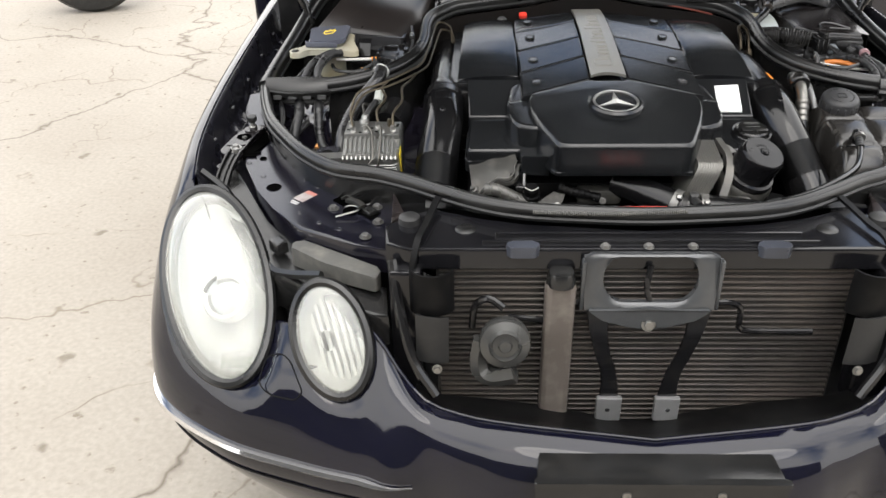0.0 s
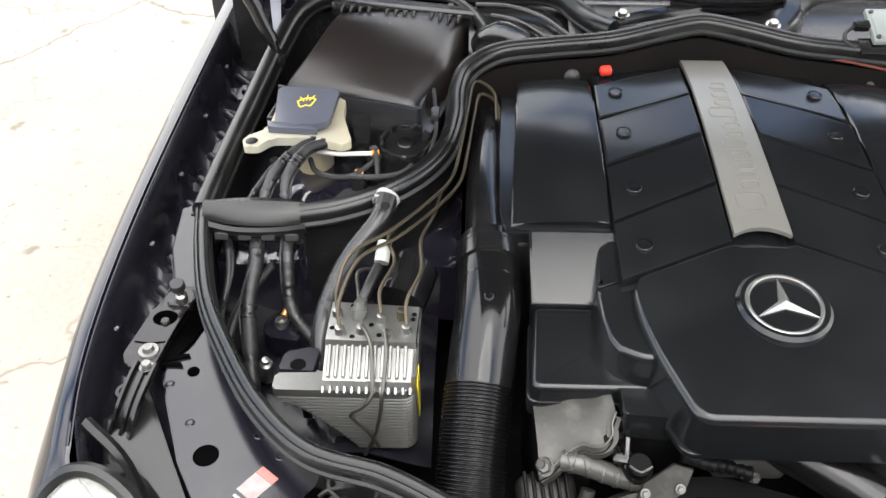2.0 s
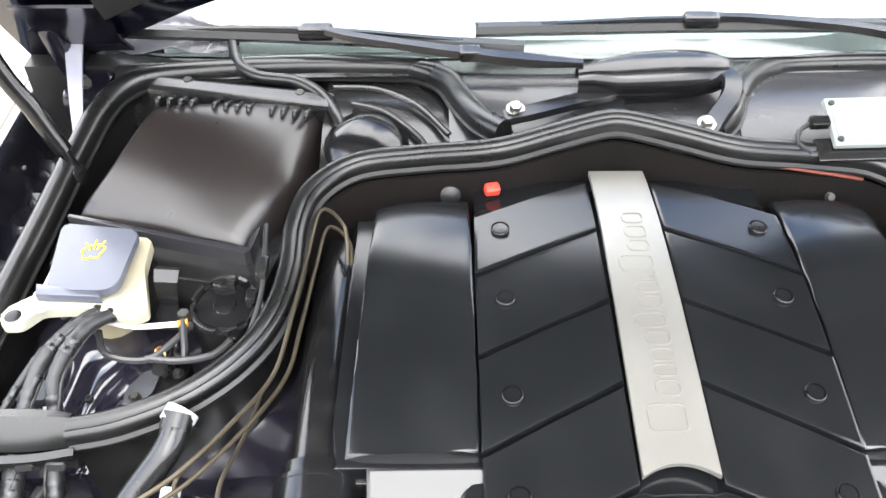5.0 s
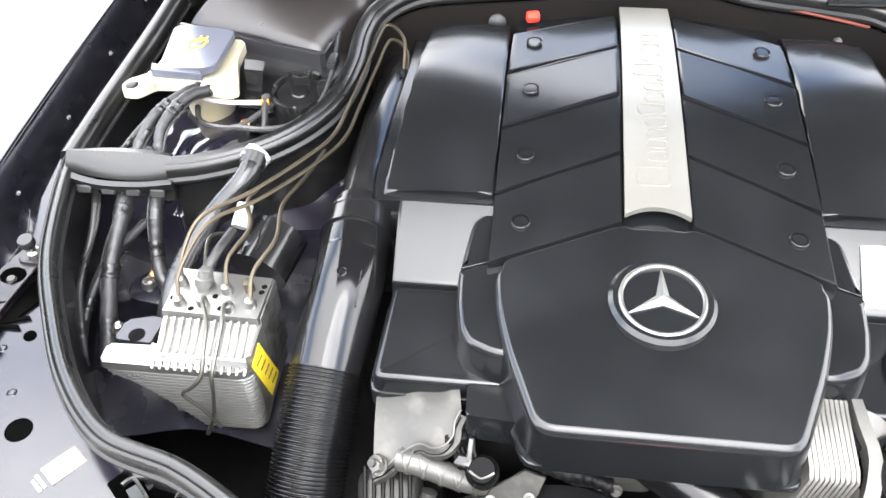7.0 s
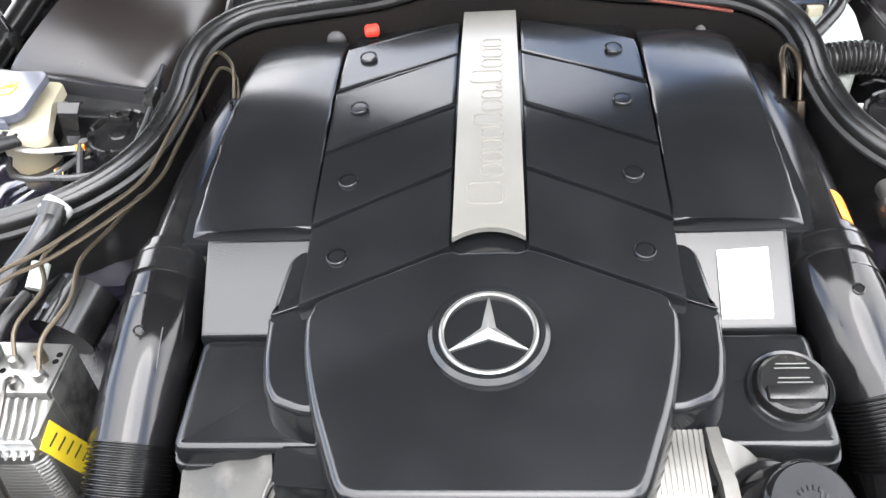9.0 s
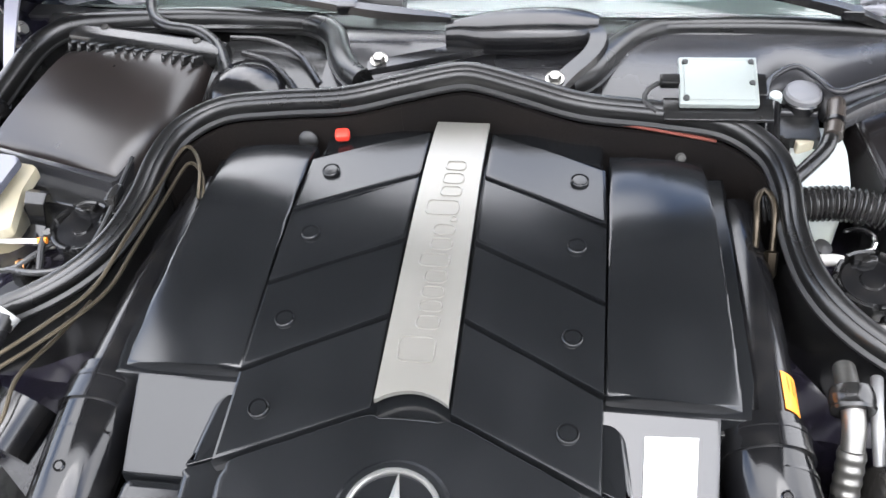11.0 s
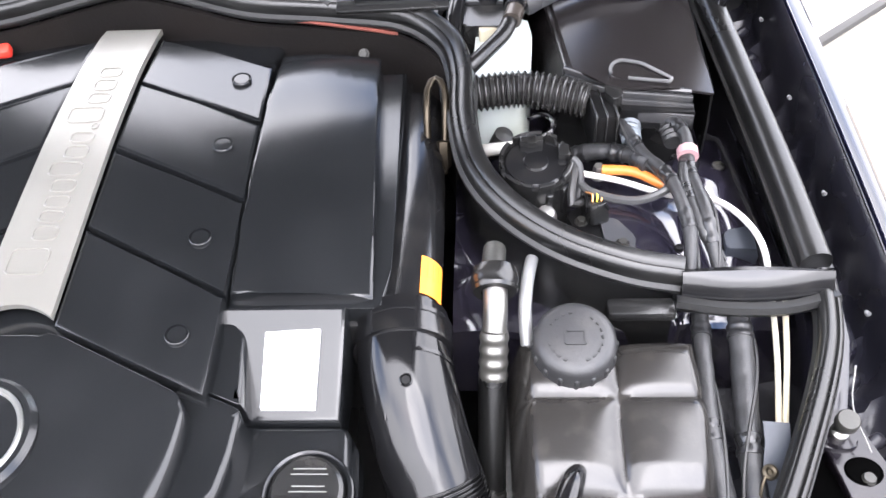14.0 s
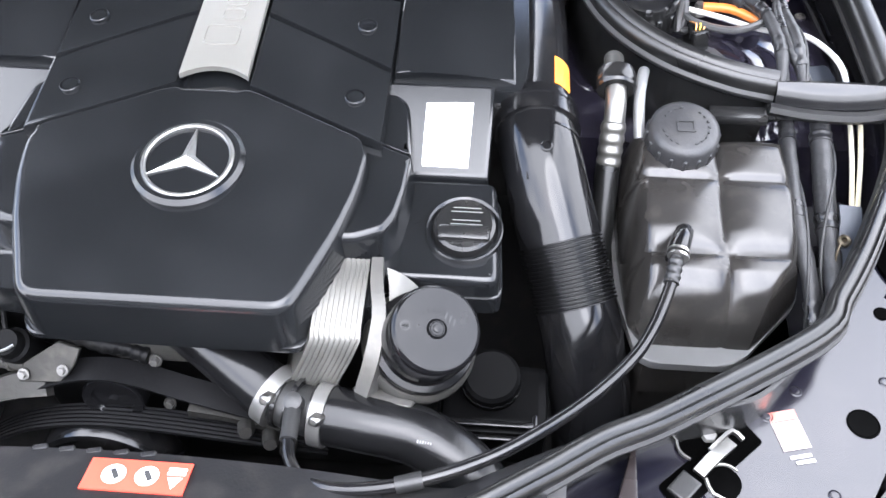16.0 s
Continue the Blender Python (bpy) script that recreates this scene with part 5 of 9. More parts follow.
# ---- hydraulic brake unit with its pipes ----
# flat discs of this black stand for the shade inside bores and slots
PIT0 = mat("hole_shade_black", (0.003, 0.003, 0.003), 0.9, spec=0.05)
abs_ = thing("brake_hydraulic_unit", (-0.45, 0.42, 0.78), "finned silver aluminium brake hydraulic unit with a yellow label", "brake unit")
BX0, BX1 = -0.512, -0.400
SPECKLED = mat("stained_aluminium", (0.12, 0.12, 0.115), 0.4, 0.6, bump=0.5, grain_scale=120, blotch_scale=60, other=(0.03, 0.03, 0.03), dust=0.3)
part("valve_block", slab([(-0.500, 0.416), (-0.398, 0.414), (-0.396, 0.472), (-0.499, 0.478)], 0.895, 0.80, 0.002), MILLED, abs_, "milled aluminium valve block")
part("valve_side", slab([(-0.3966, 0.416), (-0.3950, 0.416), (-0.3940, 0.471), (-0.3960, 0.471)], 0.893, 0.80, 0.0005), SPECKLED, abs_, "stained flank of the valve block")
FRONT_Y = 0.366


def left_end(z):
    """The finned body draws in towards its foot."""
    return float(np.interp(z, [0.768, 0.80, 0.835, 0.850, 0.866], [-0.462, -0.488, -0.520, -0.548, -0.552]))


def wrapped(z, out):
    """A level line along the front, round the corner and back along the flank."""
    r = 0.014
    line = [(left_end(z), FRONT_Y - out, z), (-0.46, FRONT_Y - out, z), (BX1 + 0.002 - r, FRONT_Y - out, z)]
    line += [(BX1 + 0.002 - r + (r + out) * math.sin(a), FRONT_Y + r - (r + out) * math.cos(a), z) for a in (0.4, 0.8, 1.2, math.pi / 2)]
    return line + [(BX1 + 0.002 + out, FRONT_Y + 0.035, z + 0.004)]


part("body", sheet([wrapped(z, -0.001) for z in (0.768, 0.78, 0.80, 0.82, 0.84, 0.852, 0.862)], 0.002), MILLED, abs_)
part("body_core", slab([(-0.500, 0.380), (-0.402, 0.380), (-0.3985, 0.400), (-0.3985, 0.470), (-0.49, 0.470)], 0.864, 0.768, 0.002), MILLED, abs_)
part("shelf", slab(rounded([(-0.554, 0.364), (BX1 - 0.008, 0.364), (BX1 + 0.003, 0.376), (BX1 + 0.003, 0.394), (-0.502, 0.394), (-0.506, 0.390), (-0.554, 0.388)], 0.004), 0.869, 0.858, 0.003), MILLED, abs_, "cast shelf with a flange at its end")
part("fin_bed", sheet([[(x, y, z) for y, z in ((0.418, 0.886), (0.400, 0.879), (0.376, 0.868))] for x in (BX0 + 0.012, -0.46, BX1 - 0.001)], 0.004), MILLED, abs_)
for k in range(11):
    x = BX0 + 0.018 + 0.0085 * k
    part("fin", block((x, 0.397, 0.8795), (0.0040, 0.038, 0.009), 0.001, (24, 0, 0), 1), MILLED, abs_)
for k in range(13):
    part("tooth", block((BX0 + 0.014 + 0.0080 * k, 0.3675, 0.8665), (0.0042, 0.009, 0.009), 0.001, (40, 0, 0), 1), MILLED, abs_)
for k in range(17):
    z = 0.854 - 0.0052 * k
    part("rib", tube(wrapped(z, 0.0005), 0.0017, 6, 0.006), MILLED, abs_)


def lettering(text, size, m, thick=0.0008):
    c = bpy.data.curves.new("text", "FONT")
    c.body, c.size, c.extrude, c.align_x, c.align_y = text, size, thick, "CENTER", "CENTER"
    o = bpy.data.objects.new("text", c)
    scene.collection.objects.link(o)
    me = bpy.data.meshes.new_from_object(o.evaluated_get(bpy.context.evaluated_depsgraph_get()))
    bpy.data.objects.remove(o)
    bm = bmesh.new()
    bm.from_mesh(me)
    bm.transform(m)
    return bm


part("raised_letters", lettering("SBC", 0.018, pose(-0.524, 0.3655, 0.852, 72, 0, 0)), MILLED, abs_)
yl = part("yellow_label", sheet([[(BX1 + 0.0052, y, z) for y, z in ((0.396, 0.879), (0.369, 0.874))], [(BX1 + 0.0052, y, z) for y, z in ((0.426, 0.792), (0.396, 0.790))]], 0.0008), YELLOW, abs_, "yellow printed label")
part("label_plate", slab([(BX1 - 0.001, 0.372), (BX1 + 0.0046, 0.376), (BX1 + 0.0046, 0.430), (BX1 - 0.001, 0.430)], lambda x, y: 0.884, 0.786, 0.001), MILLED, abs_)
for k in range(5):
    part("print_line", block((BX1 + 0.0060, 0.387 + 0.006 * k, 0.862 - 0.015 * k), (0.0006, 0.016, 0.0024), 0, (-8, 0, 0)), INK, yl)
for x, yy in ((-0.490, 0.455), (-0.484, 0.427), (-0.464, 0.458), (-0.439, 0.448), (-0.409, 0.431), (-0.460, 0.429), (-0.430, 0.423)):
    part("port", lathe([(0.003, 0.010), (0.0055, 0.009), (0.0065, 0.0), (0.0075, -0.001)], axis((x, yy, 0.895), (0, 0, 1)), 10), STEEL, abs_)
for x, yy in ((-0.474, 0.470), (-0.402, 0.458), (-0.403, 0.450), (-0.494, 0.434), (-0.440, 0.424), (-0.450, 0.440), (-0.470, 0.421)):
    part("port_hole", lathe([(0.0005, 0.0006), (0.0028, 0.0006), (0.0032, 0.0)], axis((x, yy, 0.8952), (0, 0, 1)), 10), PIT0, abs_)
part("gold_union", lathe([(0.003, 0.014), (0.006, 0.013), (0.006, 0.0)], axis((-0.416, 0.452, 0.895), (0, 0, 1)), 6), BRASS, abs_)
part("motor", tube([(-0.425, 0.50, 0.872), (-0.41, 0.55, 0.885)], 0.034, 20), GLOSSY, abs_, "black pump motor")
part("valve_stub", lathe([(0.002, 0.02), (0.006, 0.02), (0.007, 0.0)], axis((-0.464, 0.458, 0.895), (0.1, 0.2, 1)), 12), MILLED, abs_)
part("stub_pipe", tube([(-0.462, 0.466, 0.91), (-0.455, 0.485, 0.918), (-0.448, 0.515, 0.918)], 0.006, 10), MATTE, abs_)
part("cap_nut", lathe([(0.003, 0.019), (0.0065, 0.018), (0.007, 0.010), (0.0095, 0.009), (0.0095, 0.001), (0.007, 0.0), (0.007, -0.004)], axis((-0.466, 0.452, 0.897), (0.15, 0.4, 1)), 16), MILLED, abs_, "stout pale union")
part("white_sleeve", tube([(-0.445, 0.525, 0.915), (-0.442, 0.548, 0.928)], 0.009, 12), PALE, abs_, "white paper sleeve")
WORNST = mat("worn_steel_pipe", (0.09, 0.085, 0.075), 0.32, 0.8)
LINES = [
    [(-0.490, 0.455, 0.902), (-0.492, 0.476, 0.918), (-0.478, 0.512, 0.940), (-0.435, 0.552, 0.943), (-0.392, 0.608, 0.945), (-0.364, 0.658, 0.946), (-0.353, 0.72, 0.955), (-0.345, 0.80, 0.960), (-0.335, 0.872, 0.966), (-0.308, 0.846, 0.964), (-0.303, 0.81, 0.94)],
    [(-0.484, 0.427, 0.902), (-0.487, 0.452, 0.918), (-0.468, 0.505, 0.938), (-0.424, 0.548, 0.938), (-0.380, 0.608, 0.938), (-0.353, 0.662, 0.938), (-0.344, 0.72, 0.945), (-0.336, 0.80, 0.950), (-0.327, 0.855, 0.955), (-0.303, 0.835, 0.952), (-0.298, 0.80, 0.93)],
    [(-0.439, 0.448, 0.902), (-0.442, 0.474, 0.918), (-0.428, 0.515, 0.926), (-0.438, 0.545, 0.935), (-0.428, 0.565, 0.94)],
    [(-0.409, 0.431, 0.902), (-0.410, 0.458, 0.918), (-0.396, 0.500, 0.926), (-0.398, 0.545, 0.935), (-0.385, 0.60, 0.93), (-0.378, 0.66, 0.92)],
    [(-0.464, 0.458, 0.904), (-0.468, 0.478, 0.915), (-0.470, 0.505, 0.918), (-0.45, 0.525, 0.905)],
    [(-0.460, 0.429, 0.902), (-0.455, 0.420, 0.907), (-0.446, 0.400, 0.902), (-0.443, 0.372, 0.888), (-0.444, 0.355, 0.870), (-0.456, 0.350, 0.856), (-0.467, 0.350, 0.844), (-0.450, 0.352, 0.815), (-0.438, 0.350, 0.79)],
    [(-0.430, 0.424, 0.902), (-0.432, 0.418, 0.908), (-0.429, 0.398, 0.903), (-0.430, 0.372, 0.888), (-0.432, 0.354, 0.872), (-0.434, 0.351, 0.850), (-0.440, 0.352, 0.818), (-0.444, 0.352, 0.802), (-0.455, 0.350, 0.775)],
]
for k, q in enumerate(LINES):
    single("brake_line", tube(q, 0.0023, 8, 0.006), BRASS if k < 4 else WORNST, "thin bent bronze-coloured brake pipe" if k < 4 else "thin bent steel brake pipe", "brake pipe", "brake pipes")
hose_ = thing("coolant_hose", (-0.485, 0.545, 0.905), "glossy black rubber hose beside the brake unit", "hose")
part("tube", tube([(-0.445, 0.605, 0.945), (-0.452, 0.580, 0.935), (-0.485, 0.545, 0.905), (-0.505, 0.50, 0.88), (-0.512, 0.455, 0.86), (-0.515, 0.40, 0.80)], 0.0130, 16), mat("sheen_hose_rubber", (0.012, 0.012, 0.0125), 0.24, bump=0.12, dust=0.05), hose_)
part("end_sleeve", tube([(-0.444, 0.612, 0.948), (-0.447, 0.598, 0.941)], 0.0146, 16), RUBBER, hose_)
part("end_sleeve", tube([(-0.506, 0.49, 0.876), (-0.510, 0.465, 0.864)], 0.0142, 16), RUBBER, hose_)
single("hose_clamp", tube([(-0.442, 0.617, 0.946), (-0.448, 0.604, 0.942)], 0.0158, 16), FADED, "white plastic hose clamp", "clamp")
WRAP = mat("glossy_wrap_tape", (0.010, 0.010, 0.0105), 0.28, bump=0.8, grain_scale=140)


def loom(q, r, label, group="wiring looms"):
    """A cable bundle in braided sleeve, with a few turns of tape and one thin wire beside it."""
    ph = 40 * q[0][0]
    t = thing("wiring_loom", tuple(q[len(q) // 2]), label, "wiring loom", group)
    part("sleeve", tube(q, r * 0.8, 14, 0.0025, scale=lambda u: 1 + 0.06 * math.sin(9 * u + ph) + 0.03 * math.sin(u * 70 + ph)), TAPE, t)
    p = curve_points(q, 0.004)
    for k in range(3):
        a = int(len(p) * (0.12 + 0.3 * k + 0.05 * math.sin(ph + k)))
        b = min(len(p) - 1, a + 3 + k)
        if b > a + 1:
            part("tape_wrap", tube([tuple(v) for v in p[a:b + 1]], r * 0.93, 12, 0.003, scale=lambda u: 0.95 + 0.06 * math.sin(u * 9)), WRAP, t, "glossy tape wrap")
    side = [(v.x + r * 0.95 * math.cos(0.35 * n + ph), v.y, v.z + r * 0.85 * math.sin(0.35 * n + ph)) for n, v in enumerate(p[::4])]
    if len(side) > 3:
        part("side_wire", tube(side, 0.0016, 6, 0.006), MATTE, t)
    return t


for q, r in (([(-0.655, 0.615, 0.885), (-0.645, 0.56, 0.86), (-0.648, 0.5, 0.82), (-0.62, 0.42, 0.78)], 0.006),
             ([(-0.615, 0.612, 0.885), (-0.612, 0.575, 0.87), (-0.616, 0.52, 0.83), (-0.60, 0.43, 0.77)], 0.014),
             ([(-0.575, 0.61, 0.885), (-0.572, 0.58, 0.868), (-0.565, 0.54, 0.82), (-0.53, 0.50, 0.80)], 0.012),
             ([(-0.600, 0.60, 0.84), (-0.632, 0.54, 0.82), (-0.640, 0.47, 0.79), (-0.615, 0.38, 0.75)], 0.008)):
    loom(q, r * 0.85, "black taped wiring loom beside the brake unit")
bl = thing("level_sensor", (-0.59, 0.55, 0.75), "black round sensor housing with a copper nipple", "sensor")
part("housing", slab(rounded([(-0.604, 0.520), (-0.596, 0.548), (-0.566, 0.556), (-0.552, 0.545), (-0.552, 0.500), (-0.590, 0.505)], 0.008), 0.803, 0.770, 0.004, 3), APRON, bl, "flat glossy sensor housing")
part("ring", lathe([(0.001, 0.001), (0.004, 0.001), (0.005, 0.006), (0.0075, 0.006), (0.009, 0.003), (0.010, 0.0)], axis((-0.579, 0.531, 0.803), (0, 0, 1)), 18), STEEL, bl)
part("nipple", tube([(-0.576, 0.537, 0.810), (-0.572, 0.548, 0.815), (-0.569, 0.558, 0.818)], 0.0048, 10), COPPER, bl, "copper nipple")
sb = thing("slotted_bracket", (-0.535, 0.412, 0.83), "small grey slotted bracket beside the brake unit", "bracket")
part("plate", slab(rounded([(-0.554, 0.400), (-0.514, 0.398), (-0.510, 0.432), (-0.524, 0.434), (-0.550, 0.426)], 0.003), 0.862, 0.850, 0.002), mat("bracket_steel", (0.03, 0.03, 0.036), 0.25, 0.3), sb)
part("slot", lathe([(0.0005, 0.0006), (0.008, 0.0006), (0.009, 0.0)], axis((-0.532, 0.407, 0.862), (0, 0, 1)), 18), PIT0, sb)
part("leg", block((-0.532, 0.418, 0.805), (0.012, 0.012, 0.095), 0.003), SHADOWED, sb)
part("stud", lathe([(0.001, 0.014), (0.0045, 0.013), (0.0045, 0.006), (0.008, 0.004), (0.009, 0.0), (0.009, -0.03)], axis((-0.585, 0.455, 0.806), (0.1, -0.2, 1)), 14), STEEL, sb)

# flat rubber flaps that bridge the seal corners
def flap(sx):
    rows = []
    for i in range(11):
        u = i / 10
        bow = math.sin(math.pi * min(1.0, u * 1.1 + 0.03)) ** 0.7
        w, yc, zc_ = (0.011 + 0.007 * bow, 0.616, 0.908) if sx < 0 else (0.008 + 0.004 * bow, 0.600, 0.906)
        x = sx * (0.553 + 0.128 * u)
        rows.append([(x, yc - w, zc_), (x, yc - w * 0.8, zc_ + 0.008), (x, yc - w * 0.2, zc_ + 0.017), (x, yc + w * 0.4, zc_ + 0.022), (x, yc + w, zc_ + 0.019)])
    return sheet(rows, 0.003)


for sx in (-1, 1):
    fl = thing("seal_flap", (sx * 0.618, 0.616, 0.915), "flat rubber cable flap in the seal", "seal flap", "seal flaps")
    back = 0.010 if sx > 0 else 0.0
    part("lens", flap(sx), RUBBER if sx < 0 else GLOSSY, fl)
    part("lower_lip", sweep([(sx * 0.548, 0.598 - back, 0.906), (sx * 0.59, 0.592 - back, 0.904), (sx * 0.64, 0.592 - back, 0.904), (sx * 0.686, 0.602 - back, 0.908)], [(-0.004, -0.005), (0.004, -0.005), (0.006, 0.0), (0.003, 0.005), (-0.005, 0.004)], 0.01), RUBBER, fl)
    for k in range(4):
        part("flap_tab", block((sx * (0.565 + 0.03 * k), 0.588, 0.899), (0.018, 0.004, 0.010), 0.0015, (-20, 0, 0), 1), MATTE, fl)
    single("cable_plate", block((sx * 0.615, 0.612, 0.893), (0.13, 0.012, 0.035), 0.003, (-20, 0, sx * 3)), PLASTIC, "black plastic cable pass-through plate", "bracket", "cable plates")

# ---- rear bay, side with the washer filler ----
f = thing("cabin_filter_housing", (-0.48, 0.94, 0.80), "large dark brown-black cabin air filter housing with vent slots", "filter housing")
rows = []
for y, z, xa, xb in ((0.866, 0.938, -0.622, -0.410), (0.872, 0.948, -0.620, -0.405), (0.89, 0.960, -0.612, -0.396), (0.93, 0.982, -0.588, -0.366), (0.985, 0.996, -0.570, -0.350), (1.02, 1.000, -0.560, -0.342), (1.04, 0.994, -0.556, -0.338), (1.05, 0.98, -0.555, -0.336)):
    w = xb - xa
    row = [(xa - 0.012, y, z - 0.07), (xa, y, z - 0.012), (xa + 0.02, y, z - 0.003), (xa + w * 0.3, y, z), (xa + w * 0.6, y, z), (xb - 0.035, y, z - 0.004), (xb - 0.012, y, z - 0.02), (xb, y, z - 0.07)]
    rows.append([(p[0], p[1] - 0.28 * (p[0] + 0.52) * max(0.0, (1.02 - y) / 0.15), p[2]) for p in row])
part("hood", sheet(dense(rows, 0.02), 0.003), BROWNISH, f)
part("base", slab([(-0.640, 0.832), (-0.395, 0.790), (-0.385, 0.84), (-0.33, 1.05), (-0.60, 1.08)], 0.925, 0.80, 0.003), PLASTIC, f)
part("front_wall", slab([(-0.630, 0.888), (-0.418, 0.826), (-0.412, 0.830), (-0.40, 0.90), (-0.405, 0.90), (-0.416, 0.834), (-0.629, 0.893)], 0.945, 0.84, 0.0008), TRAYGREY, f, "plain upright front wall")
part("rear_rail", block((-0.45, 1.062, 0.985), (0.24, 0.035, 0.03), 0.008, (0, 0, -10)), PLASTIC, f)
for k in range(15):
    if k % 5 != 4:
        x = -0.545 + 0.0142 * k
        part("vent_rib", block((x, 1.042 - 0.17 * (x + 0.545), 0.997), (0.005, 0.026, 0.014), 0.002, (-25, 0, -10), 1), PLASTIC, f)
for x, y in ((-0.52, 1.085), (-0.375, 1.055)):
    part("housing_bolt", bolt((x, y, 0.996), (0, -0.2, 1), 0.006, 0.006), GRIME, f)
single("washer_tube", tube([(-0.47, 1.16, 1.03), (-0.462, 1.12, 1.005), (-0.43, 1.088, 1.002), (-0.38, 1.075, 1.002), (-0.345, 1.05, 0.995), (-0.325, 1.01, 0.985), (-0.322, 0.98, 0.96)], 0.008, 10), RUBBER, "black rubber tube over the filter housing", "hose")
w = thing("washer_filler", (-0.575, 0.80, 0.86), "screen washer filler with a blue-grey lid and yellowed white neck", "washer filler")
lid_poly = rounded([(-0.622, 0.860), (-0.527, 0.833), (-0.533, 0.758), (-0.545, 0.752), (-0.612, 0.762)], 0.010)
lidm = mat("blue_grey_lid", (0.075, 0.08, 0.10), 0.2, bump=0.05, other=(0.095, 0.10, 0.12))
lid = part("lid", slab(lid_poly, lambda x, y: 0.964 + 0.06 * (y - 0.8) + 0.16 * (x + 0.575), lambda x, y: 0.954 + 0.06 * (y - 0.8) + 0.16 * (x + 0.575), 0.002), lidm, w, "blue-grey flip lid")
part("lid_hinge", slab([(-0.622, 0.768), (-0.555, 0.756), (-0.550, 0.748), (-0.618, 0.752)], 0.960, 0.950, 0.002), lidm, w)
# yellow screen-wash sign: a fan with drops
cx, cy = -0.573, 0.808
lz = lambda x, y: 0.9645 + 0.06 * (y - 0.8) + 0.16 * (x + 0.575)
fan = [(cx + 0.016 * math.cos(radians(a)), cy + 0.014 * math.sin(radians(a)) - 0.004) for a in range(35, 146, 11)]
fan = [(q[0], q[1], lz(*q)) for q in fan]
part("wash_sign", tube(fan, 0.0010, 6, 0.003), YELLOW, lid, "yellow screen-wash sign")
part("wash_sign", tube([fan[0]] + [(cx + u, cy + w_, lz(cx + u, cy + w_)) for u, w_ in ((0.007, -0.010), (0, -0.007), (-0.007, -0.010))] + [fan[-1]], 0.0010, 6, 0.003), YELLOW, lid)
for a in (60, 90, 120):
    part("wash_sign", tube([(p[0], p[1], lz(*p)) for p in ((cx + k_ * math.cos(radians(a)), cy - 0.003 + k_ * 0.95 * math.sin(radians(a))) for k_ in (0.008, 0.021))], 0.0009, 6, 0.004), YELLOW, lid)
part("neck", slab(rounded([(-0.652, 0.742), (-0.648, 0.722), (-0.628, 0.722), (-0.612, 0.742), (-0.565, 0.744), (-0.515, 0.730), (-0.502, 0.738), (-0.510, 0.765), (-0.520, 0.80), (-0.522, 0.845), (-0.615, 0.858), (-0.622, 0.765)], 0.006), lambda x, y: 0.948 + 0.02 * (y - 0.75), 0.935, 0.003), IVORY, w, "yellowed white neck")
part("lug_hole", lathe([(0.002, 0.001), (0.007, 0.001), (0.0085, 0.0)], axis((-0.638, 0.733, 0.9485), (0, 0, 1)), 16), DARK, w)
part("neck_pipe", tube([(-0.57, 0.80, 0.94), (-0.57, 0.80, 0.82)], 0.03, 16), IVORY, w)
sp = thing("spring_clip_bracket", (-0.49, 0.77, 0.90), "dark folded sheet bracket with a push stud", "bracket")
part("fold", sheet([[(-0.506, 0.800, 0.952), (-0.479, 0.797, 0.952)], [(-0.506, 0.790, 0.957), (-0.479, 0.788, 0.957)], [(-0.505, 0.778, 0.950), (-0.480, 0.776, 0.950)], [(-0.502, 0.768, 0.925), (-0.482, 0.766, 0.925)], [(-0.508, 0.742, 0.918), (-0.478, 0.740, 0.918)]], 0.002), GLOSSY, sp)
part("stud", bolt((-0.492, 0.750, 0.918), (0, 0, 1), 0.007, 0.006), PLASTIC, sp)


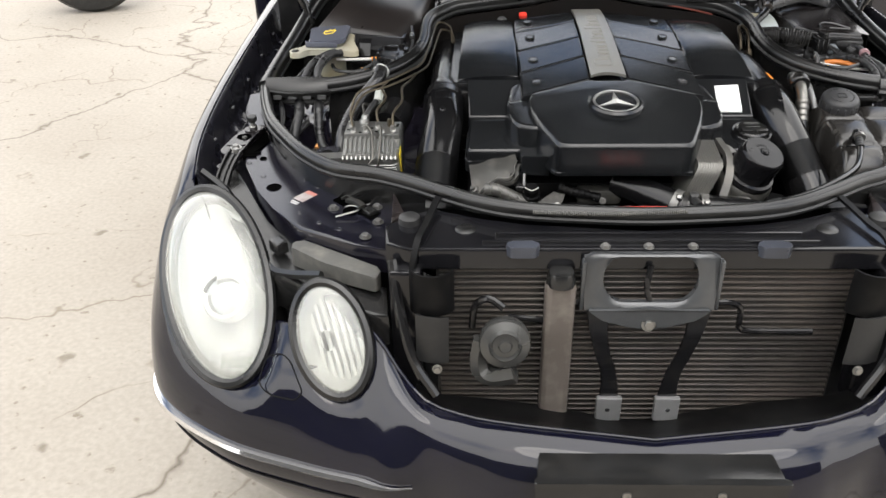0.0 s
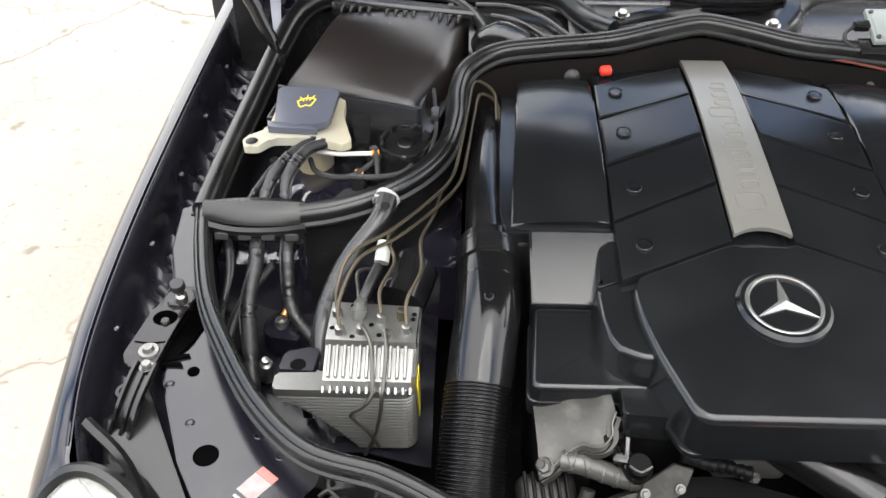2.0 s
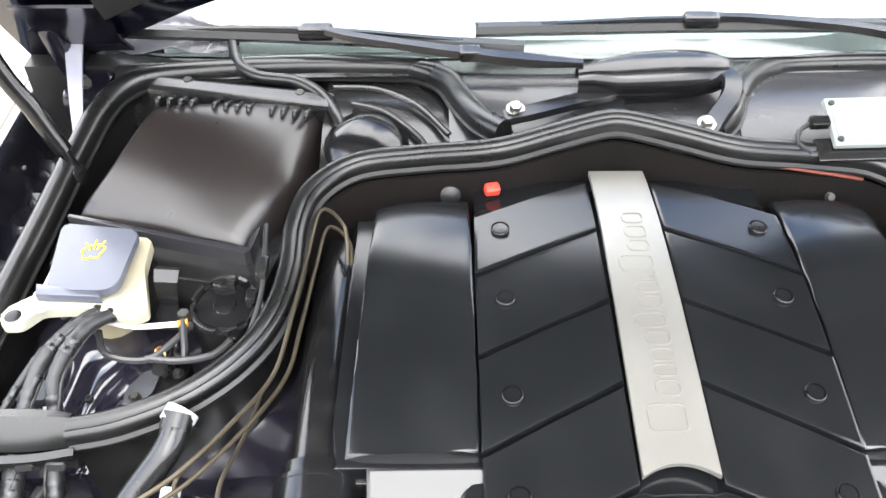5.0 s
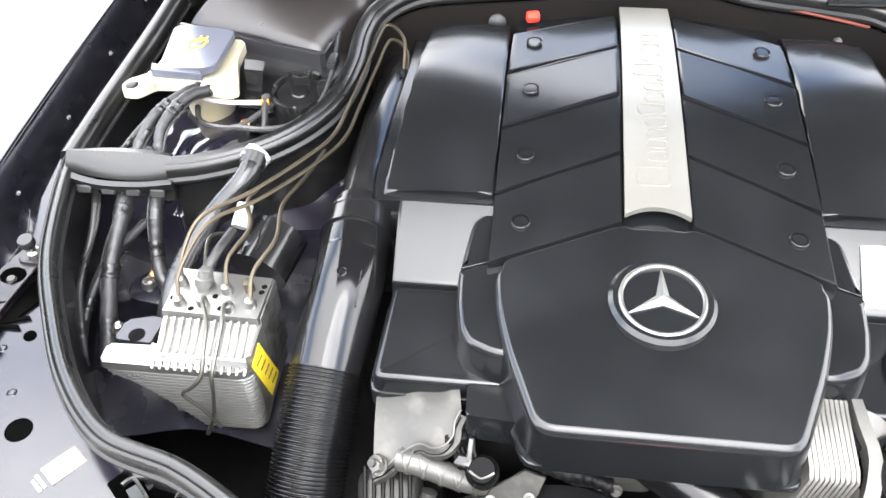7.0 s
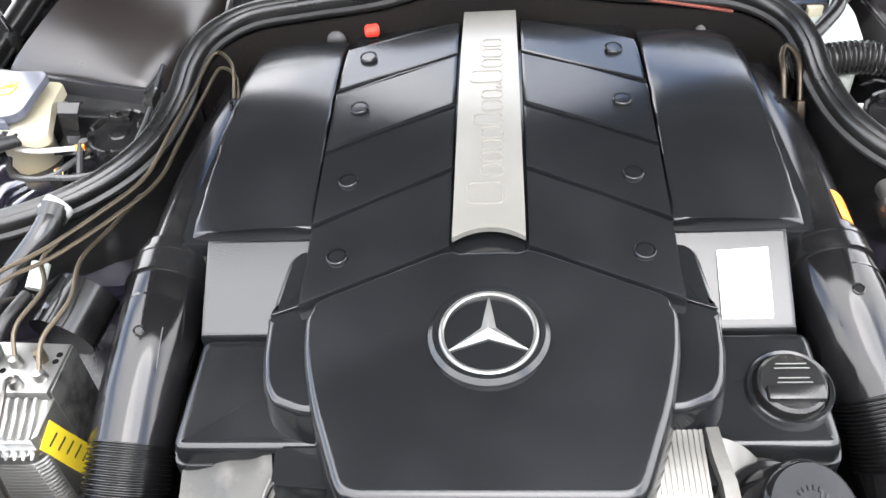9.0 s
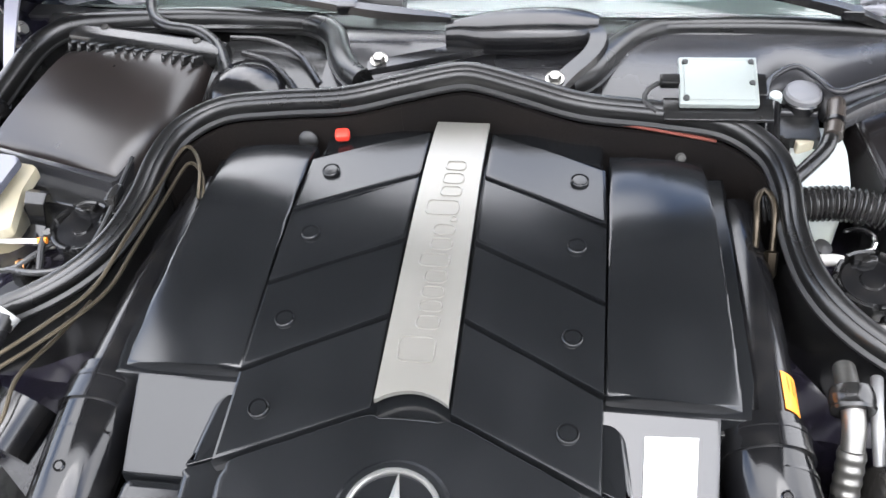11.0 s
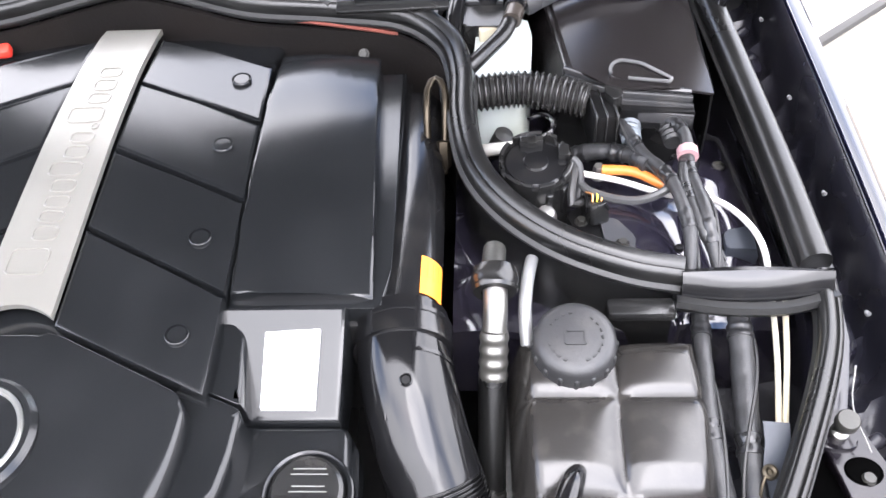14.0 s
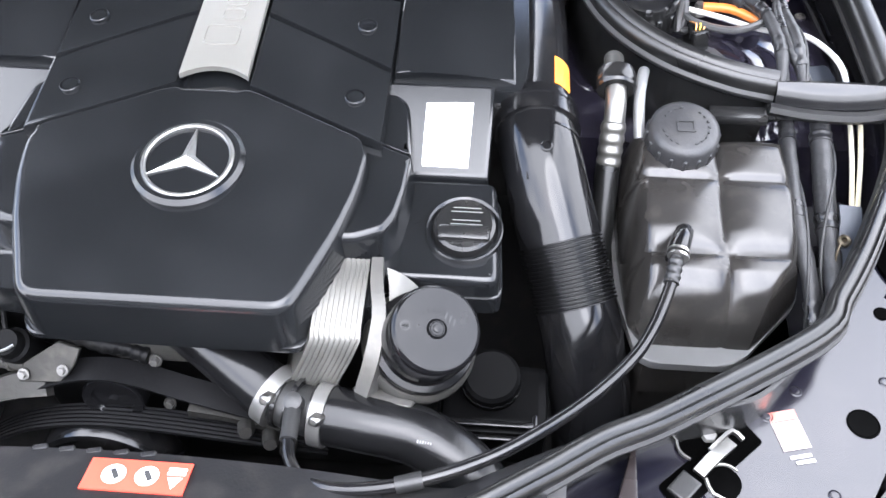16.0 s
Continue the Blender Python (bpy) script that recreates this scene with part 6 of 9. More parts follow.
def tower_cap(at, r, tilt, label):
    d = thing("strut_top_cap", at, label, "strut cap", "strut caps")
    m = axis(at, tilt)
    part("drum", lathe([(r * 0.86, -0.004), (r * 0.97, -0.004), (r * 0.985, -0.010), (r * 0.955, -0.014), (r * 0.965, -0.045), (r * 1.02, -0.050), (r * 1.03, -0.080)], m, 40), PLASTIC, d)
    part("lid", lathe([(0.001, 0.0005), (r * 0.30, 0.0005), (r * 0.34, -0.0015), (r * 0.78, -0.0015), (r * 0.84, -0.004), (r * 0.92, -0.010)], m, 40), GLOSSY, d, "glossy dished lid")
    for a0, a1, h in ((6, 40, 0.004), (52, 70, 0.006), (78, 128, 0.0055), (140, 171, 0.004), (184, 200, 0.003), (214, 262, 0.0015), (274, 300, 0.0015), (318, 352, 0.003)):
        rim = [(r * 0.91 * math.cos(radians(a)), r * 0.91 * math.sin(radians(a)), 0.0) for a in np.linspace(a0, a1, 9)]
        b = sweep(rim, [(-0.0022, -0.006), (0.0022, -0.006), (0.0022, h * 0.7), (0.001, h), (-0.0018, h * 0.8)], 0.003)
        b.transform(m)
        part("rim_lug", b, PLASTIC, d)
    for x, y, w_, l_ in ((-0.10, 0.66, 0.62, 0.24), (-0.10, 0.66, 0.30, 0.36), (0.74, 0.25, 0.30, 0.42)):
        b = block((r * x, r * y, 0.002), (r * w_, r * l_, 0.008), 0.0016)
        b.transform(m)
        part("clip", b, PLASTIC, d)
    for a in (25, 200, 290, 318):
        b = block((r * 0.985 * math.cos(radians(a)), r * 0.985 * math.sin(radians(a)), -0.030), (0.004, 0.007, 0.036), 0.0012, (0, 0, a), 1)
        b.transform(m)
        part("rib", b, PLASTIC, d)
    b = tube([(r * 0.95, r * 0.1, -0.002), (r * 1.12, -r * 0.05, -0.006), (r * 1.15, -r * 0.4, -0.020), (r * 1.05, -r * 0.7, -0.034)], 0.0042, 10)
    b.transform(m)
    part("side_lead", b, TAPE, d, "taped lead down the side")
    return d


tower_cap((-0.430, 0.760, 0.934), 0.037, (0, -0.1, 1), "round black rubber cap on the strut top")
tower_cap((0.433, 0.742, 0.936), 0.037, (0, -0.1, 1), "round black rubber cap on the strut top")
for q, r in (([(-0.535, 0.760, 0.935), (-0.565, 0.735, 0.942), (-0.600, 0.690, 0.930), (-0.613, 0.645, 0.903), (-0.612, 0.62, 0.89)], 0.010),
             ([(-0.525, 0.755, 0.935), (-0.560, 0.720, 0.945), (-0.582, 0.675, 0.930), (-0.582, 0.645, 0.903), (-0.580, 0.62, 0.89)], 0.010),
             ([(-0.570, 0.765, 0.925), (-0.605, 0.715, 0.922), (-0.632, 0.655, 0.905), (-0.640, 0.63, 0.89)], 0.006),
             ([(-0.550, 0.765, 0.93), (-0.585, 0.72, 0.935), (-0.605, 0.67, 0.92), (-0.62, 0.64, 0.895)], 0.007)):
    loom(q, r * 0.9, "black braided wiring loom under the washer filler")
WIRE = mat("grey_wire", (0.035, 0.035, 0.035), 0.28)
PLAINW = mat("white_wire", (0.50, 0.49, 0.46), 0.4)
single("white_wire", tube([(-0.552, 0.745, 0.925), (-0.520, 0.735, 0.928), (-0.475, 0.738, 0.928)], 0.0032, 8), PLAINW, "white wire with an orange end", "wire", "wires")
single("orange_wire_end", tube([(-0.476, 0.738, 0.928), (-0.466, 0.740, 0.928)], 0.0042, 8), ORANGE, "orange end sleeve of a white wire", "wire", "wires")
single("grey_wire", tube([(-0.562, 0.740, 0.915), (-0.548, 0.712, 0.912), (-0.505, 0.704, 0.912), (-0.480, 0.722, 0.918), (-0.465, 0.745, 0.92)], 0.0038, 8), WIRE, "thin grey wire loop", "wire", "wires")
single("grey_wire", tube([(-0.505, 0.706, 0.912), (-0.47, 0.70, 0.915), (-0.435, 0.705, 0.918), (-0.420, 0.722, 0.92)], 0.0040, 8), WIRE, "thin grey wire loop", "wire", "wires")
single("ground_stud", bolt((-0.475, 0.757, 0.905), (0, 0, 1), 0.007, 0.02), STEEL, "threaded stud with a nut", "bolt")
single("aerial_lead", tube([(-0.394, 0.850, 0.965), (-0.390, 0.80, 0.962), (-0.388, 0.75, 0.955), (-0.398, 0.70, 0.94)], 0.0028, 8), MATTE, "thin black lead with a connector", "wire", "wires")
single("inline_connector", block((-0.390, 0.785, 0.961), (0.012, 0.03, 0.014), 0.003), PLASTIC, "small black inline connector", "connector")


def level_sensor(sx):
    s = thing("height_sensor", (sx * 0.50, 0.67, 0.86), "small plug sensor on a grey angle bracket on the tower", "sensor", "height sensors")
    part("bracket", slab(rounded(mirrored([(0.462, 0.712), (0.480, 0.728), (0.508, 0.704), (0.524, 0.684), (0.518, 0.658), (0.500, 0.660), (0.470, 0.690)], sx), 0.005), lambda x, y: 0.889 - 0.10 * (sx * x - 0.49), 0.868, 0.002), SHADOWED, s, "black mounting block")
    part("angle_plate", slab(rounded(mirrored([(0.494, 0.706), (0.510, 0.708), (0.527, 0.684), (0.523, 0.662), (0.506, 0.664), (0.496, 0.680)], sx), 0.004), lambda x, y: 0.8925 - 0.10 * (sx * x - 0.49), 0.884, 0.0015), mat("dull_bracket_zinc", (0.06, 0.062, 0.068), 0.34, 0.4, dust=0.2), s, "dull zinc angle plate")
    for x, y in ((0.476, 0.702), (0.513, 0.672)):
        part("bolt", bolt((sx * x, y, 0.891), (0, 0, 1), 0.0048, 0.005, 1.35), GRIME, s)
    part("plug", block((sx * 0.489, 0.710, 0.900), (0.020, 0.024, 0.024), 0.003, (-14, 0, sx * 24)), PLASTIC, s)
    part("plug_hood", sweep([(sx * 0.481, 0.700, 0.908), (sx * 0.481, 0.721, 0.911), (sx * 0.498, 0.723, 0.911), (sx * 0.499, 0.703, 0.909)], [(-0.0012, -0.004), (0.0012, -0.004), (0.0012, 0.005), (-0.0012, 0.005)], raw=True), SHADOWED, s)
    for k in range(3):
        part("plug_wire", tube([(sx * (0.486 + 0.004 * k), 0.708, 0.912), (sx * (0.486 + 0.005 * k), 0.713, 0.917), (sx * (0.480 + 0.006 * k), 0.719, 0.915)], 0.0010, 6, 0.003), COPPER if k != 1 else YELLOW, s, "thin yellow wire")
    part("slot", lathe([(0.001, 0.0008), (0.005, 0.0008), (0.0056, 0.0)], axis((sx * 0.530, 0.668, 0.878), (0, 0, 1)), 14), PIT0, s)
    part("lead", tube([(sx * 0.480, 0.716, 0.906), (sx * 0.466, 0.706, 0.912), (sx * 0.468, 0.725, 0.924), (sx * 0.471, 0.742, 0.93)], 0.004, 8), MATTE, s)


level_sensor(-1)
level_sensor(1)

# ---- rear bay, brake side ----
HOODBLACK = mat("dark_housing_plastic", (0.012, 0.0105, 0.0105), 0.24, bump=0.06, grain_scale=700, other=(0.011, 0.010, 0.0095))
f = thing("cabin_filter_housing", (0.52, 0.93, 0.80), "dark sloping filter housing with a clipped front edge", "filter housing")
top_h = lambda x, y: 0.952 + 0.045 * (y - 0.87) - 1.0 * max(0.0, x - 0.545) ** 2 + 0.004 * math.sin((x - 0.45) * 20)
rows = []
for i in range(15):
    v = i / 14
    y = 0.868 + 0.165 * v
    xa = 0.472 - 0.022 * v
    row = [(xa - 0.016, y, 0.880), (xa - 0.012, y, 0.925), (xa - 0.004, y, top_h(xa, y) - 0.006)]
    for k in range(10):
        x = xa + 0.004 + (0.612 - xa) * k / 9
        fwd = 0.040 * max(0.0, 1 - v * 3.5) * min(1.0, max(0.0, (x - 0.475) / 0.04))
        row.append((x, y - fwd, top_h(x, y)))
    rows.append(row)
part("hood", sheet(rows, 0.003), HOODBLACK, f, "", 28)
# flank split from the hood so its shade can be painted black
part("hood_flank", sheet([[(0.617, y, top_h(0.616, y) + 0.001), (0.619, y, 0.90), (0.619, y, 0.86)] for y in (0.835, 0.87, 0.93, 1.0, 1.035)], 0.002), SHADOWED, f, "side of the hood with its shade painted black")
part("hood_edge", tube([(0.449, 1.032, 0.957), (0.460, 0.95, 0.953), (0.470, 0.872, 0.949)], 0.0022, 8), HOODBLACK, f)
RAIL = mat("worn_rail_plastic", (0.022, 0.022, 0.023), 0.2, bump=0.05, grain_scale=400, dust=0.08)
for off, zr, wr in ((0.0, 0.950, 0.0030), (0.009, 0.946, 0.0026), (0.017, 0.940, 0.0030)):
    part("front_rail", sweep([(0.468, 0.872 - off, zr), (0.490, 0.858 - off, zr), (0.511, 0.846 - off, zr)], [(-wr, -0.010), (wr, -0.010), (wr, 0.001), (wr * 0.5, 0.003), (-wr * 0.5, 0.003), (-wr, 0.001)], 0.01), RAIL, f)
for off, zr, wr in ((0.0, 0.951, 0.0036), (0.010, 0.949, 0.0030), (0.018, 0.945, 0.0024), (0.025, 0.938, 0.0030)):
    part("front_rail", sweep([(0.522, 0.838 - off, zr), (0.55, 0.834 - off, zr), (0.593, 0.829 - off, zr - 0.002)], [(-wr, -0.010), (wr, -0.010), (wr, 0.001), (wr * 0.5, 0.003), (-wr * 0.5, 0.003), (-wr, 0.001)], 0.01), RAIL, f)
part("rail_bed", slab([(0.520, 0.842), (0.594, 0.832), (0.594, 0.803), (0.521, 0.809)], 0.943, 0.92, 0.002), SHADOWED, f)
# pale colour that paints the sky's sheen along the clip rim
CLIP = mat("sky_sheen_clip_plastic", (0.085, 0.084, 0.086), 0.2, bump=0.04, other=(0.11, 0.108, 0.11))
handle = [(0.512, 0.846), (0.514, 0.858), (0.523, 0.865), (0.545, 0.860), (0.574, 0.838), (0.571, 0.834), (0.53, 0.840)]
part("clip_handle", slab(rounded(handle, 0.005), lambda x, y: 0.957 + 0.20 * (y - 0.842), 0.94, 0.003, 3), HOODBLACK, f, "raised glossy clip plate")
part("clip_rim", sweep([(x, y, 0.9595 + 0.20 * (y - 0.842)) for x, y in rounded(handle, 0.006)[2:-2]], circle(0.0020, 8), 0.006), CLIP, f, "rim of the clip plate with its sky sheen painted pale")
part("rail_latch", slab(rounded([(0.506, 0.852), (0.520, 0.846), (0.524, 0.818), (0.514, 0.812), (0.506, 0.824)], 0.003), 0.954, 0.93, 0.003), PLASTIC, f)
part("base", slab([(0.465, 0.875), (0.52, 0.860), (0.600, 0.852), (0.612, 1.04), (0.44, 1.04)], 0.928, 0.80, 0.003), PLASTIC, f)
duct = thing("corrugated_duct", (0.44, 0.84, 0.92), "dark grey corrugated air duct", "hose")
CORR = mat("dusty_grey_duct", (0.020, 0.0195, 0.019), 0.22, dust=0.05)
part("bellows", tube([(0.340, 0.850, 0.928), (0.370, 0.849, 0.936), (0.405, 0.853, 0.938), (0.430, 0.853, 0.938), (0.465, 0.845, 0.936), (0.492, 0.836, 0.934)], 0.0190, 20, 0.0008, scale=lambda u: 0.84 + 0.22 * (0.5 - 0.5 * math.cos(u * 26 * 2 * math.pi)) ** 0.8), CORR, duct)
part("elbow_box", block((0.503, 0.826, 0.918), (0.026, 0.058, 0.050), 0.006, (0, 0, 8)), SHADOWED, duct)
for k in range(3):
    part("elbow_rib", block((0.492 + 0.0105 * k, 0.825, 0.920), (0.0022, 0.061, 0.053), 0.001, (0, 0, 8), 1), PLASTIC, duct)
r = thing("brake_fluid_reservoir", (0.40, 0.93, 0.86), "white brake fluid reservoir with a grey round cap and black clamps", "reservoir")
MILKY = mat("milky_tank_plastic", (0.46, 0.50, 0.49), 0.3, blotch=0.1, other=(0.40, 0.42, 0.36), dust=0.12)
part("tank", slab(rounded([(0.370, 0.852), (0.425, 0.850), (0.432, 0.870), (0.436, 0.925), (0.430, 0.96), (0.376, 0.96)], 0.010), lambda x, y: 0.948 + 0.12 * (y - 0.86), 0.86, 0.007, 3), MILKY, r, "milky white tank")
part("tank_shoulder", slab(rounded([(0.378, 0.915), (0.40, 0.925), (0.405, 0.95), (0.378, 0.95)], 0.006), 0.968, 0.945, 0.004), IVORY, r, "yellowed tank shoulder")
part("cap", lathe([(0.001, 0.004), (0.018, 0.004), (0.0205, 0.002), (0.0215, -0.003), (0.0218, -0.004)], axis((0.389, 0.983, 0.992), (0, -0.1, 1)), 32), mat("pale_cap", (0.13, 0.13, 0.135), 0.35, dust=0.15), r, "grey round cap")
part("collar", lathe([(0.0216, -0.0035), (0.0235, -0.005), (0.0245, -0.03), (0.025, -0.06)], axis((0.389, 0.983, 0.992), (0, -0.1, 1)), 28), GLOSSY, r)
part("cover", slab(rounded([(0.361, 0.926), (0.405, 0.925), (0.406, 0.968), (0.361, 0.970)], 0.004), lambda x, y: 0.972 + 0.08 * (y - 0.95), 0.93, 0.004), PLASTIC, r)
part("cover_roll", tube([(0.362, 0.968, 0.975), (0.405, 0.967, 0.975)], 0.005, 12), TRAYGREY, r, "rolled edge of the cover")
part("side_stub", tube([(0.356, 0.972, 0.980), (0.352, 0.945, 0.975), (0.350, 0.915, 0.965)], 0.010, 14), GLOSSY, r)
part("stub_cap", lathe([(0.001, 0.006), (0.007, 0.005), (0.008, 0.0), (0.008, -0.008)], axis((0.358, 0.978, 0.988), (0, -0.2, 1)), 14), MILKY, r)
part("pipe_sleeve", tube([(0.424, 0.970, 0.988), (0.420, 0.945, 0.986), (0.413, 0.915, 0.982)], 0.0105, 16), mat("bronze_sleeve", (0.05, 0.042, 0.036), 0.25, 0.3), r, "bronze-brown pipe sleeve")
part("sleeve_band", tube([(0.4185, 0.938, 0.9855), (0.417, 0.932, 0.985)], 0.0118, 16), GLOSSY, r)
part("pipe", tube([(0.414, 0.925, 0.982), (0.405, 0.902, 0.976), (0.390, 0.884, 0.970), (0.370, 0.866, 0.960), (0.352, 0.855, 0.945)], 0.0085, 14), RUBBER, r, "black rubber pipe with pale print")
for u in (0.35, 0.5, 0.62):
    c = Vector((0.405, 0.902, 0.976)).lerp(Vector((0.370, 0.866, 0.960)), u)
    part("print_bar", block((c.x, c.y, c.z + 0.0085), (0.0045, 0.002, 0.0006), 0, (0, 0, 45)), FADED, r)
single("hook_clip", tube([(0.430, 0.842, 0.908), (0.445, 0.836, 0.918), (0.455, 0.822, 0.920), (0.452, 0.808, 0.917), (0.440, 0.806, 0.91)], 0.003, 8), CHROME, "bright wire hook clip", "clip")
single("white_pipe", tube([(0.375, 0.81, 0.89), (0.395, 0.80, 0.902), (0.42, 0.80, 0.903), (0.43, 0.79, 0.898)], 0.007, 10), PLAINW, "short white plastic pipe", "hose")
single("small_valve", lathe([(0.001, 0.014), (0.010, 0.012), (0.011, 0.0), (0.011, -0.02)], axis((0.40, 0.815, 0.90), (0.3, -0.2, 1)), 16), MATTE, "small black valve on a pipe", "valve")
cu = thing("control_unit", (0.285, 0.935, 0.98), "flat pale grey control box with a plug on the cowl", "control unit")
mc = pose(0.286, 0.952, 1.024, 21, 0, 2)
for nm, b, mm in (("case", block((0, 0, 0), (0.086, 0.064, 0.009), 0.002), mat("pale_grey_case", (0.25, 0.275, 0.26), 0.4, blotch=0.05, dust=0.2)), ("raised_lid", block((0.0, 0, 0.004), (0.076, 0.052, 0.004), 0.0015), None), ("plug", block((-0.053, 0.002, 0.0), (0.022, 0.014, 0.012), 0.002), PLASTIC), ("bracket", block((0.0, -0.03, -0.010), (0.12, 0.03, 0.006), 0.002), PLASTIC), ("bracket", block((0.044, 0, -0.008), (0.02, 0.03, 0.012), 0.002), PLASTIC)):
    b.transform(mc)
    if mm:
        kept = mm if nm == "case" else None
        if kept:
            CASE = kept
    part(nm, b, mm or CASE, cu)
for x, y in ((-0.036, 0.024), (0.036, 0.024), (-0.036, -0.024), (0.036, -0.004)):
    b = lathe([(0.001, 0.003), (0.003, 0.003), (0.004, 0.0)], axis((x, y, 0.0045), (0, 0, 1)), 10)
    b.transform(mc)
    part("screw", b, INK, cu)
single("control_lead", tube([(0.222, 0.952, 1.022), (0.210, 0.945, 1.018), (0.206, 0.93, 1.012), (0.22, 0.92, 1.005)], 0.003, 8), MATTE, "thin black lead of the control box", "wire", "wires")
for q, rr in (([(0.520, 0.815, 0.925), (0.528, 0.795, 0.925), (0.540, 0.765, 0.922), (0.562, 0.722, 0.925), (0.570, 0.665, 0.918), (0.568, 0.625, 0.895)], 0.009),
              ([(0.565, 0.815, 0.93), (0.582, 0.785, 0.93), (0.580, 0.735, 0.925), (0.586, 0.68, 0.925), (0.592, 0.64, 0.904), (0.594, 0.62, 0.89)], 0.009),
              ([(0.580, 0.76, 0.925), (0.572, 0.72, 0.928), (0.580, 0.67, 0.92), (0.598, 0.635, 0.897)], 0.007),
              ([(0.47, 0.80, 0.89), (0.50, 0.79, 0.905), (0.528, 0.775, 0.912), (0.545, 0.75, 0.918)], 0.012),
              ([(0.575, 0.605, 0.878), (0.570, 0.55, 0.875), (0.567, 0.48, 0.865), (0.575, 0.40, 0.84), (0.58, 0.33, 0.79)], 0.011),
              ([(0.607, 0.602, 0.885), (0.602, 0.54, 0.872), (0.596, 0.47, 0.86), (0.596, 0.40, 0.84), (0.60, 0.34, 0.79)], 0.014)):
    loom(q, rr * 0.9, "black taped wiring loom beside the coolant tank" if q[0][1] < 0.61 else "black taped wiring loom across the strut tower")
PALEBLUE = mat("pale_blue_grey_plug", (0.085, 0.098, 0.11), 0.45, blotch=0.1, dust=0.15)
for x, y, mm, lab in ((0.534, 0.820, PALEBLUE, "pale blue-grey plug with a ribbed boot"), (0.575, 0.818, MATTE, "black rubber plug boot on the filter housing")):
    pb = thing("plug_boot", (x, y, 0.925), lab, "plug", "plug boots")
    part("plug", block((x, y + 0.006, 0.922), (0.028, 0.026, 0.026), 0.005, (-20, 0, 0)) if mm is PALEBLUE else lathe([(0.004, 0.014), (0.018, 0.013), (0.0195, 0.006), (0.0195, -0.016)], axis((x, y + 0.004, 0.922), (0, -0.9, 0.45)), 20), mm, pb)
    part("boot", tube([(x - 0.002, y - 0.004, 0.922), (x - 0.003, y - 0.018, 0.921), (x - 0.002, y - 0.034, 0.919)], 0.0125, 14, 0.0012, scale=lambda u: (1.0 - 0.22 * u) * (0.94 + 0.09 * math.sin(u * 5 * 2 * math.pi))), mm, pb)
single("pink_tape", tube([(0.5815, 0.762, 0.9285), (0.5808, 0.752, 0.928)], 0.0105, 10), mat("pink_tape", (0.30, 0.18, 0.19), 0.5), "band of pink tape on a loom", "tape")
single("white_wire", tube([(0.468, 0.752, 0.912), (0.515, 0.744, 0.906), (0.560, 0.724, 0.905), (0.603, 0.712, 0.908), (0.626, 0.684, 0.908), (0.636, 0.655, 0.905), (0.640, 0.63, 0.89)], 0.0031, 8), PLAINW, "thick white wire across the tower", "wire", "wires")
single("orange_wire_sleeve", tube([(0.500, 0.756, 0.910), (0.530, 0.750, 0.912), (0.558, 0.732, 0.910)], 0.0052, 10), mat("orange_sleeve", (0.42, 0.13, 0.02), 0.4), "orange cable sleeve on the suspension tower", "wire", "wires")
single("ground_stud", bolt((0.497, 0.760, 0.898), (0, 0, 1), 0.006, 0.014), STEEL, "threaded stud with a nut", "bolt")
single("grey_wire", tube([(0.470, 0.752, 0.92), (0.482, 0.722, 0.915), (0.526, 0.706, 0.915), (0.564, 0.722, 0.92), (0.580, 0.752, 0.928)], 0.0042, 8), WIRE, "grey wire loop over the tower", "wire", "wires")
for q in ([(0.637, 0.607, 0.89), (0.632, 0.55, 0.875), (0.622, 0.49, 0.865)], [(0.648, 0.607, 0.89), (0.640, 0.55, 0.876), (0.626, 0.485, 0.865)]):
    single("cream_wire", tube(q, 0.0026, 8), IVORY, "thin cream-coloured wire to the wing", "wire", "wires")
stp = thing("strap_plate", (0.615, 0.468, 0.85), "dark bent strap plate with a brass eyelet", "strap plate")
part("plate", sheet([[(0.608, 0.491, 0.872), (0.629, 0.489, 0.872)], [(0.606, 0.472, 0.871), (0.626, 0.470, 0.870)], [(0.601, 0.452, 0.868), (0.618, 0.450, 0.866)], [(0.597, 0.425, 0.845), (0.612, 0.423, 0.842)]], 0.002), BLUEGREY, stp)
part("eyelet", lathe([(0.0022, -0.001), (0.0022, 0.0025), (0.0042, 0.0035), (0.0062, 0.002), (0.0064, -0.001)], axis((0.6045, 0.4465, 0.869), (0, -0.3, 1)), 18), BRASS, stp, "brass eyelet")
part("wire_tail", tube([(0.601, 0.444, 0.870), (0.597, 0.436, 0.866), (0.596, 0.428, 0.858), (0.600, 0.418, 0.85)], 0.0013, 6, 0.004), BRASS, stp)
single("edge_pipe", tube([(0.618, 0.850, 0.872), (0.631, 0.832, 0.880), (0.635, 0.800, 0.882), (0.638, 0.761, 0.882), (0.644, 0.704, 0.880), (0.642, 0.653, 0.878), (0.638, 0.630, 0.875)], 0.0034, 8), GLOSSY, "thin black pipe along the wing seal", "pipe")
part("ribbed_knob", lathe([(0.002, 0.01), (0.008, 0.008), (0.011, 0.0), (0.011, -0.01)], axis((0.442, 0.704, 0.898), (0, -0.3, 1)), 12), ZINC, car, "small ribbed grey knob")

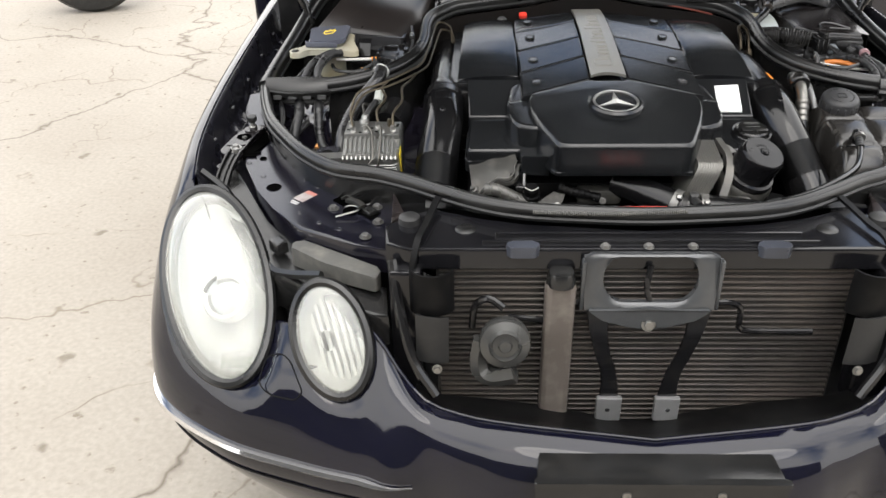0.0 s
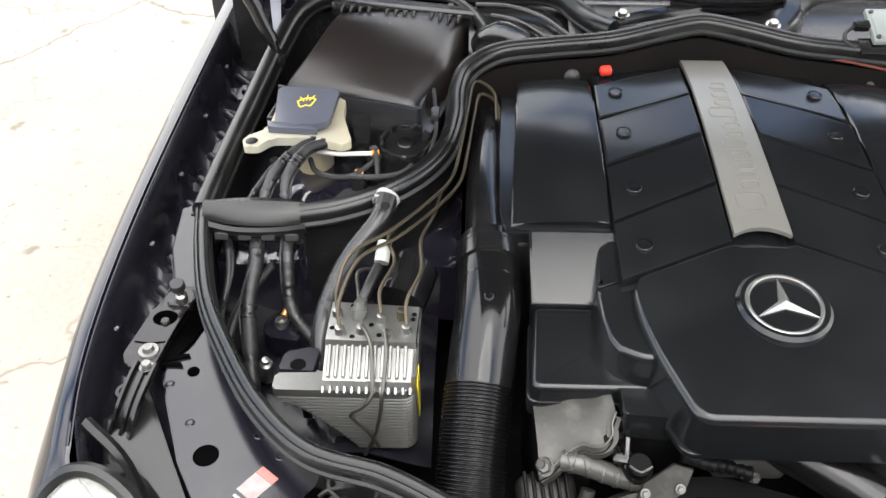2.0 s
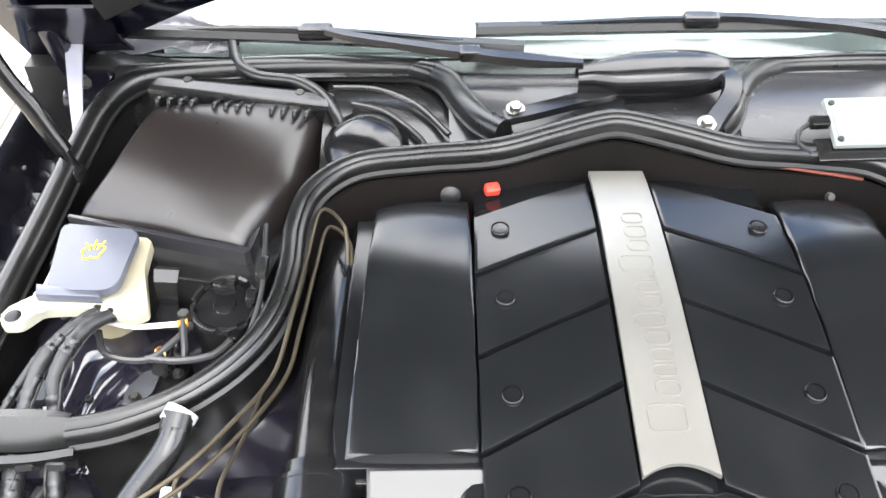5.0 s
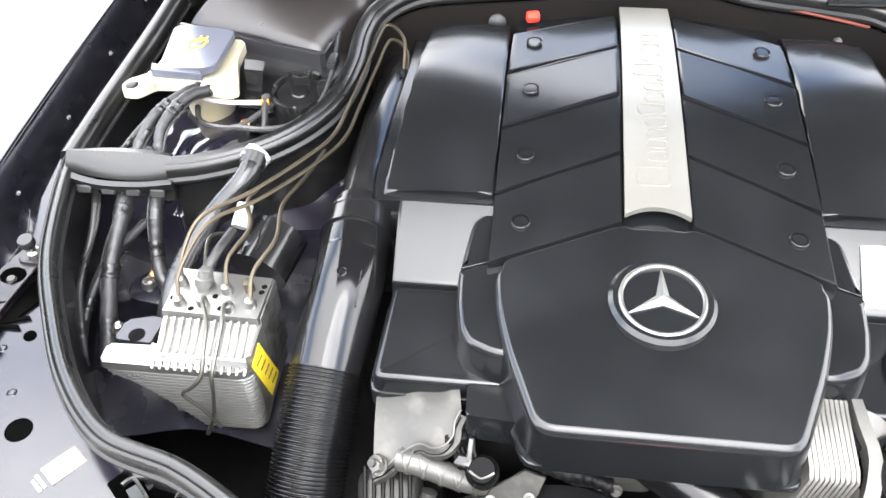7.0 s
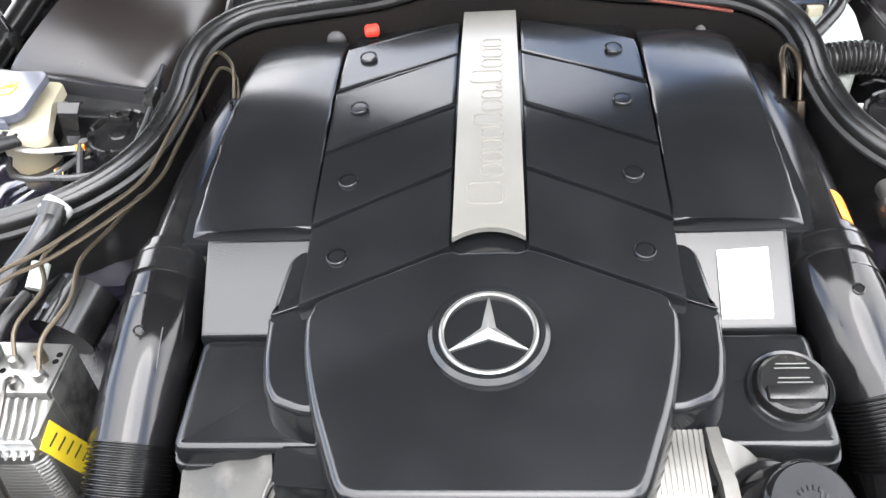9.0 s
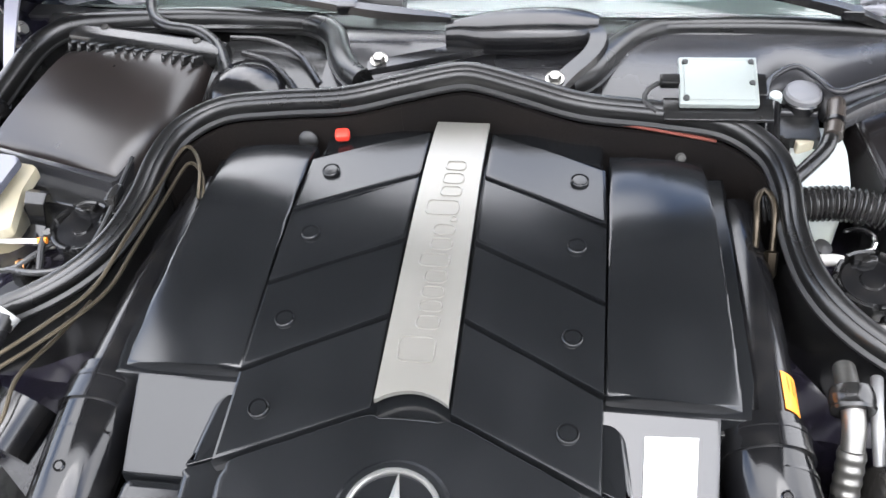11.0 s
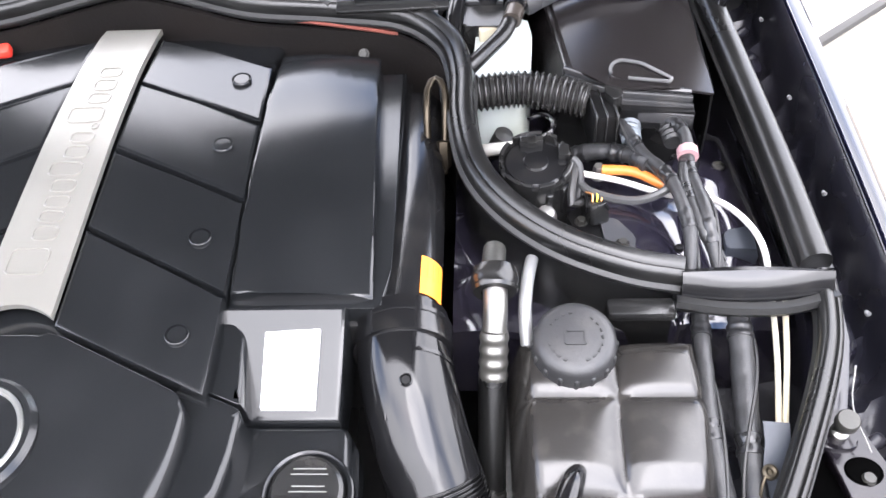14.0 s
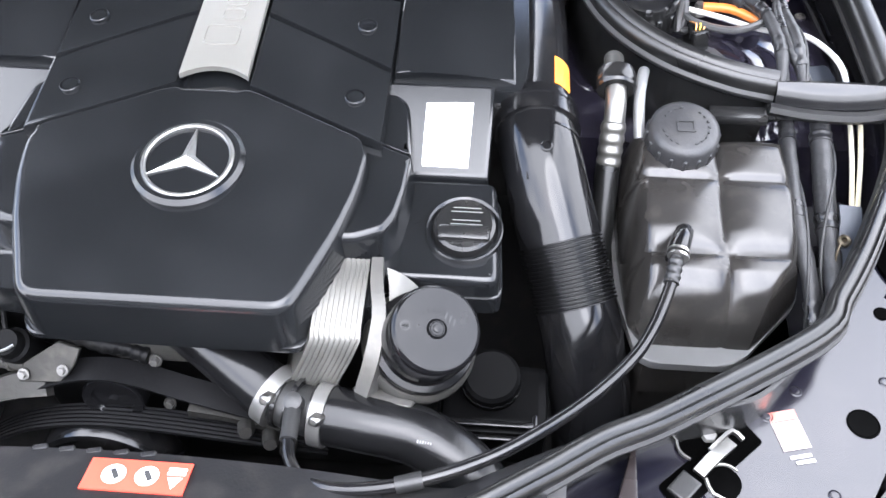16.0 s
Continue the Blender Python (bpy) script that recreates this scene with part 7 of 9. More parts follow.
for sx in (-1, 1):
    for x, y, r in ((0.630, 0.806, 0.006), (0.572, 0.690, 0.0040), (0.590, 0.835, 0.0035)):
        single("tower_grommet", lathe([(0.001, 0.0005), (r * 0.5, 0.0005), (r * 0.6, 0.002), (r, 0.002), (r * 1.15, 0.0), (r * 1.15, -0.02)], axis((sx * x, y, press(x, y) + 0.001), (0, 0, 1)), 18), CAST if r > 0.005 else DARK, "small round grommet on the strut tower", "grommet", "tower grommets")
    single("tower_bracket", slab(rounded(mirrored([(0.652, 0.690), (0.646, 0.722), (0.620, 0.716), (0.618, 0.692)], sx), 0.004), 0.862, 0.83, 0.002), BLUEGREY, "small grey bracket on the strut tower", "bracket", "tower brackets")

# ---- coolant tank ----
ct = thing("coolant_tank", (0.48, 0.47, 0.75), "dark grey coolant tank with swollen quarters and black cap", "coolant tank")


def tank_skin():
    """Six swollen cells: the net of points follows the grooves between them."""
    bm = bmesh.new()
    ys = [0.352, 0.427, 0.5085, 0.584]
    cells = [(a + (b - a) * k / 26, a, b) for a, b in zip(ys, ys[1:]) for k in range(26)] + [(ys[-1], ys[-2], ys[-1])]
    g = []
    for y, a, b in cells:
        v = (y - 0.352) / 0.232
        xl, xr = np.interp(v, [0, 0.15, 0.5, 0.9, 1], [0.425, 0.409, 0.404, 0.402, 0.41]), np.interp(v, [0, 0.3, 0.6, 0.9, 1], [0.515, 0.572, 0.578, 0.572, 0.56])
        mid = 0.4935 + 0.004 / (1 + math.exp((y - 0.428) / 0.004))
        pv = min(1.0, max(0.0, (y - a) / (b - a)))
        row = []
        for i in range(61):
            pu = i / 30 if i <= 30 else (i - 30) / 30
            x = xl + (mid - xl) * pu if i <= 30 else mid + (xr - mid) * pu
            u = (x - xl) / (xr - xl)
            z = np.interp(y, [0.352, 0.375, 0.41, 0.45, 0.51, 0.56, 0.584], [0.79, 0.838, 0.862, 0.876, 0.886, 0.892, 0.885])
            edge = min(u, 1 - u, 0.6 * v, 0.7 * (1 - v))
            z -= 0.055 * max(0.0, 1 - edge / 0.13) ** 2.2
            off = [(pu if i > 30 else 1 - pu) / 0.14] + ([pv / 0.14] if a > 0.36 else []) + ([(1 - pv) / 0.14] if b < 0.58 else [])
            inner = math.prod(1 - math.exp(-2.2 * max(0.0, k)) for k in off)
            z += 0.0052 * inner + 0.0026 * math.sin(math.pi * pu) * math.sin(math.pi * pv) - 0.005
            row.append(bm.verts.new((x, y, z)))
        g.append(row)
    for j in range(len(g) - 1):
        for i in range(60):
            bm.faces.new((g[j][i], g[j][i + 1], g[j + 1][i + 1], g[j + 1][i]))
    edge = [e for e in bm.edges if e.is_boundary]
    for q in bmesh.ops.extrude_edge_only(bm, edges=edge)["geom"]:
        if isinstance(q, bmesh.types.BMVert):
            q.co.z = 0.79
    return bm


part("upper_shell", tank_skin(), TANK, ct, angle=60)
rim = rounded([(0.418, 0.346), (0.508, 0.346), (0.582, 0.430), (0.588, 0.590), (0.398, 0.590), (0.400, 0.43)], 0.02)
part("seam_rim", slab(rim, 0.796, 0.786, 0.002), mat("tank_seam", (0.075, 0.075, 0.074), 0.3), ct, "pale moulded seam")
part("lower_shell", slab(rounded([(0.425, 0.358), (0.505, 0.358), (0.57, 0.438), (0.57, 0.58), (0.41, 0.58), (0.41, 0.44)], 0.02), 0.786, 0.68, 0.0), TANK, ct)
part("outlet", tube([(0.50, 0.37, 0.73), (0.50, 0.34, 0.72), (0.505, 0.31, 0.69)], 0.018, 12), TANK, ct)
mcap = axis((0.458, 0.549, 0.893), (0, -0.22, 1))
capm = mat("worn_black_cap", (0.018, 0.018, 0.019), 0.5, bump=0.4, grain_scale=180, dust=0.08)
scap = part("cap", lathe([(0.001, 0.024), (0.026, 0.024), (0.031, 0.022), (0.0345, 0.018), (0.036, 0.0), (0.037, -0.012)], mcap, 40), capm, ct, "worn black screw cap")
for k in range(16):
    a = 2 * math.pi * k / 16
    b = block((0.0348 * math.cos(a), 0.0348 * math.sin(a), 0.003), (0.004, 0.0045, 0.021), 0.0012, (0, 0, math.degrees(a)), 1)
    b.transform(mcap)
    part("grip_rib", b, capm, scap)
for x, y, sx_, sy_ in ((0, 0.006, 0.016, 0.002), (0, -0.006, 0.016, 0.002), (-0.008, 0, 0.002, 0.012), (0.008, 0, 0.002, 0.012)):
    b = block((x, y, 0.0245), (sx_, sy_, 0.0016), 0)
    b.transform(mcap)
    part("raised_sign", b, capm, scap)
for k in range(22):
    a = 2 * math.pi * k / 22
    if k % 6 < 4:
        b = block((0.0225 * math.cos(a), 0.0225 * math.sin(a), 0.0245), (0.0018, 0.003, 0.0012), 0, (0, 0, math.degrees(a)))
        b.transform(mcap)
        part("raised_print", b, capm, scap)
part("nipple", tube([(0.456, 0.445, 0.872), (0.451, 0.432, 0.886), (0.444, 0.412, 0.888), (0.440, 0.398, 0.886)], 0.0085, 12, scale=lambda u: 0.75 + 0.4 * math.sin(min(1, u * 1.5) * math.pi / 2)), GLOSSY, ct)
part("tank_clip", block((0.52, 0.592, 0.892), (0.06, 0.02, 0.012), 0.004), PLASTIC, ct)
vh = thing("vent_hose", (0.345, 0.238, 0.888), "thin black vent hose along the seal", "hose")
VENT = [(0.441, 0.400, 0.892), (0.434, 0.372, 0.885), (0.415, 0.325, 0.880), (0.390, 0.285, 0.882), (0.345, 0.238, 0.886), (0.285, 0.196, 0.884), (0.225, 0.172, 0.880), (0.175, 0.166, 0.872), (0.140, 0.176, 0.860), (0.122, 0.197, 0.850), (0.116, 0.222, 0.848), (0.115, 0.245, 0.846)]
part("tube", tube(VENT, 0.0054, 14), GLOSSY, vh)
part("end_sleeve", tube(VENT[:1] + [(0.437, 0.385, 0.889), (0.434, 0.372, 0.885)], 0.0072, 14, 0.0012, scale=lambda u: 0.92 + 0.10 * math.sin(u * 26)), MATTE, vh, "ribbed end sleeve")
part("end_sleeve", tube([(0.117, 0.215, 0.8485), (0.115, 0.245, 0.846)], 0.0074, 12), MATTE, vh)
part("joint", tube([(0.232, 0.174, 0.8805), (0.212, 0.169, 0.8785)], 0.0068, 12), MATTE, vh, "black hose joint")
for k in (0.0, 0.006):
    single("hose_clip", tube([(0.4425 - k * 0.2, 0.404 - k, 0.893), (0.4418 - k * 0.2, 0.4015 - k, 0.8925)], 0.0098, 12), STEEL, "small wire hose clip", "clip", "hose clips")

# ---- air conditioning line ----
ALUDULL = mat("dull_aluminium", (0.20, 0.195, 0.18), 0.32, 0.8, bump=0.15, other=(0.13, 0.125, 0.115), dust=0.15)
ac = thing("refrigerant_line", (0.39, 0.56, 0.80), "silver refrigerant line with a black coupling and dark hose", "pipe")
part("upper_pipe", tube([(0.392, 0.640, 0.920), (0.391, 0.622, 0.923), (0.391, 0.605, 0.923)], 0.0105, 14), CAST, ac)
part("coupling", lathe([(0.012, 0.012), (0.019, 0.012), (0.0205, 0.009), (0.0195, 0.006), (0.0205, 0.003), (0.0205, -0.004), (0.019, -0.010), (0.012, -0.012)], axis((0.392, 0.602, 0.922), (0, -1, -0.25)), 24), PLASTIC, ac, "black coupling ring")
part("fitting", tube([(0.392, 0.594, 0.921), (0.392, 0.576, 0.912), (0.391, 0.562, 0.900)], 0.0108, 12), ALUDULL, ac, "bright aluminium fitting")
part("crimp", tube([(0.391, 0.563, 0.901), (0.390, 0.550, 0.882), (0.389, 0.538, 0.862)], 0.0128, 16, 0.001, scale=lambda u: 0.93 + 0.09 * (0.5 - 0.5 * math.cos(u * 4 * 2 * math.pi))), ALUDULL, ac, "crimped sleeve")
part("hose", tube([(0.389, 0.542, 0.868), (0.388, 0.52, 0.84), (0.387, 0.49, 0.80), (0.386, 0.455, 0.75)], 0.0125, 12), RUBBER, ac)
part("sleeve", tube([(0.3875, 0.475, 0.785), (0.387, 0.455, 0.757)], 0.0135, 12), STEEL, ac)
single("thin_pipe", tube([(0.426, 0.642, 0.905), (0.420, 0.61, 0.905), (0.418, 0.58, 0.895), (0.421, 0.55, 0.87), (0.423, 0.53, 0.84)], 0.006, 10), mat("grey_pipe", (0.2, 0.2, 0.2), 0.4, 0.4), "thin grey pipe beside the coolant tank", "pipe")
OLDBRASS = mat("tarnished_pipe", (0.055, 0.044, 0.030), 0.32, 0.8, other=(0.03, 0.026, 0.02))
hp = thing("brake_pipe_loop", (0.335, 0.80, 0.88), "bent bronze brake pipe loop with hex unions", "brake pipe")
part("loop", tube([(0.326, 0.765, 0.90), (0.3255, 0.80, 0.948), (0.326, 0.825, 0.962), (0.334, 0.838, 0.966), (0.343, 0.825, 0.962), (0.344, 0.80, 0.945), (0.342, 0.765, 0.90)], 0.0036, 10), OLDBRASS, hp)
for x in (0.3245, 0.342):
    part("union", lathe([(0.004, 0.014), (0.0075, 0.013), (0.0075, -0.012), (0.004, -0.016)], axis((x, 0.775, 0.918), (0, 0.5, 0.8)), 6), OLDBRASS, hp)

# ---- front of the engine ----
COOLER = mat("dull_cooler_aluminium", (0.15, 0.147, 0.135), 0.36, 0.6, bump=0.3, grain_scale=260, other=(0.085, 0.082, 0.074), dust=0.2)
PALECAST = mat("pale_cast_aluminium", (0.115, 0.112, 0.104), 0.42, 0.5, bump=0.35, grain_scale=200, other=(0.075, 0.072, 0.066), dust=0.25)
FILTERCAP = mat("streaked_filter_cap", (0.004, 0.004, 0.0045), 0.14, spec=0.28, bump=0.05, grain_scale=90, blotch_scale=22, dust=0.03)
# HOLLOW: black plastic with the deep shade between engine parts in its colour
HOLLOW = mat("deep_shade_black_plastic", (0.0018, 0.0018, 0.0019), 0.4, spec=0.05, bump=0.1)
of = thing("oil_filter", (0.222, 0.30, 0.80), "black oil filter cap on a finned aluminium oil cooler", "oil filter")
mf = axis((0.234, 0.288, 0.915), (0.26, -0.36, 0.90))
part("cap", lathe([(0.001, 0.0015), (0.0065, 0.0015), (0.0075, -0.0012), (0.0085, 0.0), (0.034, 0.0), (0.0365, -0.002), (0.038, -0.006), (0.0395, -0.048)], mf, 48), FILTERCAP, of, "glossy black filter cap")
part("cap_rim", lathe([(0.0395, -0.047), (0.0445, -0.049), (0.0455, -0.052), (0.0455, -0.060), (0.040, -0.064)], mf, 48), FILTERCAP, of)
for k in range(3):
    bar = block((0.012 + 0.0016 * k, 0.006 - 0.004 * k, 0.0004), (0.006, 0.0014, 0.0006), 0, (0, 0, 40))
    bar.transform(mf)
    part("raised_print", bar, GLOSSY, of)
for k in range(5):
    a = radians(35 + 16 * k)
    bar = block((0.016 * math.cos(a), 0.016 * math.sin(a), 0.0005), (0.0036, 0.0022, 0.0008), 0, (0, 0, 35 + 16 * k))
    bar.transform(mf)
    part("raised_print", bar, FILTERCAP, of)
part("centre_boss", lathe([(0.001, 0.0030), (0.0030, 0.0028), (0.0036, 0.0012), (0.0050, 0.0012), (0.0058, 0.0022), (0.0064, 0.0)], mf, 24), FILTERCAP, of)
part("raised_print", lathe([(0.0032, 0.0), (0.0032, 0.0006), (0.0042, 0.0006), (0.0042, 0.0)], mf @ Matrix.Translation((-0.022, 0.014, 0)), 16), GLOSSY, of)
part("bowl", lathe([(0.046, -0.060), (0.050, -0.064), (0.0515, -0.072), (0.048, -0.090), (0.030, -0.125), (0.004, -0.125)], mf, 36), CAST, of, "cast aluminium bowl")


def cooler_profile(x0, wide, grow=0.0):
    """One upright plate of the cooler: a flat top that folds over into a leaning front."""
    out = [(0.366, 0.902), (0.352, 0.899), (0.300, 0.892), (0.291, 0.886), (0.284, 0.868), (0.276, 0.815), (0.330, 0.800), (0.366, 0.83)]
    bm = bmesh.new()
    lean = lambda z: 0.45 * min(0.0, z - 0.885)
    rings = [[bm.verts.new((x0 + d + lean(z), y - (grow if y < 0.34 else 0), z + (grow if z > 0.84 else 0))) for y, z in out] for d in (0.0, wide)]
    n = len(out)
    for k in range(n):
        bm.faces.new((rings[0][k], rings[0][(k + 1) % n], rings[1][(k + 1) % n], rings[1][k]))
    bm.faces.new(rings[0])
    bm.faces.new(rings[1][::-1])
    return bm


for k in range(10):
    part("cooler_plate", cooler_profile(0.1265 + 0.0044 * k, 0.0027, 0.0012), COOLER, of)
part("cooler_core", cooler_profile(0.127, 0.042), COOLER, of)
part("cooler_frame", sweep([(0.176, 0.366, 0.902), (0.178, 0.340, 0.900), (0.183, 0.312, 0.892), (0.180, 0.285, 0.872), (0.174, 0.272, 0.845), (0.166, 0.262, 0.815)], [(-0.005, -0.009), (0.005, -0.009), (0.005, 0.005), (-0.005, 0.005)], 0.008, scale=lambda u: 1 + 0.5 * u), PALECAST, of, "pale aluminium frame")
rows = []
for i in range(8):
    u = i / 7
    rows.append([(0.184 + 0.050 * v * (1 - 0.25 * u) + 0.004 * math.sin(5 * u), 0.362 - 0.085 * u - 0.012 * v, 0.898 - 0.05 * u - 0.055 * v * v) for v in (0, 0.25, 0.5, 0.75, 1.0)])
part("filter_casting", sheet(dense(rows, 0.01), 0.012), PALECAST, of, "pale cast filter housing")
part("foot", block((0.187, 0.262, 0.826), (0.058, 0.022, 0.032), 0.006, (-25, 0, -5)), PALECAST, of)
part("foot_slot", block((0.188, 0.249, 0.822), (0.036, 0.006, 0.007), 0.002, (-25, 0, -5), 1), SHADOWED, of)
TOPHOSE = mat("radiator_hose_rubber", (0.005, 0.005, 0.0053), 0.20, spec=0.40, bump=0.15, grain_scale=300)
hs = thing("radiator_hose", (0.15, 0.26, 0.78), "thick black radiator hose with bright band clamps", "hose")
part("engine_end", tube([(-0.005, 0.335, 0.835), (0.03, 0.312, 0.832), (0.065, 0.288, 0.826), (0.092, 0.270, 0.820)], 0.026, 22), TOPHOSE, hs)
part("coupler", tube([(0.088, 0.272, 0.822), (0.112, 0.262, 0.820), (0.136, 0.256, 0.82)], 0.022, 20), MATTE, hs)
for u in (0.2, 0.45):
    c0, c1 = Vector((0.088, 0.272, 0.822)).lerp(Vector((0.136, 0.256, 0.82)), u), Vector((0.088, 0.272, 0.822)).lerp(Vector((0.136, 0.256, 0.82)), u + 0.08)
    part("coupler_rib", tube([c0, c1], 0.0258, 22, 0.004), GLOSSY, hs)
part("radiator_end", tube([(0.128, 0.258, 0.820), (0.17, 0.252, 0.820), (0.22, 0.244, 0.816), (0.262, 0.222, 0.806), (0.285, 0.195, 0.79), (0.295, 0.165, 0.77)], 0.0265, 22), TOPHOSE, hs)
for a, b in (((0.086, 0.275, 0.8225), (0.097, 0.2685, 0.8203)), ((0.130, 0.2575, 0.820), (0.142, 0.2553, 0.820))):
    clamp = part("band_clamp", tube([a, b], 0.0285, 28, 0.004), ZINC, hs, "bright steel band clamp")
    part("clamp_screw", block(((a[0] + b[0]) / 2, (a[1] + b[1]) / 2 - 0.018, a[2] + 0.024), (0.010, 0.014, 0.009), 0.002, (-35, 0, -20), 1), STEEL, clamp)
for k in range(6):
    part("print_bar", block((0.222 + 0.0022 * k, 0.228, 0.8385 - 0.0004 * k), (0.0010, 0.009, 0.0006), 0, (-40, 0, 0)), FADED, hs)
part("vent_stub", lathe([(0.004, 0.022), (0.008, 0.02), (0.009, 0.0)], axis((0.115, 0.255, 0.835), (0, -0.3, 1)), 12), MATTE, hs)
ps = thing("power_steering_tank", (0.29, 0.31, 0.72), "black power steering reservoir with ribbed lid below the oil filter", "reservoir")
part("tank", block((0.285, 0.312, 0.742), (0.100, 0.070, 0.075), 0.008), HOLLOW, ps)
for k in range(3):
    part("lid_rib", block((0.281, 0.2795 - 0.0035 * k, 0.7815 - 0.0065 * k), (0.082 - 0.004 * k, 0.006, 0.0035), 0.0015), GLOSSY if k != 1 else HOLLOW, ps)
part("lid_corner", block((0.322, 0.283, 0.776), (0.006, 0.016, 0.014), 0.002), GLOSSY, ps)
part("screw_cap", lathe([(0.001, 0.014), (0.023, 0.014), (0.0265, 0.011), (0.028, 0.0), (0.028, -0.02)], axis((0.281, 0.319, 0.792), (0, -0.2, 1)), 40), HOLLOW, ps, "black scalloped cap")
scallop = []
for k in range(33):
    a = radians(190 + 150 * k / 32)
    rr = 0.0275 + 0.0012 * abs(math.sin(math.pi * k / 4))
    q = axis((0.281, 0.319, 0.792), (0, -0.2, 1)) @ Vector((rr * math.cos(a), rr * math.sin(a), 0.004))
    scallop.append(tuple(q))
part("cap_edge", sweep(scallop, circle(0.0006, 5), raw=True), GLOSSY, ps, "worn bright cap edge")
eb = thing("engine_block", (0, 0.5, 0.55), "dirty cast aluminium engine block under the black covers", "engine")
part("block_casting", block((0, 0.62, 0.70), (0.44, 0.46, 0.30), 0.02), GRIME, eb)
# front case: the shade under the cover is put into its black
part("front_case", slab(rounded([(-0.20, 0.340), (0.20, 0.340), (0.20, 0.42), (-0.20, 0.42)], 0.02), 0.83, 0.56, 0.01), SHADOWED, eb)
# cylinder head cover: a dull casting with a wavy flange along its lower edge
FLANGE_EDGE = [(-0.262, 0.292, 0.828), (-0.250, 0.297, 0.833), (-0.236, 0.307, 0.843), (-0.219, 0.313, 0.853), (-0.207, 0.310, 0.853), (-0.195, 0.312, 0.855), (-0.187, 0.321, 0.861), (-0.187, 0.330, 0.866), (-0.182, 0.342, 0.872)]
edge_line = curve_points(FLANGE_EDGE, 0.004)
rows = []
for n, q in enumerate(edge_line):
    u = n / (len(edge_line) - 1)
    far = Vector((-0.272 + 0.075 * u, 0.405 + 0.02 * u, 0.868 + 0.004 * u))
    rows.append([q.lerp(far, v) + Vector((0, 0, 0.010 * math.sin(math.pi * min(1, v * 1.3)) ** 0.8 + 0.0015 * math.sin(40 * v + 9 * u))) for v in (0, 0.08, 0.2, 0.35, 0.55, 0.8, 1.0)])
part("cylinder_head_cover", sheet(rows, 0.0), CAST, eb, "grey cast cylinder head cover", 50)
part("head_flange", sweep([tuple(q + Vector((0.001, -0.004, -0.004))) for q in edge_line], [(-0.006, -0.004), (0.006, -0.004), (0.006, 0.003), (-0.006, 0.003)], raw=True), CAST, eb)
part("head_gasket", sweep([tuple(q + Vector((0.001, -0.003, -0.010))) for q in edge_line], [(-0.005, -0.0015), (0.005, -0.0015), (0.005, 0.0015), (-0.005, 0.0015)], raw=True), SHADOWED, eb)
for up, rad in ((0.0055, 0.0011), (-0.0005, 0.0008)):
    part("flange_line", sweep([tuple(q + Vector((0.000, -0.0075 + 0.6 * up, up - 0.001))) for q in edge_line], circle(rad, 6), raw=True), HOLLOW if up < 0 else PALECAST, eb)
# head flank blackened for the shade below its flange
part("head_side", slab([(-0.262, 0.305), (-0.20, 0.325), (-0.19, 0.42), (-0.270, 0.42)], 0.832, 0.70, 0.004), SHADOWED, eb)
part("head_bolt", bolt((-0.256, 0.293, 0.838), (-0.4, -0.5, 0.8), 0.0065, 0.008), PALECAST, eb)
part("head_bolt", lathe([(0.001, 0.012), (0.004, 0.012), (0.0045, 0.006), (0.008, 0.004), (0.009, 0.0)], axis((-0.258, 0.296, 0.838), (-0.4, -0.5, 0.8)), 12), CAST, eb)
spiral = [(-0.238, 0.304, 0.836), (-0.222, 0.300, 0.838), (-0.205, 0.299, 0.831), (-0.186, 0.299, 0.821), (-0.166, 0.300, 0.812), (-0.150, 0.304, 0.802)]
part("lagged_pipe", tube(spiral, 0.0115, 16, 0.002), PALECAST, eb, "pipe in a pale spiral-wound sleeve")
sp_ = curve_points(spiral, 0.0011)
for turn in (0.40, -0.40):
    part("sleeve_winding", tube([tuple(q + Vector((0.0, 0.0118 * math.cos(n * turn), 0.0118 * math.sin(n * turn)))) for n, q in enumerate(sp_)], 0.0011, 5, 0.004), COOLER, eb)
part("ignition_coil", lathe([(0.002, 0.034), (0.012, 0.034), (0.0135, 0.030), (0.0135, 0.022), (0.0165, 0.020), (0.0165, -0.012), (0.013, -0.016), (0.013, -0.045)], axis((-0.158, 0.310, 0.812), (0, -0.45, 1)), 24), HOLLOW, eb, "black ignition coil")
for k in range(3):
    part("print_bar", block((-0.164 + 0.004 * k, 0.2895, 0.826), (0.0012, 0.0008, 0.010 - 0.002 * k), 0, (-24, 0, 0)), GRIME, eb)
part("coil_clip", tube([(-0.170, 0.292, 0.846), (-0.158, 0.287, 0.842), (-0.146, 0.292, 0.846)], 0.0014, 6), STEEL, eb)
plate = [(-0.157, 0.282, 0.799), (-0.116, 0.283, 0.800), (-0.104, 0.292, 0.812), (-0.097, 0.304, 0.826), (-0.118, 0.308, 0.830), (-0.130, 0.302, 0.824), (-0.150, 0.294, 0.814)]
bm = bmesh.new()
bm.faces.new([bm.verts.new(q) for q in plate])
bmesh.ops.recalc_face_normals(bm, faces=bm.faces)
bmesh.ops.solidify(bm, geom=list(bm.faces), thickness=0.006)
bmesh.ops.bevel(bm, geom=list(bm.edges), offset=0.001, segments=1, affect="EDGES")
part("coil_bracket", bm, CAST, eb, "dull grey coil bracket")
for at in ((-0.149, 0.285, 0.808), (-0.112, 0.289, 0.812)):
    part("bracket_bolt", bolt(at, (0, -0.75, 0.65), 0.0038, 0.005), ZINC, eb)
part("earth_pin", tube([(-0.170, 0.318, 0.860), (-0.171, 0.306, 0.846), (-0.170, 0.300, 0.832)], 0.0024, 8), ZINC, eb, "bright wire pin")
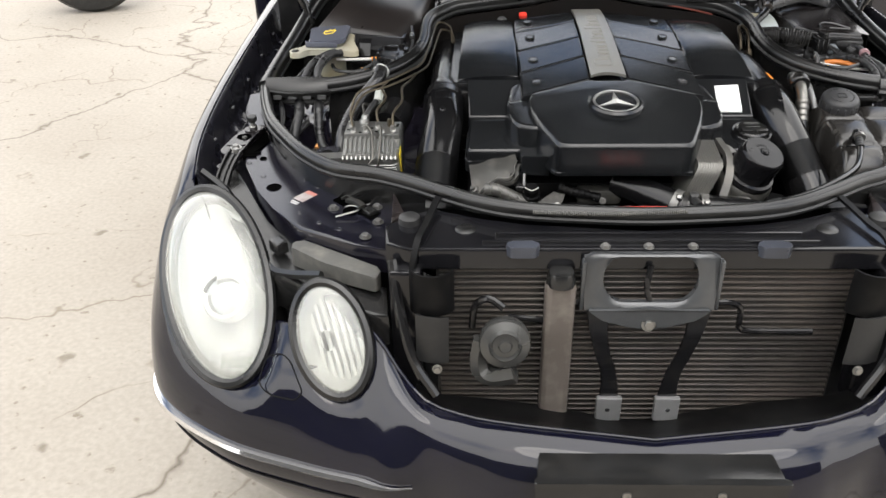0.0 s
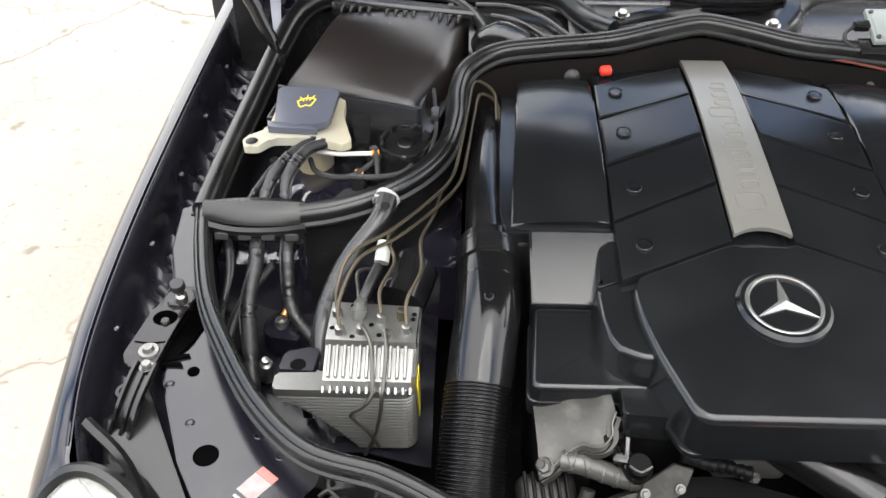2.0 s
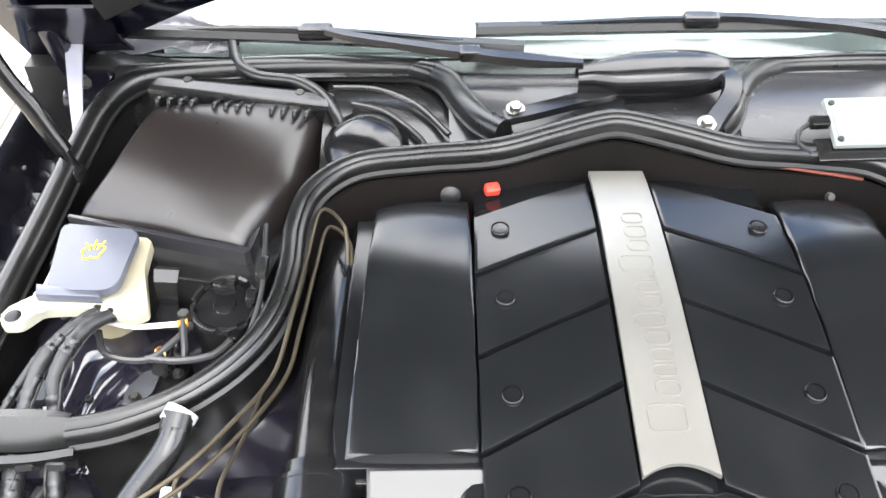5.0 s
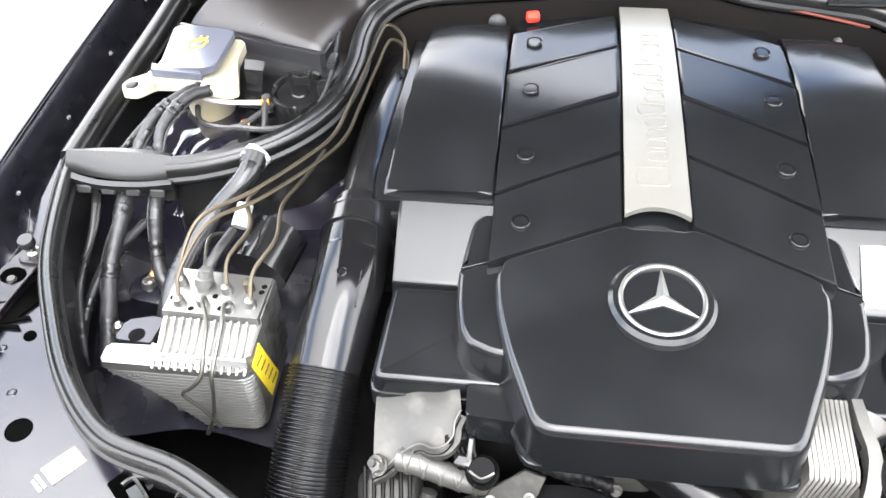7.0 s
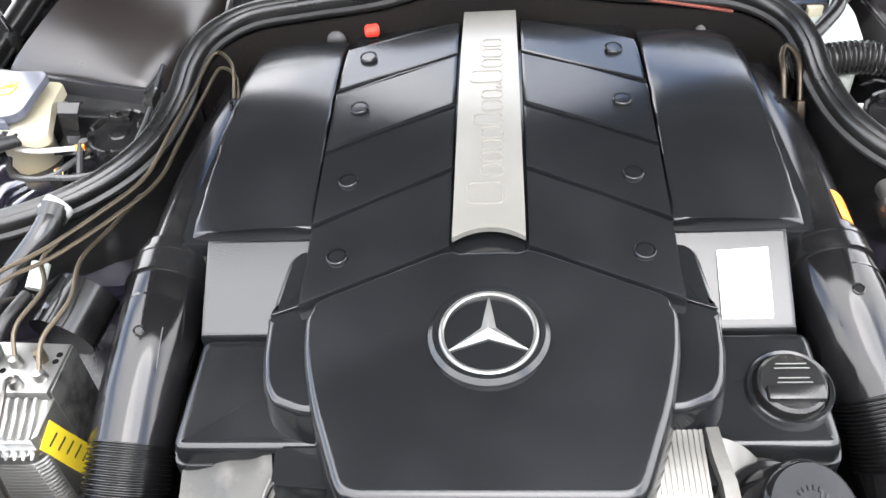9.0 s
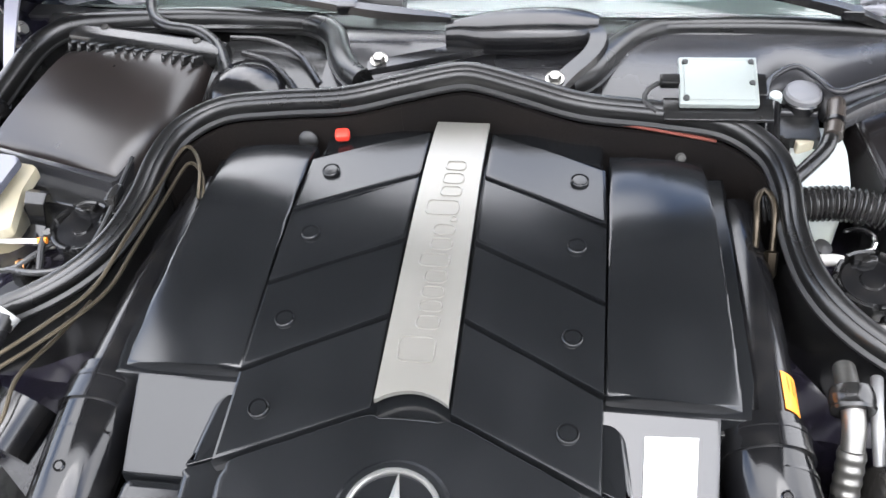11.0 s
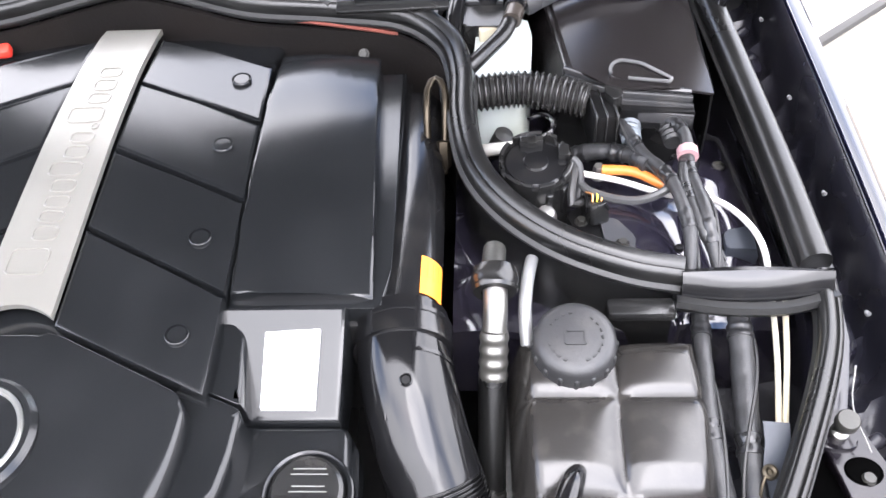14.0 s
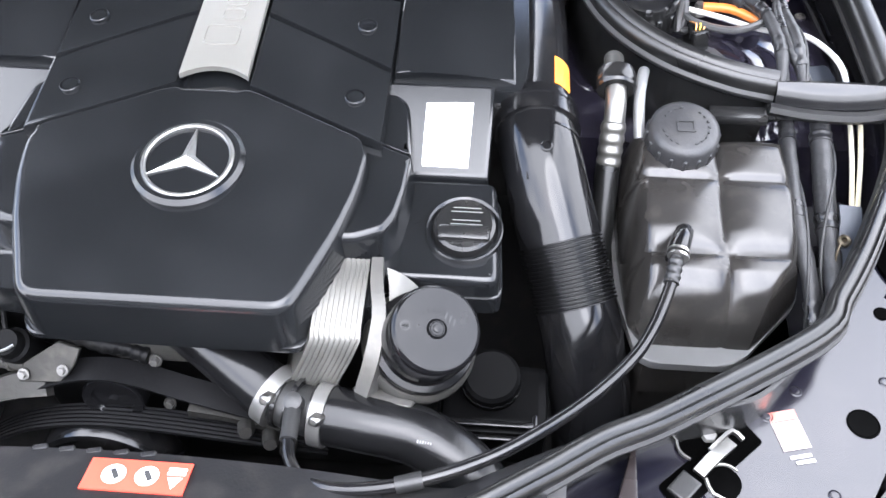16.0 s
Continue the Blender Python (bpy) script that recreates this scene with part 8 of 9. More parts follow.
for k in range(5):
    part("sensor_wire", tube([(-0.198 + 0.007 * k, 0.335, 0.856), (-0.192 + 0.006 * k, 0.318, 0.852 - 0.003 * k), (-0.182 + 0.005 * k, 0.306, 0.836 - 0.004 * (k % 3)), (-0.176 + 0.005 * k, 0.300, 0.812)], 0.0026, 6), SHADOWED, eb)
part("plug", block((-0.186, 0.322, 0.850), (0.022, 0.016, 0.020), 0.003, (0, 0, 20)), SHADOWED, eb)
part("plug", block((-0.176, 0.308, 0.834), (0.018, 0.012, 0.022), 0.003, (20, 0, -10)), GLOSSY, eb)
part("water_outlet", block((-0.035, 0.325, 0.815), (0.08, 0.03, 0.03), 0.008), CAST, eb)
part("outlet_bolt", bolt((-0.045, 0.308, 0.818), (0, -0.9, 0.4), 0.0045, 0.006), ZINC, eb)
part("outlet_bolt", bolt((-0.030, 0.306, 0.812), (0, -0.9, 0.4), 0.0045, 0.006), ZINC, eb)
part("crumpled_hose", tube([(-0.108, 0.318, 0.835), (-0.085, 0.312, 0.828), (-0.06, 0.312, 0.822), (-0.035, 0.308, 0.816)], 0.010, 14, 0.002, scale=lambda u: 0.85 + 0.14 * math.sin(u * 31) * math.sin(u * 17 + 1)), SHADOWED, eb, "crumpled rubber sleeve")
# tensioner arm behind the belt
part("tensioner_arm", sweep([(0.000, 0.285, 0.772), (0.04, 0.282, 0.766), (0.085, 0.276, 0.756)], [(-0.010, -0.006), (0.010, -0.006), (0.010, 0.005), (-0.010, 0.005)], 0.01, scale=lambda u: 1 - 0.4 * u), GRIME, eb)
for at in ((0.055, 0.268, 0.764), (0.078, 0.262, 0.756), (0.094, 0.258, 0.748)):
    part("arm_boss", lathe([(0.001, 0.010), (0.006, 0.010), (0.008, 0.004), (0.009, -0.01)], axis(at, (0.2, -0.8, 0.5)), 14), GRIME, eb)
alt = thing("alternator", (-0.25, 0.28, 0.68), "cast aluminium alternator with cooling slots", "alternator")
ma = axis((-0.250, 0.272, 0.738), (0.1, -0.8, 0.55)) @ Matrix.Diagonal((0.66, 0.66, 0.8, 1))
part("case", lathe([(0.016, 0.020), (0.034, 0.020), (0.052, 0.012), (0.058, 0.002), (0.058, -0.05), (0.05, -0.07)], ma, 36), CAST, alt)
part("slot_floor", lathe([(0.022, 0.0205), (0.046, 0.0165)], ma, 36), SHADOWED, alt)
for k in range(16):
    a = 2 * math.pi * k / 16
    b = block((0.036 * math.cos(a), 0.036 * math.sin(a), 0.019), (0.028, 0.0045, 0.008), 0.0015, (0, 0, math.degrees(a)), 1)
    b.transform(ma)
    part("rib", b, CAST, alt)
part("hub", lathe([(0.001, 0.030), (0.006, 0.030), (0.008, 0.026), (0.017, 0.024), (0.018, 0.016)], ma, 20), CAST, alt)
part("rear_case", block((-0.250, 0.305, 0.768), (0.066, 0.05, 0.045), 0.014, (30, 0, 8), 3), GRIME, alt)
for k in range(6):
    part("case_slot", block((-0.274 + 0.009 * k, 0.299, 0.794), (0.004, 0.034, 0.004), 0.001, (30, 0, 8), 1), SHADOWED, alt)
part("arm", sweep([(-0.222, 0.268, 0.762), (-0.200, 0.276, 0.776), (-0.168, 0.284, 0.786), (-0.134, 0.290, 0.790)], [(-0.013, -0.006), (0.013, -0.006), (0.011, 0.006), (-0.011, 0.006)], 0.008, up=(0, -0.7, 0.7), scale=lambda u: 0.7 + 0.5 * u), CAST, alt, "pale cast alternator arm")
part("arm_rod", tube([(-0.208, 0.292, 0.802), (-0.214, 0.278, 0.782), (-0.220, 0.266, 0.758)], 0.008, 12), CAST, alt)
part("arm_bolt", bolt((-0.222, 0.258, 0.752), (0, -0.8, 0.5), 0.006, 0.008), CAST, alt)
bt = thing("drive_belt", (-0.05, 0.27, 0.65), "black ribbed drive belt round dark pulleys", "drive belt")
BELTBLK = mat("belt_rubber", (0.005, 0.005, 0.0054), 0.5, spec=0.14, bump=0.3, grain_scale=250)
FLAT = [(-0.0125, -0.0015), (0.0125, -0.0015), (0.0125, 0.0015), (-0.0125, 0.0015)]
part("belt", sweep([(-0.250, 0.290, 0.700), (-0.215, 0.289, 0.738), (-0.172, 0.290, 0.772), (-0.135, 0.293, 0.792), (-0.105, 0.296, 0.802), (-0.075, 0.297, 0.805), (-0.045, 0.296, 0.800), (0.0, 0.290, 0.790), (0.06, 0.284, 0.776), (0.12, 0.280, 0.762)], FLAT, 0.006), BELTBLK, bt)
part("idler_pulley", lathe([(0.001, 0.004), (0.004, 0.004), (0.005, 0.001), (0.019, 0.0), (0.021, 0.004), (0.0285, 0.004), (0.0300, 0.0), (0.0300, -0.022)], axis((-0.075, 0.286, 0.772), (0, -1, 0.15)), 36), GLOSSY, bt, "black idler pulley")
for k in range(6):
    d = 0.0042 * k
    part("belt_rib", sweep([(-0.235, 0.262 + d, 0.690), (-0.185, 0.264 + d, 0.728), (-0.140, 0.265 + d, 0.748), (-0.09, 0.265 + d, 0.757), (-0.03, 0.264 + d, 0.756), (0.05, 0.262 + d, 0.748), (0.13, 0.260 + d, 0.738)], [(-0.0019, -0.0015), (0.0019, -0.0015), (0.0012, 0.0015), (-0.0012, 0.0015)], 0.008), BELTBLK, bt)
part("main_pulley", lathe([(0.001, 0.012), (0.02, 0.014), (0.03, 0.010), (0.052, 0.008), (0.060, 0.014), (0.066, 0.013), (0.0685, 0.006), (0.0685, -0.02)], axis((-0.095, 0.262, 0.684), (0, -1, 0.1)), 44), GLOSSY, bt, "large black pulley")
part("pulley_bolt", bolt((-0.016, 0.279, 0.782), (0, -0.9, 0.45), 0.0042, 0.005), CAST, bt)
part("pulley_bolt", bolt((-0.060, 0.238, 0.702), (0, -0.9, 0.45), 0.006, 0.006), ZINC, bt)
# fan shroud with its warning label
fs = thing("fan_shroud", (0, 0.16, 0.60), "black plastic fan shroud with a red warning label", "fan shroud")
rows = []
for i in range(25):
    x = -0.34 + 0.68 * i / 24
    back = 0.188 - 0.25 * x * x + (0.06 if abs(x) > 0.25 else 0.0) * (abs(x) - 0.25) / 0.09
    rows.append([(x, 0.118 + 0.55 * x * x, 0.880), (x, 0.135 + 0.35 * x * x, 0.876), (x, 0.160 + 0.1 * x * x, 0.869), (x, back, 0.861)])
SHROUD = mat("grey_black_shroud_plastic", (0.010, 0.010, 0.0108), 0.30, spec=0.35, bump=0.12, grain_scale=400, other=(0.014, 0.014, 0.0145), dust=0.08)
part("shroud", sheet(dense(rows, 0.02), 0.003), SHROUD, fs)
# rear wall darker than the shroud, its shade put into the colour
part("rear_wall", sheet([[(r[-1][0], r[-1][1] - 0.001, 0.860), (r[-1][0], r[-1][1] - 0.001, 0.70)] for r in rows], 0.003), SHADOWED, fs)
for k in range(5):
    part("edge_tab", block((-0.075 + 0.022 * k, 0.1875, 0.8635), (0.012, 0.005, 0.004), 0.001, (0, 0, 12), 1), SHROUD, fs)
mlab = pose(0.013, 0.165, 0.8722, -15, 0, 0)
lab = block((0, 0, 0), (0.080, 0.030, 0.0015), 0)
lab.transform(mlab)
lab = part("warning_label", lab, RED, fs, "red label with white warning signs")
for x in (-0.018, 0.008):
    b = lathe([(0.001, 0.0006), (0.0092, 0.0006), (0.0092, -0.001)], None, 24)
    b.transform(mlab @ Matrix.Translation((x, 0, 0.001)))
    part("round_sign", b, WHITE, lab)
    b = block((x + 0.001, 0.0, 0.002), (0.004, 0.010, 0.0006), 0, (0, 0, 35))
    b.transform(mlab)
    part("sign_mark", b, INK, lab)
for yy, wv in ((0.008, 0.014), (0.004, 0.014)):
    b = block((0.030, yy, 0.001), (wv, 0.0025, 0.0010), 0)
    b.transform(mlab)
    part("print_bar", b, WHITE, lab)
tri_ = bmesh.new()
tri_.faces.new([tri_.verts.new(q) for q in ((0.024, 0.000, 0.0014), (0.036, 0.000, 0.0014), (0.030, -0.011, 0.0014))])
tri_.transform(mlab)
part("arrow_sign", tri_, WHITE, lab)


# ---- apron fittings ----
FOAM = mat("worn_grey_foam", (0.055, 0.054, 0.05), 0.6, bump=0.5, grain_scale=150, other=(0.08, 0.078, 0.07), dust=0.3)
SHEEN = mat("brownish_sheen_plate", (0.014, 0.011, 0.011), 0.28, spec=0.3, dust=0.05)


# lightless black: paints the shade inside openings that are not cut through
PIT = mat("shade_black_opening", (0.0008, 0.0008, 0.0008), 0.9, spec=0.0, blotch=0.0)


LABEL = mat("faded_label_paper", (0.30, 0.27, 0.26), 0.5, other=(0.22, 0.17, 0.165), blotch_scale=60)
LABELRED = mat("faded_label_red", (0.42, 0.13, 0.10), 0.5, other=(0.34, 0.19, 0.17), blotch_scale=60)


def apron_kit(sx):
    za = 0.8465
    # the far wing sits a little closer in and further forward
    at_wing = lambda x, y: (sx * (x - (0.024 if sx > 0 else 0.0)), y - (0.025 if sx > 0 else 0.0))
    for x, y in ((0.421, 0.250), (0.424, 0.218), (0.418, 0.167), (0.434, 0.120), (0.497, 0.214)) if sx < 0 else ((0.413, 0.249), (0.459, 0.244), (0.418, 0.167), (0.434, 0.120)):
        single("apron_bolt", bolt((sx * x, y, za), (0, 0, 1), 0.0068, 0.006), ZINC, "bright flange bolt on the apron", "bolt", "apron bolts")
    lt = thing("bonnet_catch", (sx * 0.465, 0.215, 0.83), "steel bonnet catch over a notch painted shade-black", "catch", "bonnet catches")
    zh = za + 0.0014
    part("hole", slab(rounded(mirrored([(0.503, 0.242), (0.487, 0.263), (0.415, 0.198), (0.430, 0.175)], sx), 0.003), zh, 0.84, 0), PIT, lt, "flat black patch painted as the notch's shade")
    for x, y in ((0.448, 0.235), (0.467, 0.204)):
        part("round_hole", lathe([(0.0005, 0.0), (0.0135, 0.0), (0.0138, -0.006)], axis((sx * x, y, zh + 0.0004), (0, 0, 1)), 24), PIT, lt, "flat black disc painted as a shaded round hole")
    ring = lambda x, y, r, a0, a1: [(sx * (x + r * math.cos(radians(a0 + (a1 - a0) * k / 8))), y + r * math.sin(radians(a0 + (a1 - a0) * k / 8)), zh + 0.002) for k in range(9)]
    part("spring", tube(ring(0.447, 0.235, 0.0145, 250, 60), 0.0015, 6, 0.003), STEEL, lt, "bright spring wire")
    part("spring", tube(ring(0.467, 0.204, 0.0145, 40, 160), 0.0013, 6, 0.003), STEEL, lt)
    part("spring", tube([(sx * 0.489, 0.180, zh + 0.002), (sx * 0.480, 0.183, zh + 0.003), (sx * 0.471, 0.185, zh + 0.005), (sx * 0.455, 0.191, zh + 0.007), (sx * 0.451, 0.203, zh + 0.007)], 0.0017, 6), STEEL, lt, "bright spring wire")
    part("guide", sweep([(sx * 0.486, 0.241, zh + 0.003), (sx * 0.478, 0.248, zh + 0.004), (sx * 0.465, 0.237, zh + 0.004), (sx * 0.458, 0.230, zh + 0.003)], [(-0.0015, -0.002), (0.0015, -0.002), (0.0015, 0.002), (-0.0015, 0.002)], 0.004), STEEL, lt, "bent guide wire")
    part("lever", sweep([(sx * 0.476, 0.238, zh + 0.002), (sx * 0.458, 0.220, zh + 0.008), (sx * 0.446, 0.207, zh + 0.006)], [(-0.005, -0.003), (0.005, -0.003), (0.005, 0.003), (-0.005, 0.003)], 0.006), STEEL, lt, "worn steel catch lever")
    part("plate", block((sx * 0.434, 0.196, zh + 0.004), (0.018, 0.022, 0.007), 0.0015, (0, 0, sx * -42)), PLASTIC, lt)
    tg = thing("apron_label", (sx * 0.555, 0.25, za), "small white label with a red corner and print bars", "label", "apron labels")
    mt = pose(-0.553, 0.255, za - 0.0007, 0, 0, -38) if sx < 0 else pose(0.5265, 0.252, za - 0.0007, 0, 0, 14)
    for nm, at, sz, mm in (("paper", (0, -0.002, 0.0015), (0.024, 0.026, 0.0008), LABEL), ("red_band", (0, 0.016, 0.0015), (0.024, 0.009, 0.0008), LABELRED), ("print_bar", (0, -0.021, 0.0013), (0.018, 0.003, 0.0006), FADED), ("print_bar", (0.002, -0.026, 0.0013), (0.016, 0.003, 0.0006), FADED)):
        b = block(at, sz, 0)
        b.transform(mt)
        part(nm, b, mm, tg)
    for x, y, r in ((0.612, 0.290, 0.0115), (0.653, 0.403, 0.006)):
        x, y = at_wing(x, y)
        single("apron_hole", lathe([(0.001, 0.0006), (r, 0.0006), (r * 1.08, 0.0016), (r * 1.2, 0.0)], axis((x, y, 0.848 + 0.02 * (y - 0.3)), (0, 0, 1)), 24), PIT, "round apron hole, its shade painted as a black disc", "hole", "apron holes")
    for x, y in ((0.618, 0.408), (0.675, 0.384), (0.639, 0.331), (0.648, 0.465), (0.562, 0.317), (0.534, 0.291), (0.594, 0.370), (0.552, 0.200), (0.515, 0.168), (0.48, 0.147)):
        x, y = at_wing(x, y) if y > 0.28 else (sx * x, y)
        single("spot_weld", lathe([(0.001, 0.0010), (0.0030, 0.0008), (0.0036, -0.0002), (0.0044, 0.0010), (0.0054, 0.0)], axis((x, y, 0.848 + 0.02 * (y - 0.3)), (0, 0, 1)), 14), APRON, "round spot weld dimple", "weld", "spot welds")
    # slotted bracket, the gap beside it painted shade-black, the adjuster and the headlamp brace
    br = thing("wing_bracket", (sx * 0.70, 0.46, 0.84), "dark slotted wing bracket with bright bolts and a ribbed headlamp brace", "bracket", "wing brackets")
    BRK = mat("bracket_paint", (0.007, 0.006, 0.008), 0.18, spec=0.42, bump=0.1, grain_scale=120, other=(0.013, 0.010, 0.011), dust=0.06)
    gap = [at_wing(*q) for q in ((0.668, 0.522), (0.684, 0.470), (0.694, 0.412), (0.676, 0.424), (0.664, 0.446), (0.655, 0.476))]
    part("gap", slab(gap, 0.8542, 0.84, 0), PIT, br, "flat black patch painted as the gap's shade")
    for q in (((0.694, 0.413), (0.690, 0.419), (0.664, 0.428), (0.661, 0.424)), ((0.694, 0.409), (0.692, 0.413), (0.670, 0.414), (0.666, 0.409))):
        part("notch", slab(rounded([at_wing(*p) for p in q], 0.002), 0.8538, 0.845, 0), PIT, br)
    part("plate", slab(rounded([at_wing(*q) for q in ((0.672, 0.532), (0.706, 0.532), (0.724, 0.480), (0.736, 0.416), (0.726, 0.396), (0.696, 0.398), (0.686, 0.470))], 0.007), 0.8625, 0.848, 0.0025), BRK, br)
    part("plate_lip", sweep([(*at_wing(*q), 0.8635) for q in ((0.671, 0.530), (0.685, 0.470), (0.695, 0.398))], circle(0.0016, 6)), BRK, br)
    part("seam", sweep([(*at_wing(*q), 0.8630) for q in ((0.690, 0.437), (0.710, 0.434), (0.728, 0.436))], circle(0.0009, 6)), PIT, br)
    hx, hy = at_wing(0.703, 0.476)
    part("slot", lathe([(0.001, 0.0008), (0.0125, 0.0008), (0.0135, 0.0018), (0.0150, 0.0)], axis((hx, hy, 0.8625), (0, 0, 1)) @ Matrix.Diagonal((1, 0.85, 1, 1)), 28), PIT, br, "large hole, its shade painted as a flat black disc")
    part("hole_bolt", lathe([(0.001, 0.003), (0.0045, 0.003), (0.0058, 0.0)], axis((hx + 0.002, hy - 0.007, 0.8632), (0, 0, 1)), 14), CAST, br)
    wx, wy = at_wing(0.707, 0.421)
    part("washer", lathe([(0.001, 0.0085), (0.0055, 0.0085), (0.0065, 0.004), (0.0072, 0.0028), (0.0115, 0.0028), (0.0125, 0.0)], axis((wx, wy, 0.8625), (0, 0, 1)), 24), ZINC, br, "bright bolt with a broad washer")
    kx, ky = at_wing(0.691, 0.508)
    part("foot_pad", slab(rounded([(kx - 0.016, ky - 0.014), (kx + 0.014, ky - 0.014), (kx + 0.014, ky + 0.016), (kx - 0.016, ky + 0.016)], 0.008), 0.866, 0.855, 0.002), BRK, br)
    part("adjuster", lathe([(0.004, 0.0), (0.0075, 0.001), (0.0075, 0.006), (0.0042, 0.008)] + [(0.0042 + 0.0007 * (k % 2), 0.009 + 0.0014 * k) for k in range(6)] + [(0.0042, 0.018)], axis((kx, ky, 0.866), (0, -0.15, 1)), 14), STEEL, br, "threaded screw adjuster")
    # far pad gets a paler metal in place of the sky's reflection on rubber
    part("adjuster_pad", lathe([(0.004, 0.017), (0.0085, 0.018), (0.0092, 0.020), (0.0092, 0.027), (0.0082, 0.0285), (0.001, 0.029)], axis((kx, ky, 0.866), (0, -0.15, 1)), 22), MATTE if sx < 0 else CAST, br, "round rubber pad")
    part("brace", sweep([(*at_wing(0.700, 0.396), 0.869), (*at_wing(0.704, 0.375), 0.864), (*at_wing(0.712, 0.350), 0.848), (*at_wing(0.718, 0.328), 0.828)], [(-0.012, -0.003), (0.012, -0.003), (0.013, 0.006), (0.0095, 0.006), (0.008, 0.0), (0.0035, 0.0), (0.002, 0.0035), (-0.002, 0.0035), (-0.0035, 0.0), (-0.008, 0.0), (-0.0095, 0.006), (-0.013, 0.006)], 0.006), GLOSSY, br, "ribbed glossy brace")
    part("brace_bolt", bolt((*at_wing(0.699, 0.391), 0.870), (0, 0, 1), 0.006, 0.007), ZINC, br)
    part("side_boss", lathe([(0.001, 0.001), (0.006, 0.001), (0.007, 0.003), (0.011, 0.003), (0.013, 0.0), (0.013, -0.01)], axis((*at_wing(0.722, 0.372), 0.848), (0, 0, 1)), 20), BRK, br)
    part("edge_wire", tube([(*at_wing(0.714, 0.560), 0.886), (*at_wing(0.703, 0.524), 0.881), (*at_wing(0.708, 0.485), 0.875)], 0.0008, 6), ZINC if sx > 0 else BRK, br)
    # painted shelf behind the bracket, between wing and seal
    part("rear_shelf", slab([at_wing(*q) for q in ((0.672, 0.530), (0.706, 0.530), (0.728, 0.600), (0.735, 0.680), (0.700, 0.700), (0.690, 0.600))], lambda x, y: 0.863 + 0.05 * (y - 0.52), 0.845, 0.002), APRON, br, "lilac-grey reflecting painted shelf")
    # carrier behind the lamps
    cr = thing("lamp_carrier", (sx * 0.60, 0.18, 0.75), "black plastic headlamp carrier between lamp and apron", "lamp carrier", "lamp carriers")
    part("frame", slab(mirrored([(0.745, 0.345), (0.700, 0.385), (0.655, 0.300), (0.615, 0.230), (0.555, 0.155), (0.455, 0.105), (0.398, 0.075), (0.392, 0.005), (0.430, 0.010), (0.470, 0.040), (0.530, 0.075), (0.570, 0.100), (0.610, 0.130), (0.665, 0.220), (0.730, 0.295)], sx),
         lambda x, y: 0.775 + 0.20 * max(0, y - 0.05), 0.72, 0.006), PLASTIC, cr)
    part("pad", slab(rounded(mirrored([(0.560, 0.128), (0.545, 0.148), (0.455, 0.098), (0.405, 0.070), (0.412, 0.045), (0.50, 0.085)], sx), 0.008), lambda x, y: 0.822 + 0.10 * (y - 0.1), 0.79, 0.006), FOAM, cr, "grey foam pad")
    part("seal_lip", sweep(mirrored([(0.742, 0.315, 0.868), (0.690, 0.275, 0.845), (0.640, 0.200, 0.812), (0.596, 0.130, 0.785), (0.560, 0.10, 0.79), (0.50, 0.065, 0.81)], sx), [(-0.005, -0.006), (0.005, -0.006), (0.006, 0.002), (0.0, 0.007), (-0.006, 0.002)], 0.01), RUBBER, cr)
    part("clip", block((sx * 0.582, 0.150, 0.812), (0.022, 0.03, 0.022), 0.004, (0, 0, sx * -40)), PLASTIC, cr)
    part("corner_plate", slab(mirrored([(0.396, 0.232), (0.372, 0.150), (0.392, 0.120)], sx), 0.872, 0.850, 0.002), SHEEN, cr, "bent brownish corner plate")
    part("rubber_buffer", lathe([(0.001, 0.022), (0.010, 0.022), (0.0165, 0.018), (0.0175, 0.008), (0.012, 0.0)], axis((sx * 0.362, 0.108, 0.872), (0, 0, 1)), 24), MATTE, cr, "round rubber bonnet buffer")


apron_kit(-1)
apron_kit(1)

# ---- cowl fittings ----
wm = thing("wiper_gear", (0.03, 1.03, 0.98), "black domed wiper gear cover on two pressed legs", "wiper gear")
rows = []
for i in range(21):
    v = i / 20
    x = -0.034 + 0.186 * v
    end = max(0.02, 1 - abs(2 * v - 1.08) ** 5) ** 0.5
    hw = (0.017 + 0.017 * math.sin(math.pi * min(1.0, v * 0.62 + 0.12))) * (end if v > 0.5 else max(end, 0.75))
    yc = 1.046 + 0.016 * v
    hz = 0.013 + 0.016 * math.sin(math.pi * min(1.0, v * 0.7 + 0.1)) * (end if v > 0.5 else 1)
    rows.append([(x, yc + hw * math.cos(a), 1.022 + hz * math.sin(a)) for a in [math.pi * (1.12 - 1.24 * k / 14) for k in range(15)]])
part("dome", sheet(rows, 0.003), GLOSSY, wm, "", 70)
part("dome_rim", sweep([(r[0][0], r[0][1] - 0.001, r[0][2] + 0.001) for r in rows], [(-0.004, -0.0015), (0.002, -0.0015), (0.002, 0.0015), (-0.004, 0.0015)], raw=True), GLOSSY, wm)
part("leg", sweep([(-0.125, 0.985, 1.010), (-0.09, 0.992, 1.014), (-0.04, 1.012, 1.014), (0.03, 1.040, 1.012), (0.05, 1.05, 1.005)], [(-0.013, -0.003), (0.013, -0.003), (0.010, 0.004), (-0.010, 0.004)], 0.01), GLOSSY, wm)
part("leg", sweep([(0.100, 0.935, 1.016), (0.118, 0.965, 1.020), (0.145, 1.005, 1.025), (0.152, 1.035, 1.03), (0.140, 1.055, 1.03)], [(-0.013, -0.003), (0.013, -0.003), (0.010, 0.004), (-0.010, 0.004)], 0.01), GLOSSY, wm)
